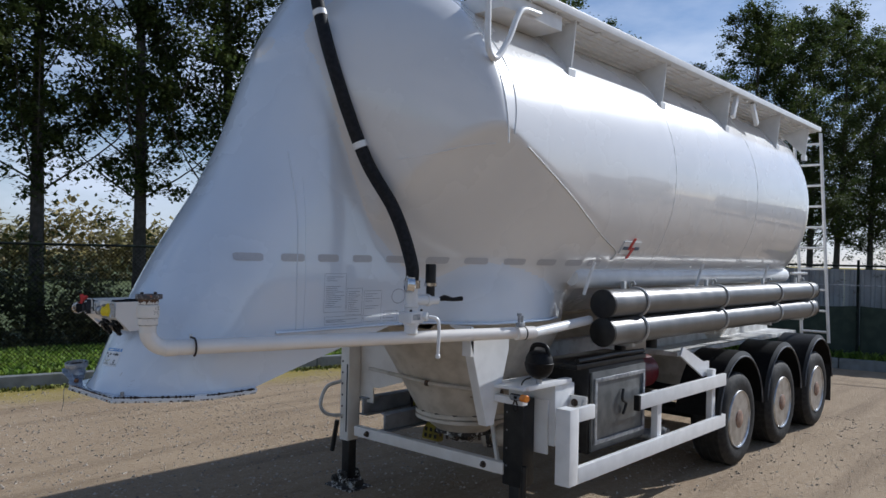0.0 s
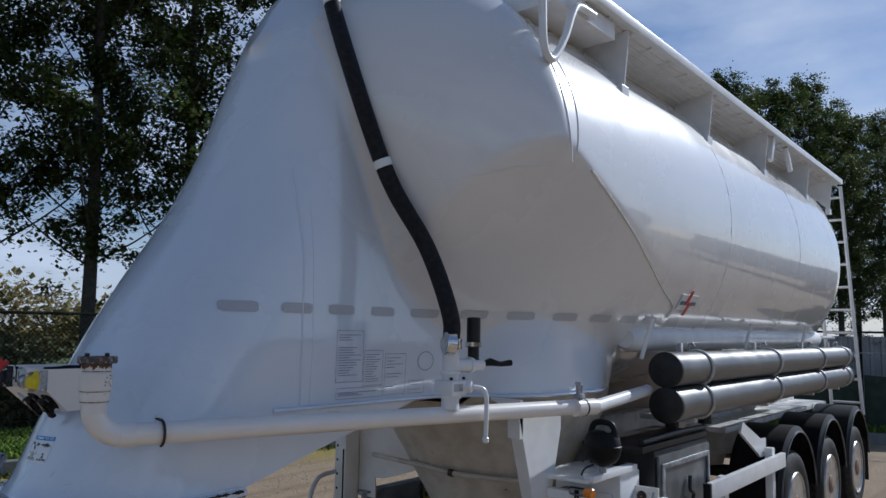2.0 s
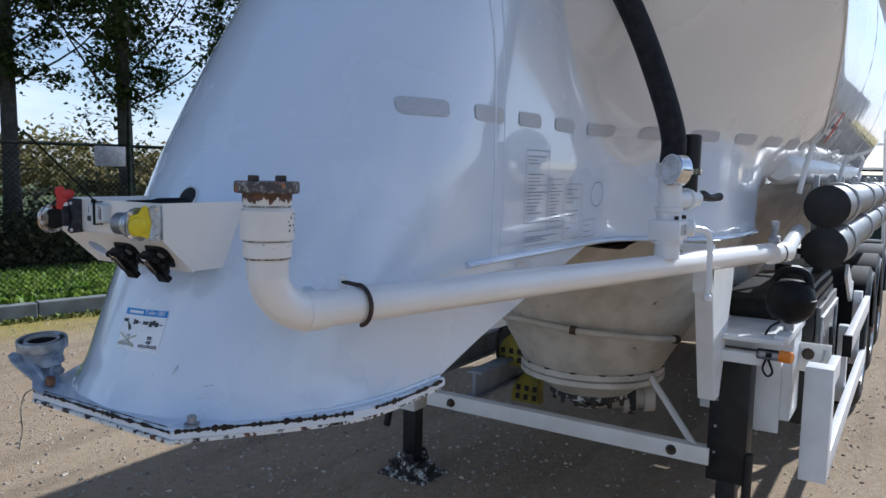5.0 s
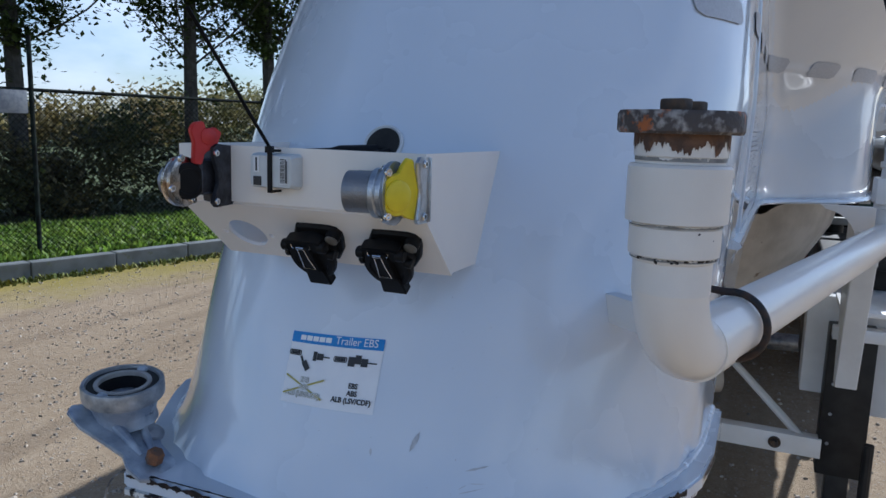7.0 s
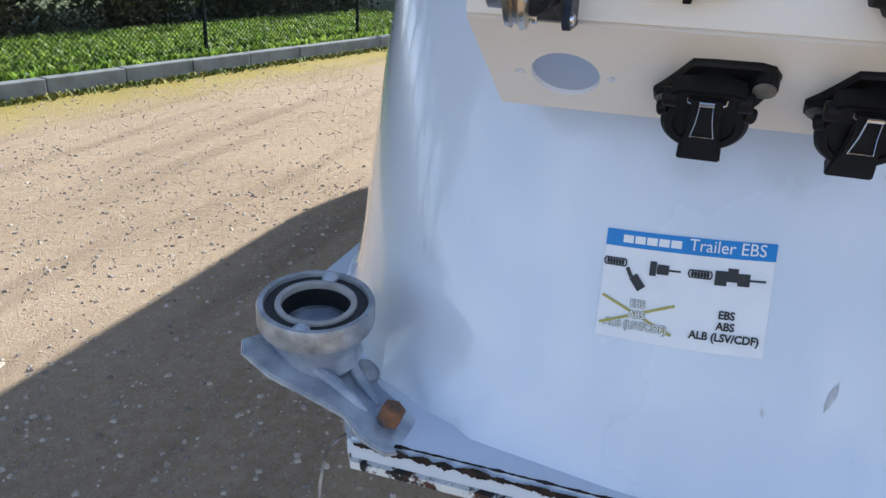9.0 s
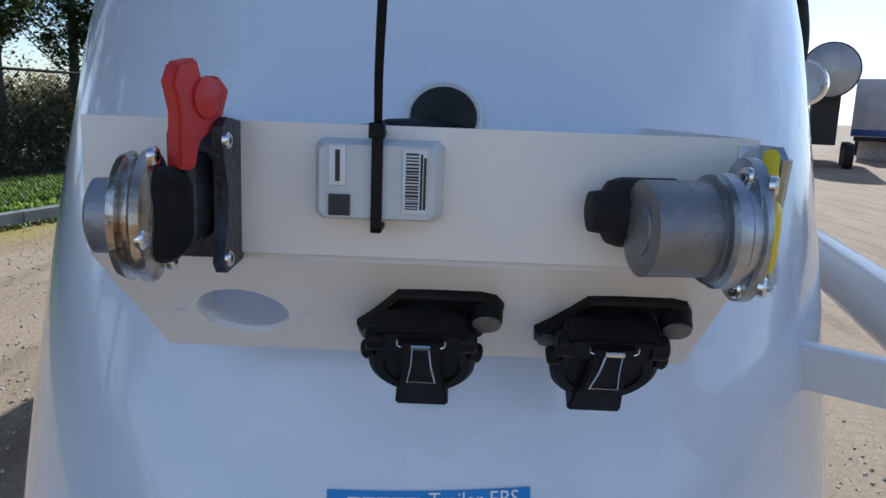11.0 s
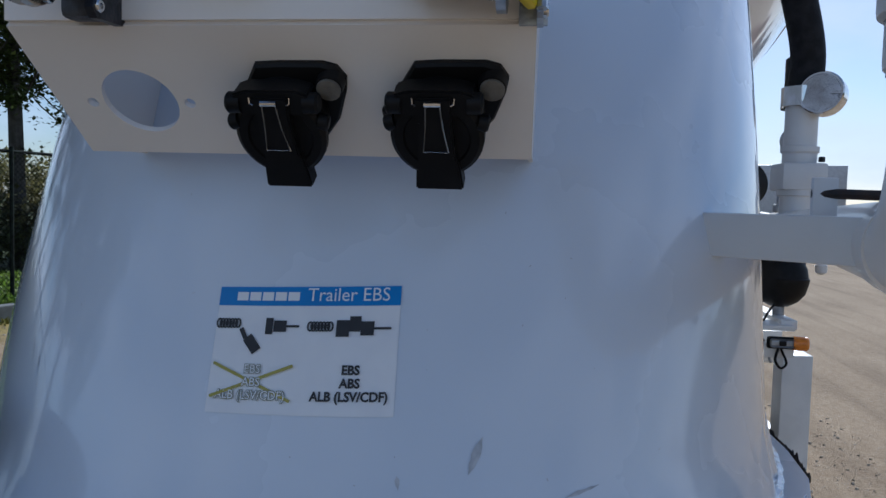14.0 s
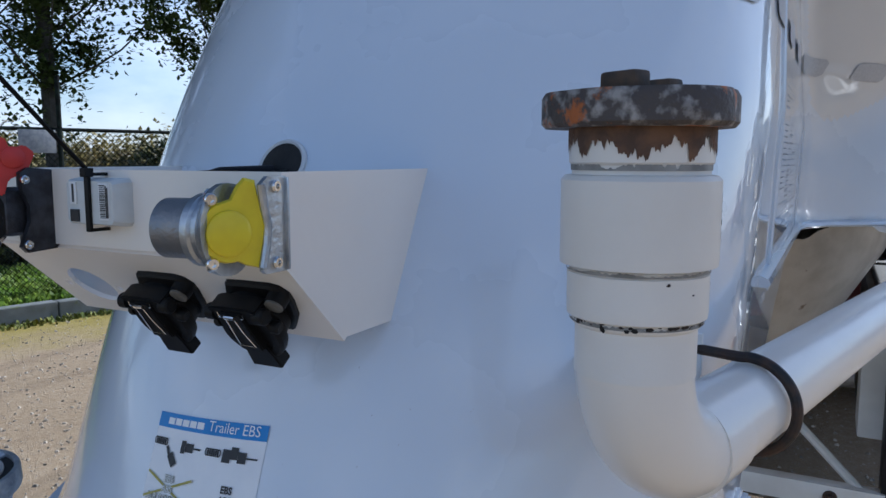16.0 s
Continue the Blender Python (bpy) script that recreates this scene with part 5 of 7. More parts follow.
foot_k = (neck_p - base_p).dot(pn) / max(0.2, ax.dot(pn))
turned(bm, neck_p - ax * (foot_k - 0.002), ax, [(0, 0.050), (foot_k * 0.4, 0.047), (foot_k, 0.052)], 32)
part("neck", bm, dull_zinc, holder)
for c, e in ((-0.016, -0.030), (0.014, 0.022)):
    bm = bmesh.new()
    sweep(bm, spline([base_p + pn * 0.006 + arm_d * 0.022 + arm_s * c * 0.6, base_p + pn * 0.010 + arm_d * 0.06 + arm_s * c, base_p + pn * 0.012 + arm_d * 0.10 + arm_s * e], 5), [0.003, 0.004, 0.005, 0.006, 0.007, 0.007, 0.007, 0.008, 0.008, 0.008, 0.008][:11], 10)
    part("rib", bm, dull_zinc, holder)
bm = bmesh.new()
turned(bm, base_p + pn * 0.006 + arm_d * 0.066 - arm_s * 0.030, pn, [(0, 0.018), (0.006, 0.017), (0.012, 0.010), (0.013, 0.003)], 14)
part("weld_lump", bm, galvanised, holder)
bm = bmesh.new()
turned(bm, ring_c - ax * 0.016, ax, [(0.004, 0.030), (0.004, 0.054), (0.008, 0.061), (0.012, 0.0625), (0.031, 0.0625), (0.034, 0.061), (0.034, 0.0555), (0.026, 0.054), (0.026, 0.047), (0.014, 0.046)], 56, False, False)
part("coupling_ring", bm, material("zinc", (0.50, 0.51, 0.52), 0.42, 0.45, color2=(0.27, 0.285, 0.30), scale=40, bump=0.35, bump_scale=110), holder, "dull grey coupling ring")
bm = bmesh.new()
turned(bm, ring_c - ax * 0.01, ax, [(0.018, 0.0375), (0.024, 0.0365), (0.0262, 0.037), (0.0268, 0.0400), (0.0262, 0.0430), (0.024, 0.0435), (0.0, 0.0435)], 48, False, False)
part("sealing_ring", bm, material("seal_grey", (0.42, 0.40, 0.37), 0.75, color2=(0.33, 0.31, 0.29), scale=40), holder, "pale rubber sealing ring")
# black hollow; the flat black annulus paints in the shade of the gap
bm = bmesh.new()
turned(bm, ring_c - ax * 0.018, ax, [(-0.012, 0.004), (-0.011, 0.034), (0.027, 0.0375)], 40, True, False)
turned(bm, ring_c + ax * 0.0135, ax, [(0, 0.0425), (0, 0.0540)], 40, False, False)
part("ring_inside_dark", bm, black_paint, holder)
for a in (70, 250):
    bm = bmesh.new()
    u, v = frame_of(ax)
    q = ring_c + (u * math.cos(radians(a)) + v * math.sin(radians(a))) * 0.0515 + ax * 0.014
    turned(bm, q - ax * 0.012, ax, [(0, 0.010), (0.014, 0.009), (0.018, 0.004)], 12)
    part("lug", bm, dull_zinc, holder)
hex_bolt("bolt", nut_p + pn * 0.003, pn, 0.0130, 0.022, rust, holder, False, "rusty bolt head")
# wire hanging from the plate
bm = bmesh.new()
sweep(bm, spline([(-0.055, 0.305, 1.304), (-0.073, 0.317, 1.29), (-0.082, 0.322, 1.25), (-0.080, 0.322, 1.20), (-0.090, 0.322, 1.15)], 6), 0.0016, 6)
part("loose_wire", bm, material("old_wire", (0.10, 0.09, 0.08), 0.7, color2=(0.45, 0.43, 0.40), scale=40), trailer)

# standpipe with rusty flange, elbow and air pipe
dark_bolt = material("dark_bolt", (0.05, 0.042, 0.038), 0.6, 0.4, color2=(0.12, 0.075, 0.045), scale=60, bump=0.3)
SP = Vector((0.014, -0.455, 0.011))
bm = bmesh.new()
turned(bm, SP + Vector((0, 0, 1.645)), (0, 0, 1), [(0, 0.0425), (0.034, 0.0425), (0.036, 0.045), (0.040, 0.0455), (0.042, 0.0485), (0.046, 0.049), (0.072, 0.049), (0.074, 0.046), (0.076, 0.046), (0.078, 0.054), (0.082, 0.0545), (0.136, 0.0545), (0.139, 0.052), (0.140, 0.047), (0.146, 0.047), (0.148, 0.0492), (0.172, 0.0492)], 48)
standpipe = part("standpipe", bm, white_worn, trailer, "white filler pipe with flaking paint")
joint_mat = material("grey_sealant", (0.20, 0.195, 0.185), 0.8, color2=(0.34, 0.33, 0.31), scale=50)
for z, r, h in ((1.7885, 0.0478, 0.0075), (1.7195, 0.0494, 0.0016), (1.6835, 0.0465, 0.0020)):
    bm = bmesh.new()
    loops = [[], []]
    for i in range(300):
        a = 2 * math.pi * i / 300
        up = h * (0.55 + 1.1 * noise.noise((math.cos(a) * 3, math.sin(a) * 3, z * 9)) + 0.8 * noise.noise((math.cos(a) * 17, math.sin(a) * 17, z * 9)))
        for lp, zz in ((loops[0], z - 0.0008), (loops[1], z + max(0.0003, up))):
            lp.append(SP + Vector((math.cos(a) * r, math.sin(a) * r, zz)))
    rings(bm, loops, False, False)
    part("joint_line", bm, joint_mat, standpipe, "ragged grey sealant in the joint")
bm = bmesh.new()
r_ = random.Random(44)
for k in range(78):
    if k < 30:
        ang, z, r, s_ = r_.gauss(-62, 12), r_.uniform(1.728, 1.782), 0.0548, r_.uniform(0.0006, 0.0022)
    elif k < 74:
        ang, z, r, s_ = r_.uniform(-230, -20), 1.6835 + r_.gauss(0.002, 0.0012), 0.0470, r_.uniform(0.0004, 0.0019)
    else:
        ang, z, r, s_ = r_.uniform(-230, -20), r_.uniform(1.695, 1.718), 0.0494, r_.uniform(0.0004, 0.0011)
    n_ = r_.randint(5, 7)
    ring = []
    for i in range(n_):
        t_ = 6.283 * i / n_
        a_ = radians(ang) + math.cos(t_) * s_ * r_.uniform(0.8, 2.4) / r
        ring.append(bm.verts.new(SP + Vector((math.cos(a_) * r, math.sin(a_) * r, z + math.sin(t_) * s_ * r_.uniform(0.6, 1.6)))))
    bm.faces.new(ring)
part("paint_chip", bm, black_scar, standpipe, "dark chips in the white paint", smooth=False)["kind"] = "stuff"
bm = bmesh.new()
r_ = random.Random(9)
loops = [[], []]
for i in range(420):
    a = 2 * math.pi * i / 420
    low = 0.0135 + sum(w * noise.noise((math.cos(a) * q, math.sin(a) * q, 1.7 + q)) for q, w in ((2.6, 0.012), (9, 0.009), (26, 0.006), (60, 0.003)))
    for lp, z in ((loops[0], 1.8175), (loops[1], 1.8175 - min(0.024, max(0.002, low)))):
        lp.append(SP + Vector((math.cos(a) * 0.0499, math.sin(a) * 0.0499, z)))
rings(bm, loops, False, False)
part("bare_neck", bm, material("bare_steel", (0.085, 0.05, 0.034), 0.8, color2=(0.17, 0.09, 0.05), scale=70, bump=0.5, bump_scale=150), standpipe, "brown bare metal under the flange")
bm = bmesh.new()
lobes = []
for i in range(64):
    a = 2 * math.pi * i / 64
    lobes.append((math.cos(a), math.sin(a), 0.0635 + 0.0055 * max(0, math.cos(3 * a + 0.6)) ** 0.7))
rings(bm, [[SP + Vector((c * r * f, s * r * f, z)) for c, s, r in lobes] for z, f in ((1.816, 0.96), (1.819, 1.0), (1.836, 1.0), (1.840, 0.965))])
flange = part("flange", bm, rusty_flange, standpipe, "rusty blind flange")
for a in (173, -7):
    bm = bmesh.new()
    box(bm, (-0.015, -0.008, 0), (0.015, 0.008, 0.013), 0.003, m=Matrix.Translation(SP + Vector((math.cos(radians(a)) * 0.034, math.sin(radians(a)) * 0.034, 1.839))) @ Matrix.Rotation(radians(a + 70), 4, "Z"))
    part("lug", bm, dark_bolt, flange)
bm = bmesh.new()
end = Vector((2.535, -1.09, 1.555))
p_dir = Vector((end.x - 0.20, end.y + 0.523, -0.015)).normalized()
bend = [SP + Vector((0, 0, 1.66)), SP + Vector((0, 0, 1.70))][::-1]
BR = 0.105
for i in range(13):
    a = math.pi / 2 * i / 12
    bend.append(SP + p_dir * (BR - BR * math.cos(a)) + Vector((0, 0, 1.655 - 0.093 * math.sin(a))))
sweep(bm, bend[1:], 0.0415, 32)
part("elbow", bm, cream_white, standpipe)
pipe0 = bend[-1]
bm = bmesh.new()
turned(bm, pipe0 - p_dir * 0.02, p_dir, [(0, 0.0435), (0.055, 0.0435), (0.058, 0.0405), ((end - pipe0).length, 0.0405)], 32)
turned(bm, pipe0 + (end - pipe0) * 0.93, p_dir, [(0, 0.0405), (0.002, 0.046), (0.16, 0.046), (0.162, 0.0405)], 32)
air_pipe = part("air_pipe", bm, cream_white, trailer, "long white air pipe along the nose")
for f in (0.955,):
    c = pipe0.lerp(end, f)
    bm = bmesh.new()
    turned(bm, c, p_dir, [(0, 0.042), (0.001, 0.0475), (0.010, 0.0475), (0.011, 0.042)], 28, False, False)
    part("rubber_clamp", bm, rubber, air_pipe)
bm = bmesh.new()
rod(bm, end - p_dir * 0.02, (3.36, -1.03, 1.60), 0.036, 28)
part("pipe_run", bm, white_plain, air_pipe)
bm = bmesh.new()
c = pipe0.lerp(end, 0.052)
side = Vector((-p_dir.y, p_dir.x, 0)).normalized()
box(bm, (-0.004, -0.012, -0.03), (0.004, 0.012, 0.026), 0.002, m=Matrix.Translation(c + side * 0.058 + Vector((0, 0, 0.036))))
part("clamp_bracket", bm, white_plain, air_pipe)
bm = bmesh.new()
hoop = [c + side * 0.070 + Vector((0, 0, 0.046)), c + side * 0.040 + Vector((0, 0, 0.046))] + [c + side * math.cos(radians(a)) * 0.0465 + Vector((0, 0, math.sin(radians(a)) * 0.0465)) for a in range(78, 262, 12)]
sweep(bm, spline(hoop, 3), 0.0052, 10)
part("hoop_clamp", bm, material("old_clamp", (0.016, 0.015, 0.015), 0.6, color2=(0.06, 0.03, 0.018), scale=60, bump=0.3), air_pipe, "bent dark rod clamping the pipe")
# bracket arm from the nose to the standpipe
bm = bmesh.new()
box(bm, (-0.012, -0.115, 1.553), (0.012, 0.12, 1.596), 0.003, m=Matrix.Translation((0.20, -0.41, 0)) @ Matrix.Rotation(radians(-38), 4, "Z"))
part("pipe_bracket", bm, white_plain, trailer)

# lip along the lower edge of the fairing and its shoulders
def shoulder_edge(z=1.612):
    """Plan points along the near lower edge, from the neck round the shoulder."""
    pts = [Vector((x, surf_y(x, z), z)) for x in [0.78 + 0.06 * k for k in range(19)]]
    for k in range(1, 26):
        q = Vector((1.88 + 0.055 * k, 0, z))
        pts.append(Vector((q.x, surf_y(q.x, z), z)))
    fine = [pts[0]]
    for p in pts[1:]:
        if (p - fine[-1]).length > 0.03:
            fine.append(p)
    return fine


lip_pts = shoulder_edge()
bm = bmesh.new()
loops = []
for k, p in enumerate(lip_pts):
    d = (lip_pts[min(k + 1, len(lip_pts) - 1)] - lip_pts[max(k - 1, 0)]).normalized()
    out = Vector((d.y, -d.x, 0))
    q = Vector((p.x, p.y, 1.606))
    loops.append([q + out * a + Vector((0, 0, c)) for a, c in ((-0.05, 0.004), (-0.05, -0.004), (0.012, -0.006), (0.018, 0.0), (0.014, 0.008), (0.0, 0.014))])
rings(bm, loops)
bmesh.ops.recalc_face_normals(bm, faces=bm.faces)
part("fairing_lip", bm, sky_tinted_white, trailer, "turned-out white lip under the fairing")
for x0, x1, z in ((0.86, 0.92, 1.560), (0.98, 1.03, 1.563), (1.10, 1.17, 1.572)):
    bm = bmesh.new()
    y0, y1 = surf_y(x0, z), surf_y(x1, z)
    rings(bm, [[(x0, y0 - 0.002, z), (x1, y1 - 0.002, z), (x1, y1 - 0.002, z + 0.012), (x0, y0 - 0.002, z + 0.012)], [(x0, y0 + 0.004, z), (x1, y1 + 0.004, z), (x1, y1 + 0.004, z + 0.012), (x0, y0 + 0.004, z + 0.012)]])
    part("old_tape", bm, grey_white, trailer, smooth=False)
# overlapping seam where the nose moulding meets its side panel
bm = bmesh.new()
sweep(bm, [skin((0.925 + 0.004 * math.sin(z * 9), z), 0.0005) for z in [1.615 + 0.04 * k for k in range(28)]], 0.0045, 6)
sweep(bm, [skin((0.985, z), 0.0) for z in [1.615 + 0.04 * k for k in range(24)]], 0.003, 6)
part("panel_seam", bm, sky_tinted_white, trailer, "glossy moulded seam")
# closed underside of the neck
bm = bmesh.new()
prism(bm, [(0.3, 1.31), (0.68, 1.32), (1.72, 1.60), (2.3, 1.60), (2.3, 1.66), (0.3, 1.66)], 1, -0.36, 0.36)
part("neck_underside", bm, white_plain, trailer, smooth=False)

# reflective strips along the side
for x0, x1 in ((0.54, 0.697), (0.807, 0.977), (1.08, 1.243), (1.362, 1.524), (1.655, 1.825), (1.921, 2.06), (2.16, 2.325), (2.455, 2.65), (2.765, 2.955), (3.065, 3.265), (3.345, 3.518)):
    decal("reflective_strip", x0, x1, 2.027, 2.073, reflective, trailer, 0.003, 10, 2, corner=0.35)

# printed documents on the side of the neck
print_ink = material("print_ink", (0.12, 0.16, 0.23), 0.5, color2=(0.10, 0.13, 0.19), scale=50)
def doc(x0, x1, z0, z1, rows):
    b = bmesh.new()
    def bar(a0, a1, c0, c1, lift=0.0045):
        vs = [b.verts.new(skin(p, lift)) for p in ((a0, c0), (a1, c0), (a1, c1), (a0, c1))]
        b.faces.new(vs)
    t = 0.0016
    bar(x0, x1, z0, z0 + t), bar(x0, x1, z1 - t, z1), bar(x0, x0 + t, z0, z1), bar(x1 - t, x1, z0, z1)
    r = random.Random(int(x0 * 100))
    for k in range(rows):
        zz = z1 - 0.02 - (z1 - z0 - 0.03) * k / max(1, rows)
        if r.random() < 0.8:
            bar(x0 + 0.012, x0 + (x1 - x0) * r.uniform(0.45, 0.92), zz - 0.0022, zz)
    part("printed_notice", b, print_ink, trailer, "printed notice with unreadable small lines", smooth=False)


doc(1.131, 1.308, 1.712, 1.954, 18)
doc(1.314, 1.445, 1.690, 1.860, 12)
doc(1.462, 1.618, 1.638, 1.842, 11)
doc(1.140, 1.452, 1.634, 1.685, 3)
doc(1.644, 1.770, 1.636, 1.702, 3)
bm = bmesh.new()
for i in range(20):
    a0, a1 = 6.283 * i / 20, 6.283 * (i + 1) / 20
    vs = [bm.verts.new(skin((1.776 + r * 1.3 * math.cos(a), 1.80 + r * math.sin(a)), 0.0045)) for a, r in ((a0, 0.047), (a1, 0.047), (a1, 0.050), (a0, 0.050))]
    bm.faces.new(vs)
part("printed_notice", bm, print_ink, trailer, "round printed mark", smooth=False)

# ---------------------------------------------------------------- tank: seams, valve group, hose
def cone_seam(z):
    """Where the lower front cone meets the tank's side."""
    y = -math.sqrt(max(0, TANK_R ** 2 - (z - TANK_Z) ** 2))
    b = 1.02 + 0.63 * (z - 2.04)
    a = 2.5 + 0.9 * max(0, z - 2.45)
    return Vector((HULL_X - a * math.sqrt(max(0, 1 - (y / b) ** 2)), y, z))


def weld(pts, r=0.006):
    b = bmesh.new()
    sweep(b, pts, r, 6)
    part("weld_seam", b, white_plain, trailer)


weld(spline([skin((p.x, p.z), 0.003) for p in [cone_seam(z) for z in (2.80, 2.72, 2.62, 2.5, 2.38, 2.25, 2.15, 2.08)]], 4))
weld([Vector((1.94, -math.sqrt(TANK_R ** 2 - (z - TANK_Z) ** 2) * 1.001, z)) for z in [2.80 + 0.06 * k for k in range(18)]], 0.005)
weld([Vector((2.0 + 0.06 * math.sin(k / 15 * 3.1), -math.sqrt(TANK_R ** 2 - (z - TANK_Z) ** 2) * 1.001, z)) for k, z in enumerate([2.86 + 0.045 * k for k in range(16)])], 0.004)
for x in (4.36, 6.35):
    weld([Vector((x, -math.cos(a) * TANK_R, TANK_Z + math.sin(a) * TANK_R)) for a in (radians(-45 + 7 * k) for k in range(16))], 0.0035)
weld(spline([skin((x, z), 0.001) for x, z in ((1.47, 2.68), (1.60, 2.72), (1.75, 2.77), (1.92, 2.80))], 5), 0.004)

pipe_at = lambda f: pipe0.lerp(end, f)
V0 = pipe_at((1.54 - pipe0.x) / (end.x - pipe0.x))
bm = bmesh.new()
turned(bm, V0 + Vector((0, 0, 0.03)), (0, 0, 1), [(0, 0.043), (0.05, 0.043), (0.052, 0.052), (0.075, 0.052), (0.077, 0.042), (0.16, 0.042), (0.165, 0.047), (0.178, 0.047), (0.18, 0.040), (0.30, 0.040), (0.303, 0.046), (0.33, 0.046)], 30)
box(bm, V0 + Vector((-0.055, -0.055, 0.095)), V0 + Vector((0.06, 0.055, 0.165)), 0.008)
turned(bm, V0 + Vector((0, 0, 0.235)), Vector((0.94, -0.20, 0)), [(0, 0.032), (0.11, 0.032), (0.112, 0.040), (0.13, 0.040), (0.132, 0.03), (0.20, 0.028)], 24)
valve = part("valve_body", bm, white_plain, trailer, "white valve body standing on the air pipe")
bm = bmesh.new()
box(bm, V0 + Vector((-0.040, -0.0572, 0.115)), V0 + Vector((0.025, -0.0545, 0.150)))
part("rating_plate", bm, galvanised, valve, smooth=False)
for dx in (-0.045, 0.05):
    hex_bolt("bolt", V0 + Vector((dx, -0.04, 0.165)), (0, 0, 1), 0.008, 0.016, black_paint, valve, False)
bm = bmesh.new()
turned(bm, V0 + Vector((0.055, -0.02, 0.135)), (0.5, -0.86, 0), [(0, 0.03), (0.05, 0.03), (0.055, 0.024)], 20)
sweep(bm, spline([V0 + Vector((0.08, -0.07, 0.135)), V0 + Vector((0.125, -0.105, 0.12)), V0 + Vector((0.135, -0.115, 0.06)), V0 + Vector((0.13, -0.115, -0.10))], 6), 0.011, 10)
turned(bm, V0 + Vector((0.13, -0.115, -0.115)), (0, 0, 1), [(-0.016, 0.006), (-0.01, 0.015), (0.008, 0.016), (0.016, 0.009)], 14)
part("lever", bm, white_plain, valve, "white lever with a ball end")
bm = bmesh.new()
h0 = V0 + Vector((0.19, -0.04, 0.235))
sweep(bm, [h0, h0 + Vector((0.06, -0.012, 0.012)), h0 + Vector((0.13, -0.026, 0.0)), h0 + Vector((0.20, -0.042, 0.006))], [0.010, 0.020, 0.013, 0.016], 10)
part("lever_grip", bm, black_plastic, valve, "black lever grip")
bm = bmesh.new()
g0, g_dir = V0 + Vector((-0.030, -0.045, 0.335)), Vector((-0.84, 0.52, 0.08)).normalized()
rod(bm, V0 + Vector((0, 0, 0.27)), g0, 0.016, 10)
turned(bm, g0, g_dir, [(0, 0.044), (0.004, 0.054), (0.046, 0.054), (0.050, 0.051), (0.0495, 0.047), (0.047, 0.0465)], 36)
gauge = part("pressure_gauge", bm, chrome, valve, "round chrome-cased pressure gauge")
bm = bmesh.new()
turned(bm, g0 + g_dir * 0.046, g_dir, [(0, 0.0465), (0.001, 0.0465)], 32)
part("dial", bm, material("gauge_cover", (0.42, 0.44, 0.48), 0.2, 0.8, color2=(0.36, 0.38, 0.42), scale=20), gauge, "plain bright metal cover")
bm = bmesh.new()
m0 = V0 + Vector((0.14, -0.03, 0.26))
turned(bm, m0, (0, 0, 1), [(0, 0.028), (0.06, 0.028), (0.062, 0.040), (0.085, 0.040), (0.087, 0.034), (0.20, 0.034), (0.205, 0.028)], 24)
part("relief_valve", bm, black_paint, valve, "black relief valve")
bm = bmesh.new()
turned(bm, m0 + Vector((0, 0, 0.064)), (0, 0, 1), [(0, 0.0415), (0.02, 0.0415)], 24, False, False)
part("band", bm, chrome, valve)

# black hose up the front of the tank
top = V0 + Vector((0, 0, 0.34))
hose_pts = spline([top, top + Vector((-0.01, 0.0, 0.14)), Vector((1.475, -0.735, 2.36)), Vector((1.335, -0.612, 2.67)), Vector((1.235, -0.47, 3.12)), Vector((1.165, -0.335, 3.60)), Vector((1.155, -0.30, 3.80)), Vector((1.20, -0.28, 3.93)), Vector((1.32, -0.25, 3.965))], 9)
away = Vector((-0.75, -0.6, 0.25)).normalized()
for p in hose_pts:
    for _ in range(40):
        if p.z < 2.1 or float(shell(np.array([p.x]), np.array([p.y]), np.array([p.z]))[0]) > 0.040:
            break
        p += away * 0.01
for _ in range(3):
    hose_pts[1:-1] = [(a + b * 2 + c) / 4 for a, b, c in zip(hose_pts, hose_pts[1:], hose_pts[2:])]
bm = bmesh.new()
sweep(bm, hose_pts, 0.042, 20)
hose = part("air_hose", bm, material("hose_rubber", (0.008, 0.008, 0.0095), 0.65, spec=0.25, color2=(0.018, 0.018, 0.02), scale=40, bump=0.3, bump_scale=160), trailer, "thick black rubber hose over the tank front")
for q in (29, 45):
    b = bmesh.new()
    d = (hose_pts[q + 1] - hose_pts[q - 1]).normalized()
    turned(b, hose_pts[q] - d * 0.02, d, [(0, 0.0425), (0.001, 0.0455), (0.04, 0.0455), (0.041, 0.0425)], 24, False, False)
    part("hose_band", b, white_plain, hose, "white retaining band")
bm = bmesh.new()
turned(bm, hose_pts[0] - Vector((0, 0, 0.03)), (0, 0, 1), [(0, 0.046), (0.001, 0.052), (0.05, 0.052), (0.051, 0.046)], 24, False, False)
part("hose_clip", bm, chrome, hose)
bm = bmesh.new()
turned(bm, Vector((1.23, -0.27, 3.945)), (1, 0.2, 0.05), [(0, 0.05), (0.0, 0.062), (0.03, 0.062), (0.03, 0.05), (0.16, 0.05)], 24)
part("hose_elbow", bm, black_paint, hose)
# small valve at the end of the air pipe
bm = bmesh.new()
pv = pipe_at(0.945)
box(bm, pv + Vector((-0.03, -0.02, 0.045)), pv + Vector((0.03, 0.02, 0.075)), 0.004)
turned(bm, pv + Vector((-0.012, 0, 0.07)), (0, 0, 1), [(0, 0.012), (0.05, 0.012), (0.052, 0.017), (0.07, 0.016)], 14)
turned(bm, pv + Vector((0.022, 0, 0.07)), (0, 0, 1), [(0, 0.009), (0.035, 0.009), (0.036, 0.013), (0.05, 0.011)], 12)
part("bleed_valve", bm, galvanised, air_pipe)

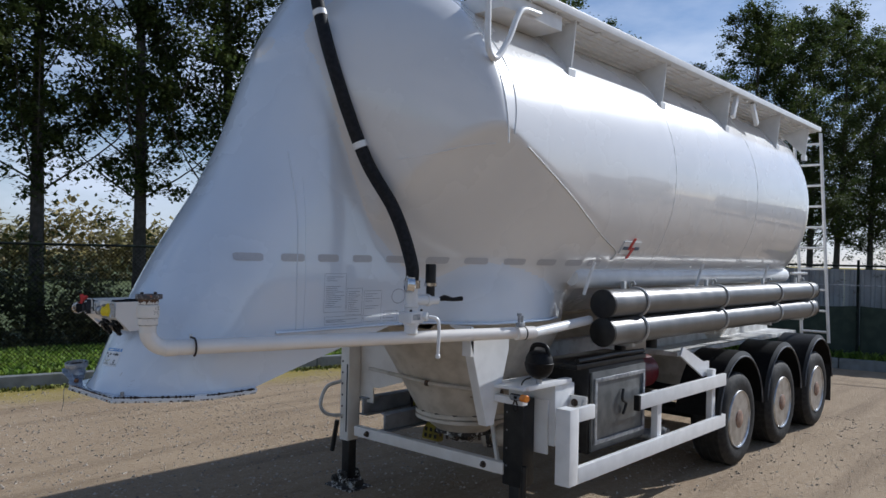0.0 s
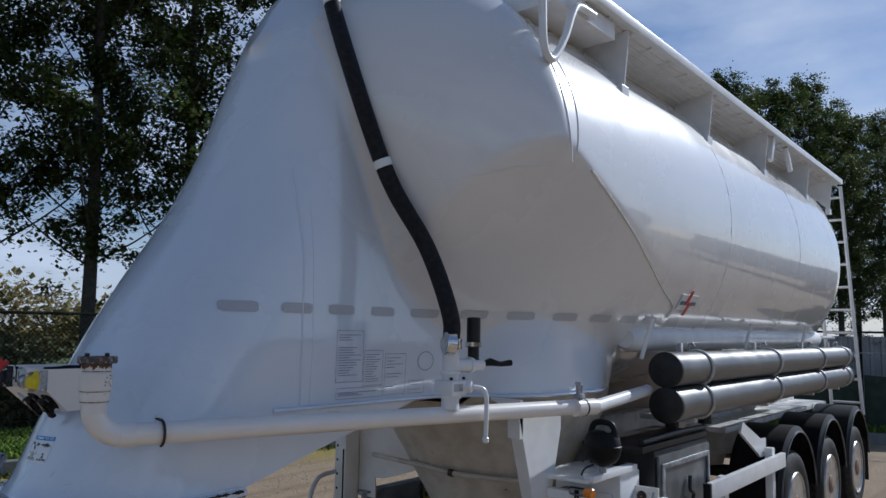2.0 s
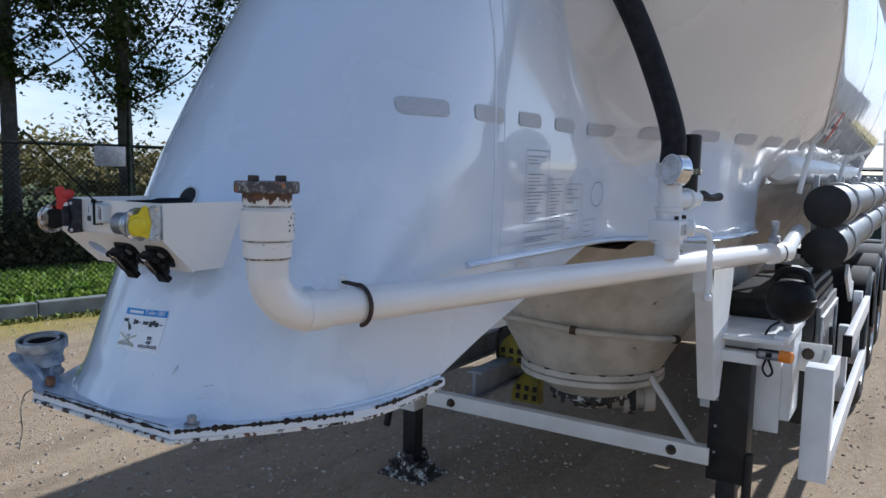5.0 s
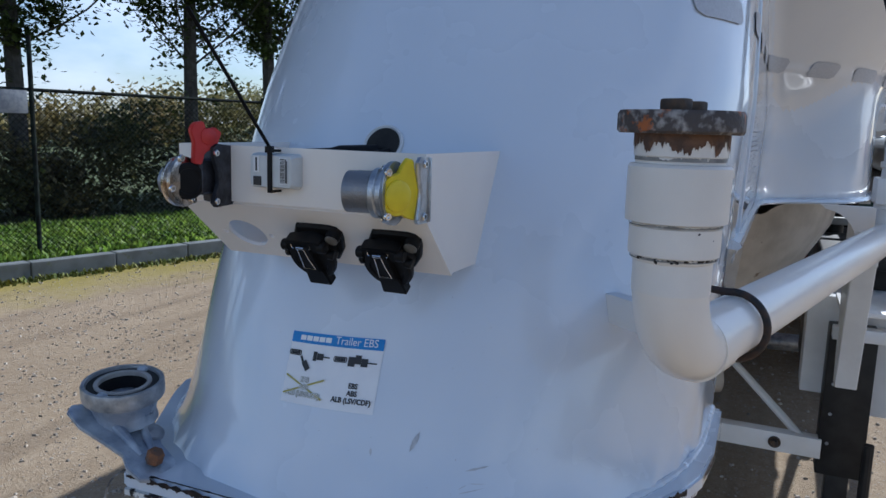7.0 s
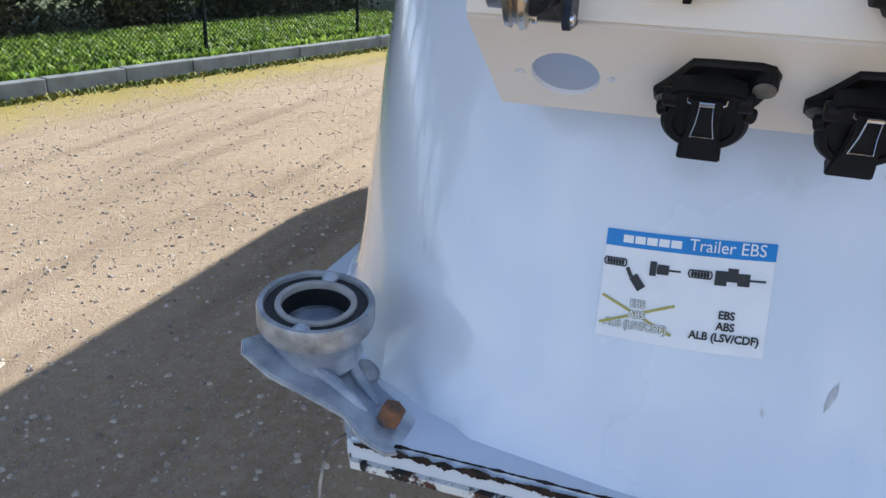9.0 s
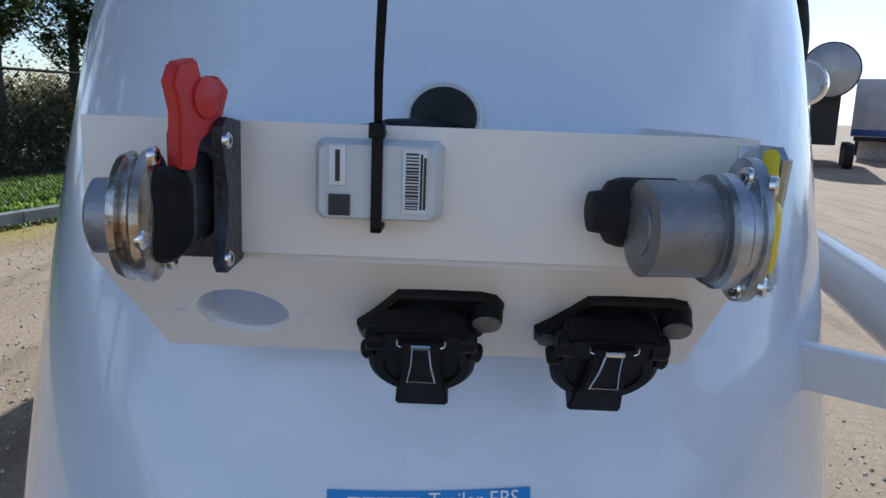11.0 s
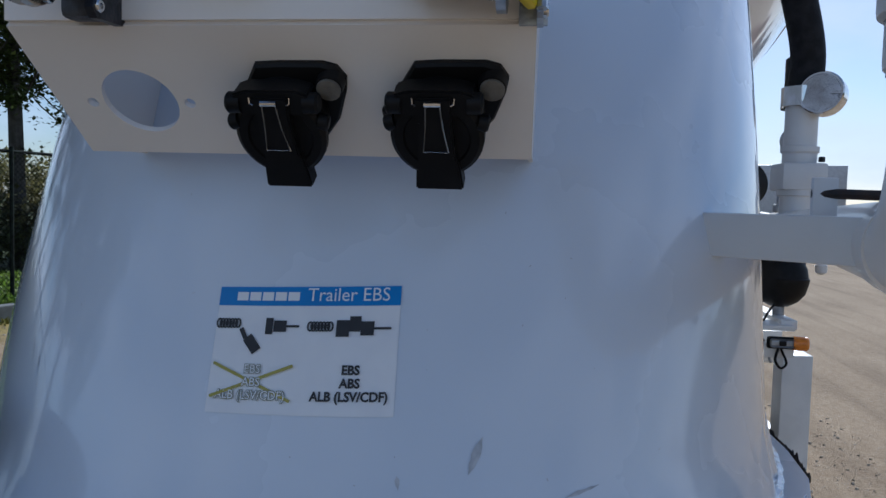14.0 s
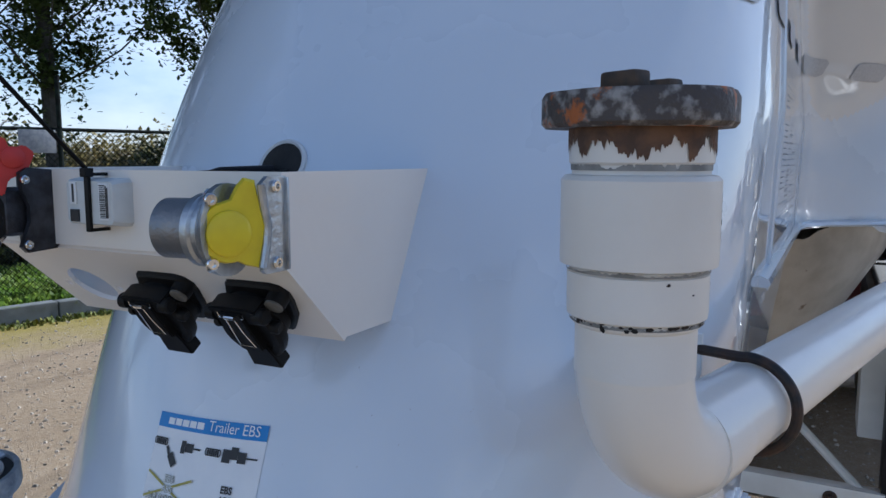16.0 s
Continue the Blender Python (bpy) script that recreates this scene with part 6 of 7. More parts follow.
# name plate on the tank, without its lettering
bm = bmesh.new()
b0 = [skin(p, 0.012) for p in ((3.70, 2.135), (3.99, 2.135), (3.99, 2.235), (3.70, 2.235))]
b1 = [skin(p, 0.004) for p in ((3.70, 2.135), (3.99, 2.135), (3.99, 2.235), (3.70, 2.235))]
rings(bm, [b1, b0])
bmesh.ops.recalc_face_normals(bm, faces=bm.faces)
name_plate = part("name_plate", bm, white_plain, trailer, "small white plate with red and grey marks", smooth=False)
for name, mat, quads in (("red_mark", red, [((3.84, 2.10), (3.88, 2.10), (3.90, 2.19), (3.86, 2.19)), ((3.80, 2.17), (3.84, 2.17), (3.865, 2.265), (3.825, 2.265))]),
                         ("grey_mark", print_ink, [((3.715, 2.17), (3.79, 2.17), (3.79, 2.195), (3.715, 2.195)), ((3.905, 2.17), (3.98, 2.17), (3.98, 2.195), (3.905, 2.195))])):
    for q in quads:
        b = bmesh.new()
        lo_, hi_ = [skin(p, 0.0135) for p in q], [skin(p, 0.0175) for p in q]
        rings(b, [lo_, hi_])
        bmesh.ops.recalc_face_normals(b, faces=b.faces)
        part(name, b, mat, name_plate, smooth=False)

# ---------------------------------------------------------------- storage tubes
strap_zinc = material("strap_zinc", (0.55, 0.55, 0.54), 0.45, 0.4, color2=(0.40, 0.39, 0.37), scale=30)
for z in (1.735, 1.513):
    bm = bmesh.new()
    turned(bm, (3.34, -1.16, z), (1, 0, 0), [(0, 0.110), (5.30, 0.110)], 40, False, False)
    tube = part("storage_tube", bm, tube_steel, trailer, "dark grey steel storage tube")
    for x in (3.34, 8.62):
        bm = bmesh.new()
        turned(bm, (x - 0.006, -1.16, z), (1, 0, 0), [(0, 0.104), (0.004, 0.113), (0.03, 0.113), (0.032, 0.1105)], 40)
        part("end_cap", bm, black_paint, tube, "black end cap")
    for x in (3.88, 5.58, 7.2, 8.4):
        bm = bmesh.new()
        sweep(bm, [(x, -1.16 + math.cos(a) * 0.1155, z + math.sin(a) * 0.1155) for a in (radians(62 + 10.7 * k) for k in range(24))], 0.012, 8)
        if z > 1.6:
            sweep(bm, spline([(x, -1.106, z + 0.10), (x, -1.11, z + 0.15), (x, -1.135, z + 0.165), (x, -1.15, z + 0.14)], 4), 0.009, 8)
        part("strap", bm, strap_zinc, tube, "light grey strap with a hooked end")
for x in (3.88, 5.58, 7.2, 8.4):
    bm = bmesh.new()
    box(bm, (x - 0.025, -1.15, 1.36), (x + 0.025, -0.75, 1.40), 0.004)
    box(bm, (x - 0.02, -1.06, 1.36), (x + 0.02, -1.03, 1.90), 0.004)
    part("tube_bracket", bm, grey_white, trailer)
# longitudinal channel below the belly
bm = bmesh.new()
turned(bm, (3.25, -0.93, 1.93), (1, 0, 0), [(0, 0.06), (0.05, 0.085), (5.0, 0.085), (5.06, 0.05)], 24)
part("side_channel", bm, white_plain, trailer)
for x in (3.35, 5.43, 7.3):
    bm = bmesh.new()
    sweep(bm, [(x, -1.075, 2.06), (x - 0.03, -1.05, 1.95), (x - 0.08, -1.03, 1.80)], 0.014, 8)
    part("stay", bm, white_plain, trailer)

# ---------------------------------------------------------------- walkway and ladder on the tank
bm = bmesh.new()
box(bm, (1.83, -1.175, 3.84), (8.95, -1.135, 3.90), 0.006)
walkway = part("walkway", bm, white_plain, trailer, "white walkway along the top of the tank")
bm = bmesh.new()
box(bm, (2.0, -0.73, 3.76), (8.9, -0.70, 3.80), 0.004)
part("inner_rail", bm, white_plain, walkway)
for k in range(8):
    y = -1.115 + 0.052 * k
    bm = bmesh.new()
    box(bm, (2.3, y - 0.0257, 3.842 - 0.011 * k), (8.92, y + 0.0257, 3.856 - 0.011 * k), 0.002)
    part("deck_slat", bm, white_plain, walkway)
for k in range(22):
    x = 2.35 + 0.31 * k
    bm = bmesh.new()
    box(bm, (x - 0.008, -1.13, 3.822), (x + 0.008, -0.73, 3.838), 0.0, m=Matrix.Translation((0, 0, 0)))
    part("cross_bar", bm, white_plain, walkway)
for x in (2.92, 4.42, 5.9, 7.45, 8.55):
    bm = bmesh.new()
    zt = 3.46
    yt = -math.sqrt(TANK_R ** 2 - (zt - TANK_Z) ** 2)
    prism(bm, [(yt - 0.01, zt), (-1.13, 3.80), (-1.13, 3.84), (-0.72, 3.80), (-0.78, 3.78)], 0, x - 0.006, x + 0.006)
    box(bm, (x - 0.05, yt - 0.02, zt - 0.04), (x + 0.05, yt + 0.03, zt + 0.03), 0.006)
    part("gusset", bm, white_plain, walkway, smooth=False)
bm = bmesh.new()
box(bm, (2.05, -1.12, 3.72), (2.75, -0.72, 3.83), 0.01)
part("front_box", bm, white_plain, walkway)
bm = bmesh.new()
sweep(bm, spline([(1.84, -1.155, 3.89), (1.835, -1.165, 3.62), (1.835, -1.17, 3.42), (1.875, -1.17, 3.35), (1.94, -1.17, 3.36), (2.05, -1.17, 3.50), (2.14, -1.165, 3.66), (2.22, -1.16, 3.735), (2.42, -1.15, 3.755)], 6), 0.021, 12)
part("grab_bow", bm, white_plain, walkway, "bent white tube bow")
for x, a in ((6.1, 25), (6.55, -35)):
    bm = bmesh.new()
    box(bm, (-0.03, -0.02, -0.26), (0.03, 0.02, 0.0), 0.005, m=Matrix.Translation((x, -1.12, 3.83)) @ Matrix.Rotation(radians(a), 4, "Y"))
    part("folding_arm", bm, white_plain, walkway)
ladder_pts = [(Vector((9.18, -1.10, 3.86)), Vector((9.22, -1.24, 1.02))), (Vector((9.18, -0.76, 3.86)), Vector((9.22, -0.90, 1.02)))]
bm = bmesh.new()
rod(bm, *ladder_pts[0], 0.022, 10)
ladder = part("ladder", bm, white_plain, trailer, "white tube ladder at the tank's rear")
bm = bmesh.new()
rod(bm, *ladder_pts[1], 0.022, 10)
part("stringer", bm, white_plain, ladder)
for k in range(10):
    bm = bmesh.new()
    rod(bm, ladder_pts[0][0].lerp(ladder_pts[0][1], (k + 0.5) / 10), ladder_pts[1][0].lerp(ladder_pts[1][1], (k + 0.5) / 10), 0.015, 8)
    part("rung", bm, white_plain, ladder)
for z in (3.80, 1.95):
    bm = bmesh.new()
    rod(bm, (8.7, -0.9, z), (9.19, -0.95, z), 0.018, 8)
    part("ladder_stay", bm, white_plain, ladder)

# ---------------------------------------------------------------- hopper outlet
bm = bmesh.new()
turned(bm, (OUT_X, 0, 0.80), (0, 0, -1), [(0, 0.36), (0.0, 0.415), (0.030, 0.415), (0.034, 0.385), (0.042, 0.415), (0.070, 0.415), (0.075, 0.35), (0.13, 0.29), (0.17, 0.235), (0.20, 0.225)], 48)
outlet = part("hopper_outlet", bm, hopper_white, trailer, "dirty white hopper outlet flange")
for k in range(16):
    a = 2 * math.pi * (k + 0.3) / 16
    hex_bolt("bolt", (OUT_X + math.cos(a) * 0.392, math.sin(a) * 0.392, 0.798), (0, 0, 1), 0.016, 0.036, dark_bolt, outlet, True)
grimy = material("grimy_steel", (0.025, 0.022, 0.02), 0.65, color2=(0.07, 0.05, 0.035), scale=18, bump=0.5, bump_scale=90, spots=(0.60, 0.58, 0.53), spot_scale=18, spot_at=0.52)
bm = bmesh.new()
turned(bm, (OUT_X, 0, 0.62), (0, 0, -1), [(-0.02, 0.12), (-0.02, 0.235), (0.02, 0.24), (0.022, 0.19), (0.06, 0.15), (0.10, 0.10)], 32)
outlet_ring = part("outlet_ring", bm, grimy, outlet, "greasy outlet ring with flaked paint")
for k in range(14):
    a = 2 * math.pi * k / 14
    hex_bolt("bolt", (OUT_X + math.cos(a) * 0.215, math.sin(a) * 0.215, 0.602), (0, 0, -1), 0.013, 0.04, dark_bolt, outlet_ring, False)
bm = bmesh.new()
turned(bm, (OUT_X + 0.02, -0.06, 0.575), (0.45, -0.9, 0.05), [(0, 0.07), (0.12, 0.07), (0.121, 0.10), (0.15, 0.10), (0.151, 0.072), (0.24, 0.072), (0.241, 0.09), (0.30, 0.09), (0.302, 0.06)], 24)
part("outlet_pipe", bm, hopper_white, outlet, "short dirty outlet pipe")
bm = bmesh.new()
turned(bm, (OUT_X + 0.085, -0.19, 0.585), (0.45, -0.9, 0.05), [(0, 0.085), (0.006, 0.108), (0.04, 0.108), (0.046, 0.085)], 20)
part("pipe_clamp", bm, grimy, outlet)
bm = bmesh.new()
tube_pts = spline([(2.57, 0.64, 1.10), (2.50, 0.25, 1.10), (2.478, -0.12, 1.083), (2.56, -0.31, 1.068), (2.70, -0.45, 1.045), (2.88, -0.535, 1.02)], 6)
sweep(bm, tube_pts, 0.016, 10)
cross_tube = part("cross_tube", bm, hopper_white, trailer, "thin white tube round the hopper")
for q in (12, 30):
    bm = bmesh.new()
    d = (tube_pts[min(q + 1, 30)] - tube_pts[q - 1]).normalized()
    turned(bm, tube_pts[q] - d * 0.015, d, [(0, 0.017), (0.001, 0.023), (0.03, 0.023), (0.031, 0.017)], 14)
    part("tube_clip", bm, dark_bolt, cross_tube)

# unseen rear cones and a pan over the axles, added to keep sun out
for hx_ in (5.15, 7.15):
    bm = bmesh.new()
    turned(bm, (hx_, 0, 1.95), (0, 0, -1), [(0, 0.90), (0.35, 0.80), (1.15, 0.34), (1.25, 0.33), (1.26, 0.25), (1.38, 0.22)], 40)
    part("light_block_cone", bm, hopper_white, trailer, "unseen dusty white rear outlet cone, added to block sunlight")
bm = bmesh.new()
box(bm, (5.35, -0.86, 1.12), (9.1, 0.86, 1.17), 0.01)
part("light_block_pan", bm, grey_white, trailer)

# ---------------------------------------------------------------- landing gear
for ly, near in ((-0.875, True), (0.985, False)):
    wide = 0.09 if near else 0.055
    bm = bmesh.new()
    box(bm, (2.59, ly - wide, 0.42), (2.73, ly + wide, 1.06 if near else 1.32), 0.008)
    leg = part("landing_leg", bm, black_paint if near else white_worn, trailer, "black telescopic landing leg" if near else "chipped white telescopic landing leg")
    bm = bmesh.new()
    box(bm, (2.615, ly - 0.045, 0.08), (2.705, ly + 0.045, 0.44), 0.006)
    part("inner_tube", bm, black_paint, leg)
    if not near:
        bm = bmesh.new()
        prism(bm, [(1.04, 1.45), (0.05, 1.45), (0.20, 1.09), (0.43, 0.985), (0.69, 0.905), (0.77, 0.90), (0.77, 0.76), (0.93, 0.76), (1.04, 0.86)], 0, 2.735, 2.747)
        part("leg_gusset", bm, white_worn, leg, "white plate from the leg to the hopper", smooth=False)
        # no real openings: black discs give the holes their darkness
        for k in range(6):
            bm = bmesh.new()
            turned(bm, (2.592, ly + 0.028, 0.62 + 0.10 * k), (-1, 0, 0), [(0, 0.010), (0.003, 0.010)], 12)
            part("pin_hole", bm, black_paint, leg)
        bm = bmesh.new()
        sweep(bm, [(2.588, ly - 0.035, z) for z in (0.50, 0.80, 1.10)], 0.006, 6)
        part("cable", bm, black_plastic, leg)
    else:
        for k in range(4):
            bm = bmesh.new()
            turned(bm, (2.592, ly + 0.055, 0.56 + 0.13 * k), (-1, 0, 0), [(0, 0.008), (0.004, 0.007)], 10)
            part("rivet", bm, galvanised, leg)
    bm = bmesh.new()
    box(bm, (2.53, ly - 0.17, 0.0), (2.79, ly + 0.17, 0.016), 0.004)
    part("foot_plate", bm, grimy, leg, "worn steel foot plate")
    bm = bmesh.new()
    for sx in (-0.075, 0.075):
        prism(bm, [(ly - 0.10, 0.015), (ly + 0.10, 0.015), (ly + 0.05, 0.15), (ly - 0.05, 0.15)], 0, 2.66 + sx - 0.007, 2.66 + sx + 0.007)
    rod(bm, (2.55, ly, 0.11), (2.77, ly, 0.11), 0.028, 12)
    box(bm, (2.59, ly - 0.13, 0.016), (2.73, ly - 0.06, 0.075), 0.01)
    box(bm, (2.60, ly + 0.05, 0.016), (2.72, ly + 0.14, 0.06), 0.012)
    for dy in (-0.06, 0.075):
        turned(bm, (2.575, ly + dy, 0.075), (-1, 0, 0), [(0, 0.035), (0.02, 0.035), (0.022, 0.018), (0.04, 0.016)], 12)
    part("foot_hinge", bm, grimy, leg, "greasy foot hinge with flaked white paint")
    bm = bmesh.new()
    side = ly - 0.10 if near else ly + 0.10
    rod(bm, (2.60, side, 0.58), (2.59, side + (0 if near else 0.05), 0.30), 0.022, 10)
    part("crank_grip", bm, black_paint, leg)
bm = bmesh.new()
box(bm, (2.575, -0.80, 0.49), (2.592, 0.83, 0.575), 0.004)
box(bm, (2.592, -0.80, 0.565), (2.64, 0.83, 0.575), 0.002)
part("cross_beam", bm, white_worn, trailer, "chipped white cross beam between the legs")
beam_grey = material("beam_grey", (0.26, 0.27, 0.29), 0.5, color2=(0.16, 0.165, 0.18), scale=6, spots=(0.1, 0.08, 0.06), spot_scale=12, spot_at=0.63)
for y, x, z in ((0.86, 4.6, 0.66), (0.58, 3.9, 0.56)):
    bm = bmesh.new()
    box(bm, (2.70, y - 0.012, z), (x, y + 0.012, z + 0.13), 0.003)
    box(bm, (2.70, y - 0.05, z - 0.014), (x, y + 0.05, z), 0.003)
    box(bm, (2.70, y - 0.05, z + 0.13), (x, y + 0.05, z + 0.144), 0.003)
    part("side_beam", bm, beam_grey, trailer, "grey flanged beam behind the hopper")
for y in (-0.62, 0.66):
    hex_bolt("bolt", (2.575, y, 0.532), (-1, 0, 0), 0.016, 0.03, dark_bolt, trailer)
bm = bmesh.new()
rod(bm, (2.62, -0.72, 0.56), (3.0, -0.35, 0.80), 0.018, 8)
part("brace", bm, white_worn, trailer)
bm = bmesh.new()
sweep(bm, spline([(2.55, 0.98, 0.95), (2.45, 1.06, 0.90), (2.40, 1.08, 0.75), (2.46, 1.06, 0.66), (2.58, 1.0, 0.64)], 5), 0.016, 8)
part("crank_handle", bm, grey_white, trailer)
old_yellow = material("old_yellow", (0.36, 0.30, 0.03), 0.6, color2=(0.22, 0.18, 0.03), scale=14, bump=0.2)
# yellow wheel chocks hung behind the hopper
for at, turn in (((3.12, 0.56, 0.66), 0), ((3.16, 0.47, 0.42), 8)):
    chock = thing("wheel_chock", "yellow plastic wheel chock hung behind the hopper", "chock", "wheel chocks", at=at)
    chock.rotation_euler = (0, radians(turn), 0)
    bm = bmesh.new()
    prism(bm, [(-0.10, 0.0), (0.10, 0.0), (0.095, 0.09), (0.05, 0.16), (-0.01, 0.21), (-0.08, 0.22)], 0, 0.0, 0.08)
    bmesh.ops.bevel(bm, geom=bm.edges[:], offset=0.008, segments=2, affect="EDGES")
    part("body", bm, old_yellow, chock)
    # recess shade painted as small black pads on the face
    for k in range(3):
        for q in range(2):
            bm = bmesh.new()
            box(bm, (-0.003, -0.08 + 0.058 * k, 0.02 + 0.055 * q), (0.001, -0.05 + 0.058 * k, 0.055 + 0.055 * q), 0.002)
            part("recess", bm, black_paint, chock)
bm = bmesh.new()
sweep(bm, spline([(3.10, 0.62, 0.62), (3.09, 0.64, 0.80), (3.09, 0.60, 0.91), (3.10, 0.53, 0.90)], 5), 0.012, 8)
part("chock_strap", bm, rubber, trailer, "black strap holding the chocks")

# ---------------------------------------------------------------- side frame: gusset, marker lamp, box, cabinet, guard rails
bm = bmesh.new()
prism(bm, [(2.08, 1.52), (2.52, 1.52), (2.52, 1.42), (2.36, 0.90), (2.28, 0.90)], 1, -0.875, -0.80)
bmesh.ops.bevel(bm, geom=bm.edges[:], offset=0.003, segments=1, affect="EDGES")
post = part("gusset_post", bm, white_plain, trailer, "white tapered support beside the hopper", smooth=False)
bm = bmesh.new()
arch = [(-0.80, 1.40), (-0.875, 1.40), (-0.875, 1.602), (-0.68, 1.602)] + [(-0.68 - 0.12 * math.sin(radians(a)), 1.47 + 0.12 * math.cos(radians(a))) for a in range(8, 91, 12)]
prism(bm, arch, 0, 2.09, 2.12)
part("arch_plate", bm, white_plain, post, smooth=False)
bm = bmesh.new()
box(bm, (2.36, -1.12, 1.165), (2.72, -0.80, 1.185), 0.003)
box(bm, (2.36, -1.12, 1.065), (2.42, -0.78, 1.115), 0.005)
box(bm, (2.40, -1.14, 1.165), (2.95, -1.08, 1.20), 0.004)
part("lamp_bracket", bm, white_plain, trailer)
bm = bmesh.new()
box(bm, (2.345, -1.125, 1.10), (2.365, -1.02, 1.145), 0.012, 4)
marker = part("marker_lamp", bm, black_plastic, trailer, "oval marker lamp in a grey frame")
bm = bmesh.new()
box(bm, (2.340, -1.118, 1.107), (2.346, -1.028, 1.138), 0.012, 4)
part("frame", bm, galvanised, marker)
bm = bmesh.new()
box(bm, (2.336, -1.085, 1.113), (2.341, -1.060, 1.132), 0.002)
part("lens", bm, black_plastic, marker)
bm = bmesh.new()
turned(bm, (2.36, -1.115, 1.122), (-0.2, -1, 0), [(0, 0.026), (0.045, 0.026), (0.052, 0.020)], 16)
part("side_reflector", bm, amber_mat, trailer, "amber side lamp")
bm = bmesh.new()
sweep(bm, spline([(2.35, -1.07, 1.10), (2.345, -1.09, 1.05), (2.345, -1.07, 1.03), (2.345, -1.05, 1.06), (2.35, -1.06, 1.10)], 5), 0.005, 6)
part("cable_loop", bm, black_plastic, trailer)
bm = bmesh.new()
box(bm, (2.76, -1.12, 0.72), (3.02, -0.70, 1.16), 0.01)
part("white_locker", bm, white_plain, trailer, "small white locker")
bm = bmesh.new()
box(bm, (2.735, -1.075, 0.66), (2.755, -0.955, 1.05), 0.006)
part("bracket_plate", bm, white_plain, trailer)
# black cover
cover = thing("extinguisher_cover", "black rounded plastic cover strapped above the frame", "cover", at=(2.555, -1.115, 1.245))
bm = bmesh.new()
rings(bm, [[(math.cos(a) * r * 0.85, math.sin(a) * r, z) for a in (6.283 * i / 24 for i in range(24))] for z, r in ((-0.01, 0.035), (0.01, 0.07), (0.04, 0.095), (0.08, 0.106), (0.10, 0.109), (0.104, 0.104), (0.14, 0.098), (0.17, 0.080), (0.185, 0.04))])
part("shell", bm, black_plastic, cover)
bm = bmesh.new()
sweep(bm, spline([(0.0, -0.078, 0.13), (0.0, -0.070, 0.19), (0.0, -0.045, 0.222), (0.0, 0.02, 0.226), (0.0, 0.056, 0.205), (0.0, 0.078, 0.13)], 6), 0.017, 10)
part("grip", bm, black_plastic, cover)
bm = bmesh.new()
rod(bm, (0, 0, -0.06), (0, 0, 0.0), 0.022, 12)
part("stand", bm, galvanised, cover)
bm = bmesh.new()
sweep(bm, spline([(-0.05, 0.03, 0.0), (-0.09, 0.06, -0.02), (-0.09, 0.08, -0.06), (-0.05, 0.07, -0.075)], 5), 0.005, 6)
part("strap", bm, rubber, cover)
# black cabinet with a grey door
bm = bmesh.new()
box(bm, (3.15, -1.16, 0.60), (4.05, -0.72, 1.25), 0.012)
cabinet = part("tool_cabinet", bm, black_paint, trailer, "black tool cabinet with a grey door")
bm = bmesh.new()
box(bm, (3.17, -1.182, 0.62), (4.03, -1.163, 1.22), 0.004)
door = part("door", bm, material("cabinet_grey", (0.14, 0.145, 0.145), 0.4, 0.2, color2=(0.09, 0.095, 0.095), scale=9), cabinet)
for lo, hi in (((3.20, -1.196, 1.14), (4.0, -1.183, 1.17)), ((3.20, -1.196, 0.67), (4.0, -1.183, 0.70)), ((3.20, -1.196, 0.70), (3.23, -1.183, 1.14)), ((3.97, -1.196, 0.70), (4.0, -1.183, 1.14))):
    bm = bmesh.new()
    box(bm, lo, hi, 0.003)
    part("door_rib", bm, galvanised, door)
bm = bmesh.new()
sweep(bm, spline([(3.62, -1.20, 1.05), (3.60, -1.205, 0.97), (3.66, -1.205, 0.93), (3.62, -1.20, 0.85)], 5), 0.012, 8)
part("handle", bm, black_paint, door)
bm = bmesh.new()
box(bm, (3.0, -1.15, 1.25), (4.1, -0.75, 1.29), 0.006)
sweep(bm, [(3.05, -1.12, 1.31), (3.6, -1.12, 1.32), (4.1, -1.12, 1.31)], 0.02, 8)
part("cable_tray", bm, black_paint, trailer)
# guard rails
bm = bmesh.new()
box(bm, (2.68, -1.30, 0.48), (2.80, -1.18, 1.02), 0.006)
box(bm, (2.80, -1.30, 0.48), (5.50, -1.26, 0.60), 0.006)
guard = part("side_guard", bm, white_plain, trailer, "white side guard rail")
bm = bmesh.new()
box(bm, (3.70, -1.30, 0.88), (5.50, -1.26, 0.995), 0.006)
part("upper_rail", bm, white_plain, guard)
bm = bmesh.new()
box(bm, (2.80, -1.30, 0.92), (3.02, -1.26, 1.02), 0.005)
part("stub_rail", bm, white_plain, guard)
for x in (4.15, 5.3):
    bm = bmesh.new()
    box(bm, (x - 0.04, -1.258, 0.50), (x + 0.04, -1.20, 1.05 if x > 5 else 0.98), 0.005)
    part("upright", bm, white_plain, guard)
bm = bmesh.new()
prism(bm, [(4.75, 1.30), (5.22, 1.12), (5.34, 1.12), (5.34, 0.98), (5.20, 0.98), (4.70, 1.22)], 1, -1.19, -1.17)
part("mudguard_stay", bm, white_plain, trailer, smooth=False)
bm = bmesh.new()
box(bm, (2.96, -1.262, 0.93), (2.972, -1.09, 1.075), 0.004)
lock_plate = part("lock_plate", bm, white_worn, guard, "white plate with a dark bolt")
hex_bolt("bolt", (2.96, -1.16, 1.02), (-1, 0, 0), 0.018, 0.03, dark_bolt, lock_plate)
bm = bmesh.new()
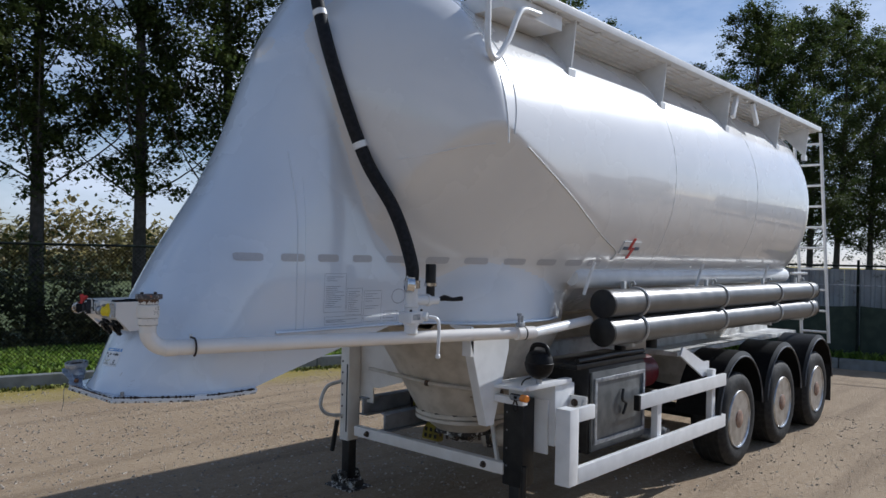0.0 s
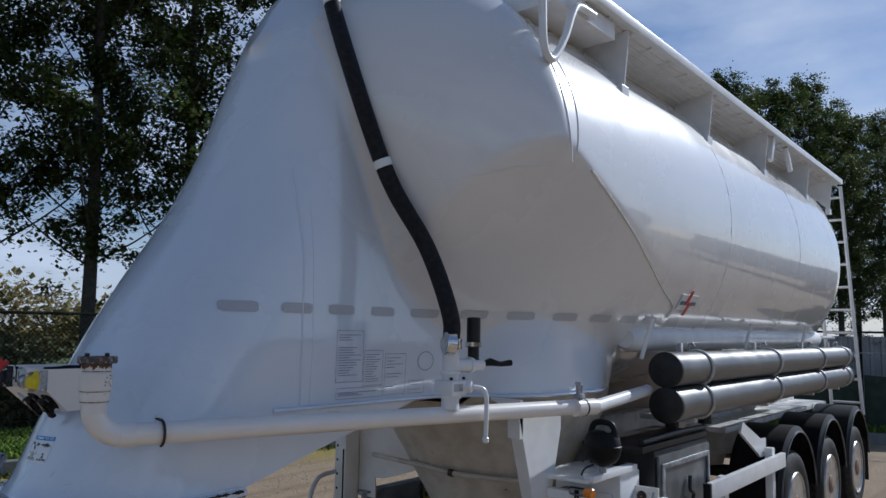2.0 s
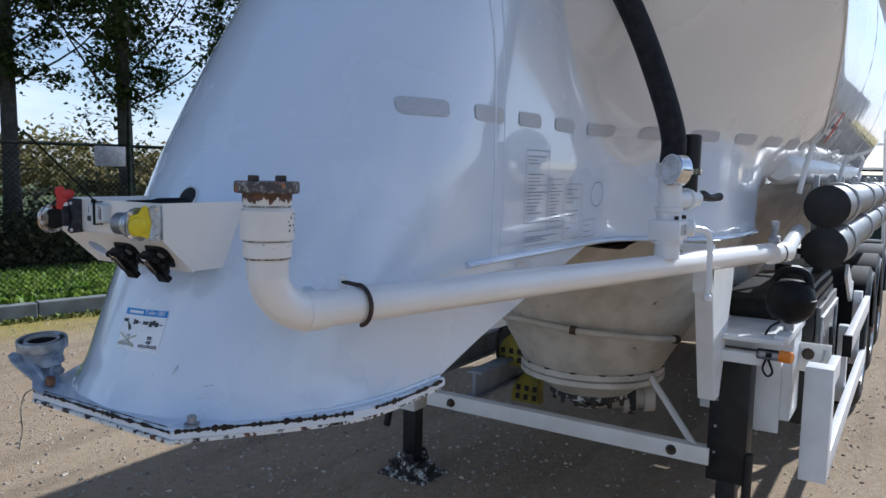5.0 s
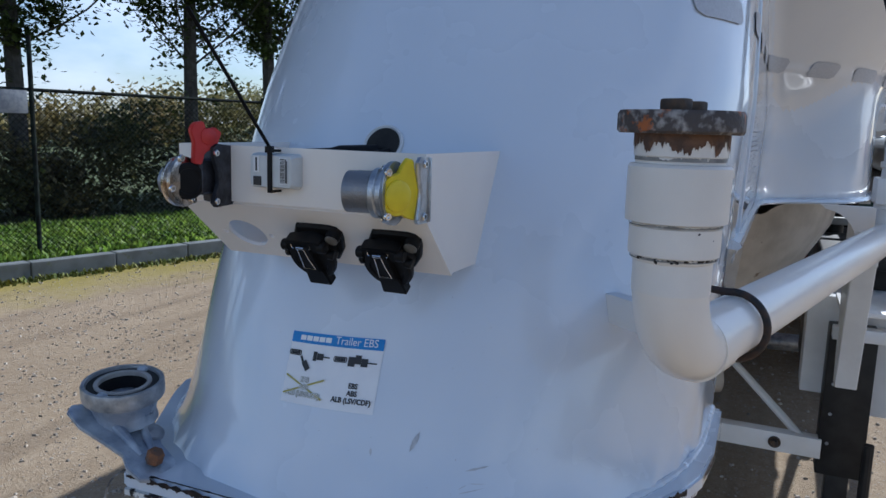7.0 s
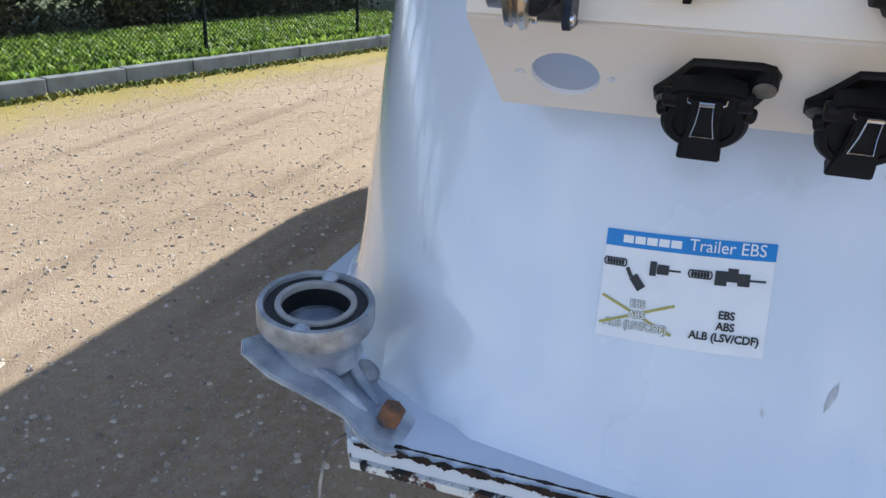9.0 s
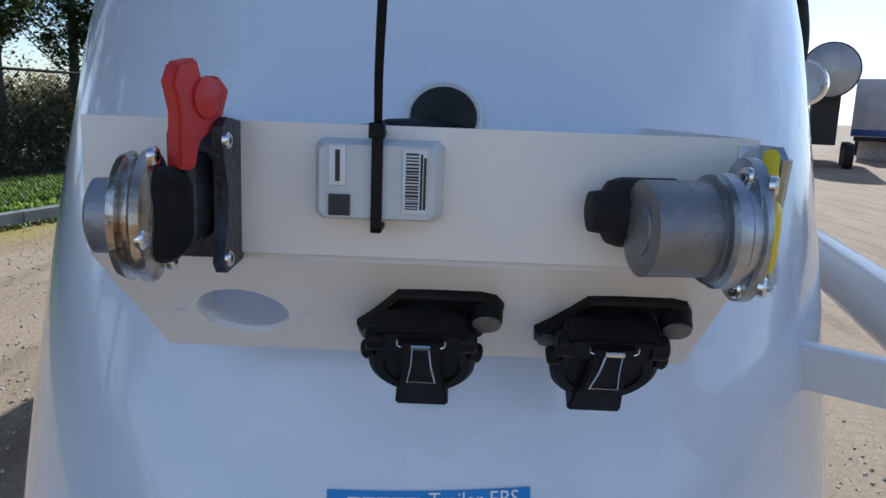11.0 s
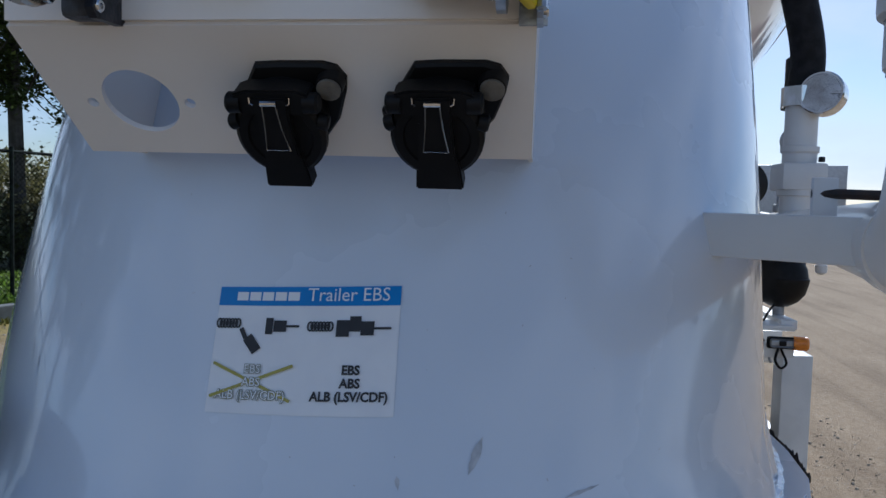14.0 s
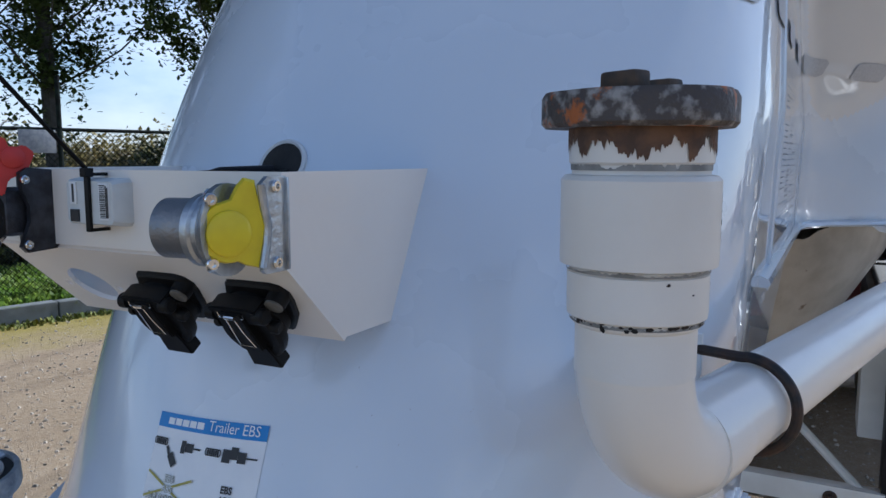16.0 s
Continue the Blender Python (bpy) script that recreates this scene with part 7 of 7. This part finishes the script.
sweep(bm, spline([(2.95, -1.235, 1.05), (2.945, -1.225, 1.0), (2.94, -1.205, 0.96), (2.945, -1.215, 0.935)], 5), 0.006, 6)
part("hook", bm, galvanised, lock_plate)
bm = bmesh.new()
box(bm, (3.69, -1.304, 0.876), (3.722, -1.256, 0.999), 0.003)
part("end_cap", bm, black_plastic, guard, "black rail end cap")
bm = bmesh.new()
turned(bm, (4.55, -0.72, 1.02), (1, 0, 0), [(-0.4, 0.12), (-0.36, 0.16), (0.36, 0.16), (0.4, 0.12)], 24)
part("red_air_tank", bm, material("dark_red", (0.16, 0.012, 0.02), 0.4, color2=(0.10, 0.01, 0.015), scale=8), trailer, "dark red air tank under the chassis")
bm = bmesh.new()
turned(bm, (4.80, -0.55, 0.42), (0.1, -1, 0), [(0, 0.06), (0.30, 0.06), (0.31, 0.095), (0.42, 0.10), (0.46, 0.09), (0.47, 0.05)], 24)
part("hub_valve", bm, galvanised, trailer)
for y in (-0.46, 0.46):
    bm = bmesh.new()
    box(bm, (3.3, y - 0.05, 1.08), (9.0, y + 0.05, 1.36), 0.008)
    part("chassis_beam", bm, grey_white, trailer)
for x, y0 in ((4.2, -0.85), (4.6, -0.95)):
    bm = bmesh.new()
    turned(bm, (x, y0, 1.28), (0, 0, 1), [(0, 0.05), (0.08, 0.05), (0.085, 0.075), (0.12, 0.075), (0.125, 0.05), (0.2, 0.05)], 16)
    part("pipe_fitting", bm, black_paint, trailer)

# ---------------------------------------------------------------- wheels and mudguards
worn_trim = material("worn_trim", (0.16, 0.16, 0.165), 0.35, color2=(0.05, 0.05, 0.052), scale=8)
WHEELS = (5.98, 7.31, 8.64)
WZ = 0.475
rim_alloy = material("rim_alloy", (0.58, 0.59, 0.60), 0.28, 0.85, color2=(0.40, 0.40, 0.40), scale=14, bump=0.1)


hub_brown = material("hub_brown", (0.22, 0.13, 0.09), 0.7, color2=(0.34, 0.23, 0.16), scale=18, bump=0.2)


def wheel_at(x, side):
    y, w = -0.91 * side, 0.36
    d = (0, -side, 0)
    bm = bmesh.new()
    turned(bm, (x, y, WZ), d, [(0.02, 0.28), (0.0, 0.38), (0.02, 0.445), (0.055, 0.475), (w - 0.055, 0.475), (w - 0.02, 0.445), (w, 0.39), (w - 0.004, 0.345), (w - 0.018, 0.29)], 56, False, False)
    t = part("wheel", bm, rubber, trailer, "worn black tyre on a polished rim")
    bm = bmesh.new()
    turned(bm, (x, y, WZ), d, [(w - 0.016, 0.293), (w - 0.004, 0.287), (w - 0.012, 0.274), (w - 0.05, 0.262), (w - 0.13, 0.250), (w - 0.165, 0.225), (w - 0.170, 0.205), (w - 0.150, 0.165), (w - 0.150, 0.12), (w - 0.15, 0.01)], 48)
    rim = part("rim", bm, rim_alloy if side > 0 else galvanised, t, "bright alloy rim with a red-brown hub")
    bm = bmesh.new()
    turned(bm, (x, y, WZ), d, [(w - 0.15, 0.118), (w - 0.06, 0.112), (w - 0.045, 0.098), (w - 0.01, 0.09), (w + 0.002, 0.066), (w + 0.004, 0.01)], 24)
    part("hub", bm, hub_brown, t, "dusty red-brown hub")
    # thin black discs on the rim in place of shaded openings
    for k in range(10):
        a = 6.283 * (k + 0.5) / 10
        bm = bmesh.new()
        turned(bm, (x + math.cos(a) * 0.222, y + d[1] * (w - 0.1665), WZ + math.sin(a) * 0.222), d, [(0, 0.021), (0.0015, 0.021)], 14)
        part("hand_hole", bm, black_paint, rim)
    for k in range(10):
        a = 6.283 * k / 10
        hex_bolt("wheel_nut", (x + math.cos(a) * 0.168, y + d[1] * (w - 0.16), WZ + math.sin(a) * 0.168), d, 0.014, 0.03, galvanised, t, False)
    # groove shade painted as black bands over the smooth tread
    for gi in (0.10, 0.18, 0.26):
        bm = bmesh.new()
        turned(bm, (x, y, WZ), d, [(gi - 0.006, 0.4755), (gi + 0.006, 0.4755)], 48, False, False)
        part("tread_groove", bm, black_paint, t)


for wx in WHEELS:
    wheel_at(wx, 1)
    wheel_at(wx, -1)
    bm = bmesh.new()
    rod(bm, (wx, -0.95, WZ), (wx, 0.95, WZ), 0.07, 16)
    part("axle", bm, black_paint, trailer)
    for side in (1, -1):
        bm = bmesh.new()
        R0 = 0.635
        loops = []
        for k in range(25):
            a = radians(4 + 172 * k / 24)
            c = (wx - 0.01 + math.cos(a) * R0, WZ + 0.06 + math.sin(a) * R0)
            i = (wx - 0.01 + math.cos(a) * (R0 - 0.012), WZ + 0.06 + math.sin(a) * (R0 - 0.012))
            l = (wx - 0.01 + math.cos(a) * (R0 - 0.05), WZ + 0.06 + math.sin(a) * (R0 - 0.05))
            loops.append([(c[0], -0.86 * side, c[1]), (c[0], -1.262 * side, c[1]), (l[0], -1.29 * side, l[1]), (l[0], -1.282 * side, l[1]), (i[0], -1.252 * side, i[1]), (i[0], -0.86 * side, i[1])])
        rings(bm, loops)
        bmesh.ops.recalc_face_normals(bm, faces=bm.faces)
        guard_shell = part("mudguard", bm, black_plastic, trailer, "black plastic mudguard")
        bm = bmesh.new()
        sweep(bm, [(wx - 0.01 + math.cos(a) * (R0 - 0.05), -1.290 * side, WZ + 0.06 + math.sin(a) * (R0 - 0.05)) for a in (radians(4 + 172 * k / 24) for k in range(25))], 0.009, 6)
        part("edge_trim", bm, worn_trim, guard_shell, "scuffed grey edge")
bm = bmesh.new()
box(bm, (9.22, -1.27, 0.25), (9.24, -0.88, 0.75), 0.004)
part("mud_flap", bm, rubber, trailer)

# ---------------------------------------------------------------- far side of the yard
def far_trailer(at, turn, color, length, label):
    th = thing("parked_trailer", label, "trailer", at=at)
    th.rotation_euler = (0, 0, radians(turn))
    b = bmesh.new()
    box(b, (0, -1.25, 1.15), (length, 1.25, 3.9), 0.03)
    part("body", b, color, th)
    b = bmesh.new()
    box(b, (0.1, -1.1, 0.95), (length - 0.1, 1.1, 1.13), 0.02)
    part("chassis", b, black_paint, th)
    for x in (length - 3.6, length - 2.3, length - 1.0):
        for y in (-1.2, 0.85):
            b = bmesh.new()
            turned(b, (x, y, 0.5), (0, 1, 0), [(0, 0.3), (0.0, 0.46), (0.04, 0.5), (0.31, 0.5), (0.35, 0.46), (0.35, 0.3)], 24)
            part("wheel", b, rubber, th)
    b = bmesh.new()
    box(b, (1.6, -0.9, 0.0), (1.75, 0.9, 0.95), 0.01)
    part("landing_leg", b, grey_white, th)
    return th


blue_paint = material("blue_paint", (0.03, 0.08, 0.28), 0.35, color2=(0.02, 0.06, 0.22), scale=3)
red_paint = material("red_paint", (0.45, 0.04, 0.03), 0.35, color2=(0.36, 0.03, 0.03), scale=3)
far_trailer((38, -14.5, 0), 78, white_plain, 10, "white box trailer parked across the yard")
grey_box = material("far_grey", (0.5, 0.5, 0.5), 0.4, color2=(0.42, 0.42, 0.43), scale=2)


def loader(at, turn):
    th = thing("yard_loader", "red loader with black tyres parked across the yard", "loader", at=at)
    th.rotation_euler = (0, 0, radians(turn))
    b = bmesh.new()
    prism(b, [(-1.5, 0.7), (1.4, 0.7), (1.6, 1.2), (0.9, 1.6), (0.5, 2.7), (-0.6, 2.7), (-0.8, 1.6), (-1.5, 1.5)], 1, -0.8, 0.8)
    bmesh.ops.bevel(b, geom=b.edges[:], offset=0.05, segments=2, affect="EDGES")
    part("body", b, red_paint, th)
    b = bmesh.new()
    box(b, (-0.5, -0.83, 1.7), (0.5, 0.83, 2.5), 0.03)
    part("cab_glass", b, black_paint, th)
    for x in (-1.0, 1.0):
        for y in (-1.0, 0.65):
            b = bmesh.new()
            turned(b, (x, y, 0.55), (0, 1, 0), [(0, 0.25), (0.0, 0.5), (0.05, 0.55), (0.3, 0.55), (0.35, 0.5), (0.35, 0.25)], 24)
            part("wheel", b, rubber, th)


loader((31.2, -20.2, 0), 60)
trailer_box = far_trailer((36.3, -20.3, 0), -29, grey_box, 11, "pale grey box trailer with a blue band parked across the yard")
for x0, z0, z1, mat in ((-0.012, 1.2, 1.5, blue_paint),):
    bm = bmesh.new()
    box(bm, (x0, -1.24, z0), (x0 + 0.012, 1.24, z1), 0.002)
    part("blue_band", bm, mat, trailer_box)
bm = bmesh.new()
box(bm, (-0.05, -1.0, 3.95), (9.0, -0.7, 4.2), 0.02)
part("roof_beam", bm, red_paint, trailer_box, "red beam along the roof")
other = thing("parked_tank_trailer", "grey tank trailer with a domed end parked across the yard", "trailer", at=(29.2, -14.2, 0))
other.rotation_euler = (0, 0, radians(-24))
bm = bmesh.new()
turned(bm, (-0.35, 0, 3.75), (1, 0, 0), [(0, 0.1), (0.06, 0.55), (0.2, 0.85), (0.36, 1.0), (9.0, 1.0), (9.3, 0.8), (9.4, 0.1)], 40)
part("tank", bm, material("far_tank_grey", (0.42, 0.42, 0.43), 0.3, 0.2, color2=(0.35, 0.35, 0.36), scale=2), other)
bm = bmesh.new()
turned(bm, (0.0, 0, 3.75), (1, 0, 0), [(0, 1.0), (0.01, 1.05), (0.10, 1.05), (0.11, 1.0)], 40, False, False)
part("end_ring", bm, black_paint, other)
bm = bmesh.new()
prism(bm, [(0.9, 0.9), (9.0, 0.9), (9.0, 2.9), (5.5, 2.9), (4.9, 1.3), (2.6, 1.3), (1.6, 2.9), (0.9, 2.9)], 1, -0.5, 0.5)
part("chassis", bm, black_paint, other)
for x in (1.2, 2.5, 3.8):
    for y in (-1.2, 0.85):
        bm = bmesh.new()
        turned(bm, (x, y, 0.5), (0, 1, 0), [(0, 0.3), (0.0, 0.46), (0.04, 0.5), (0.31, 0.5), (0.35, 0.46), (0.35, 0.3)], 24)
        part("wheel", bm, rubber, other)
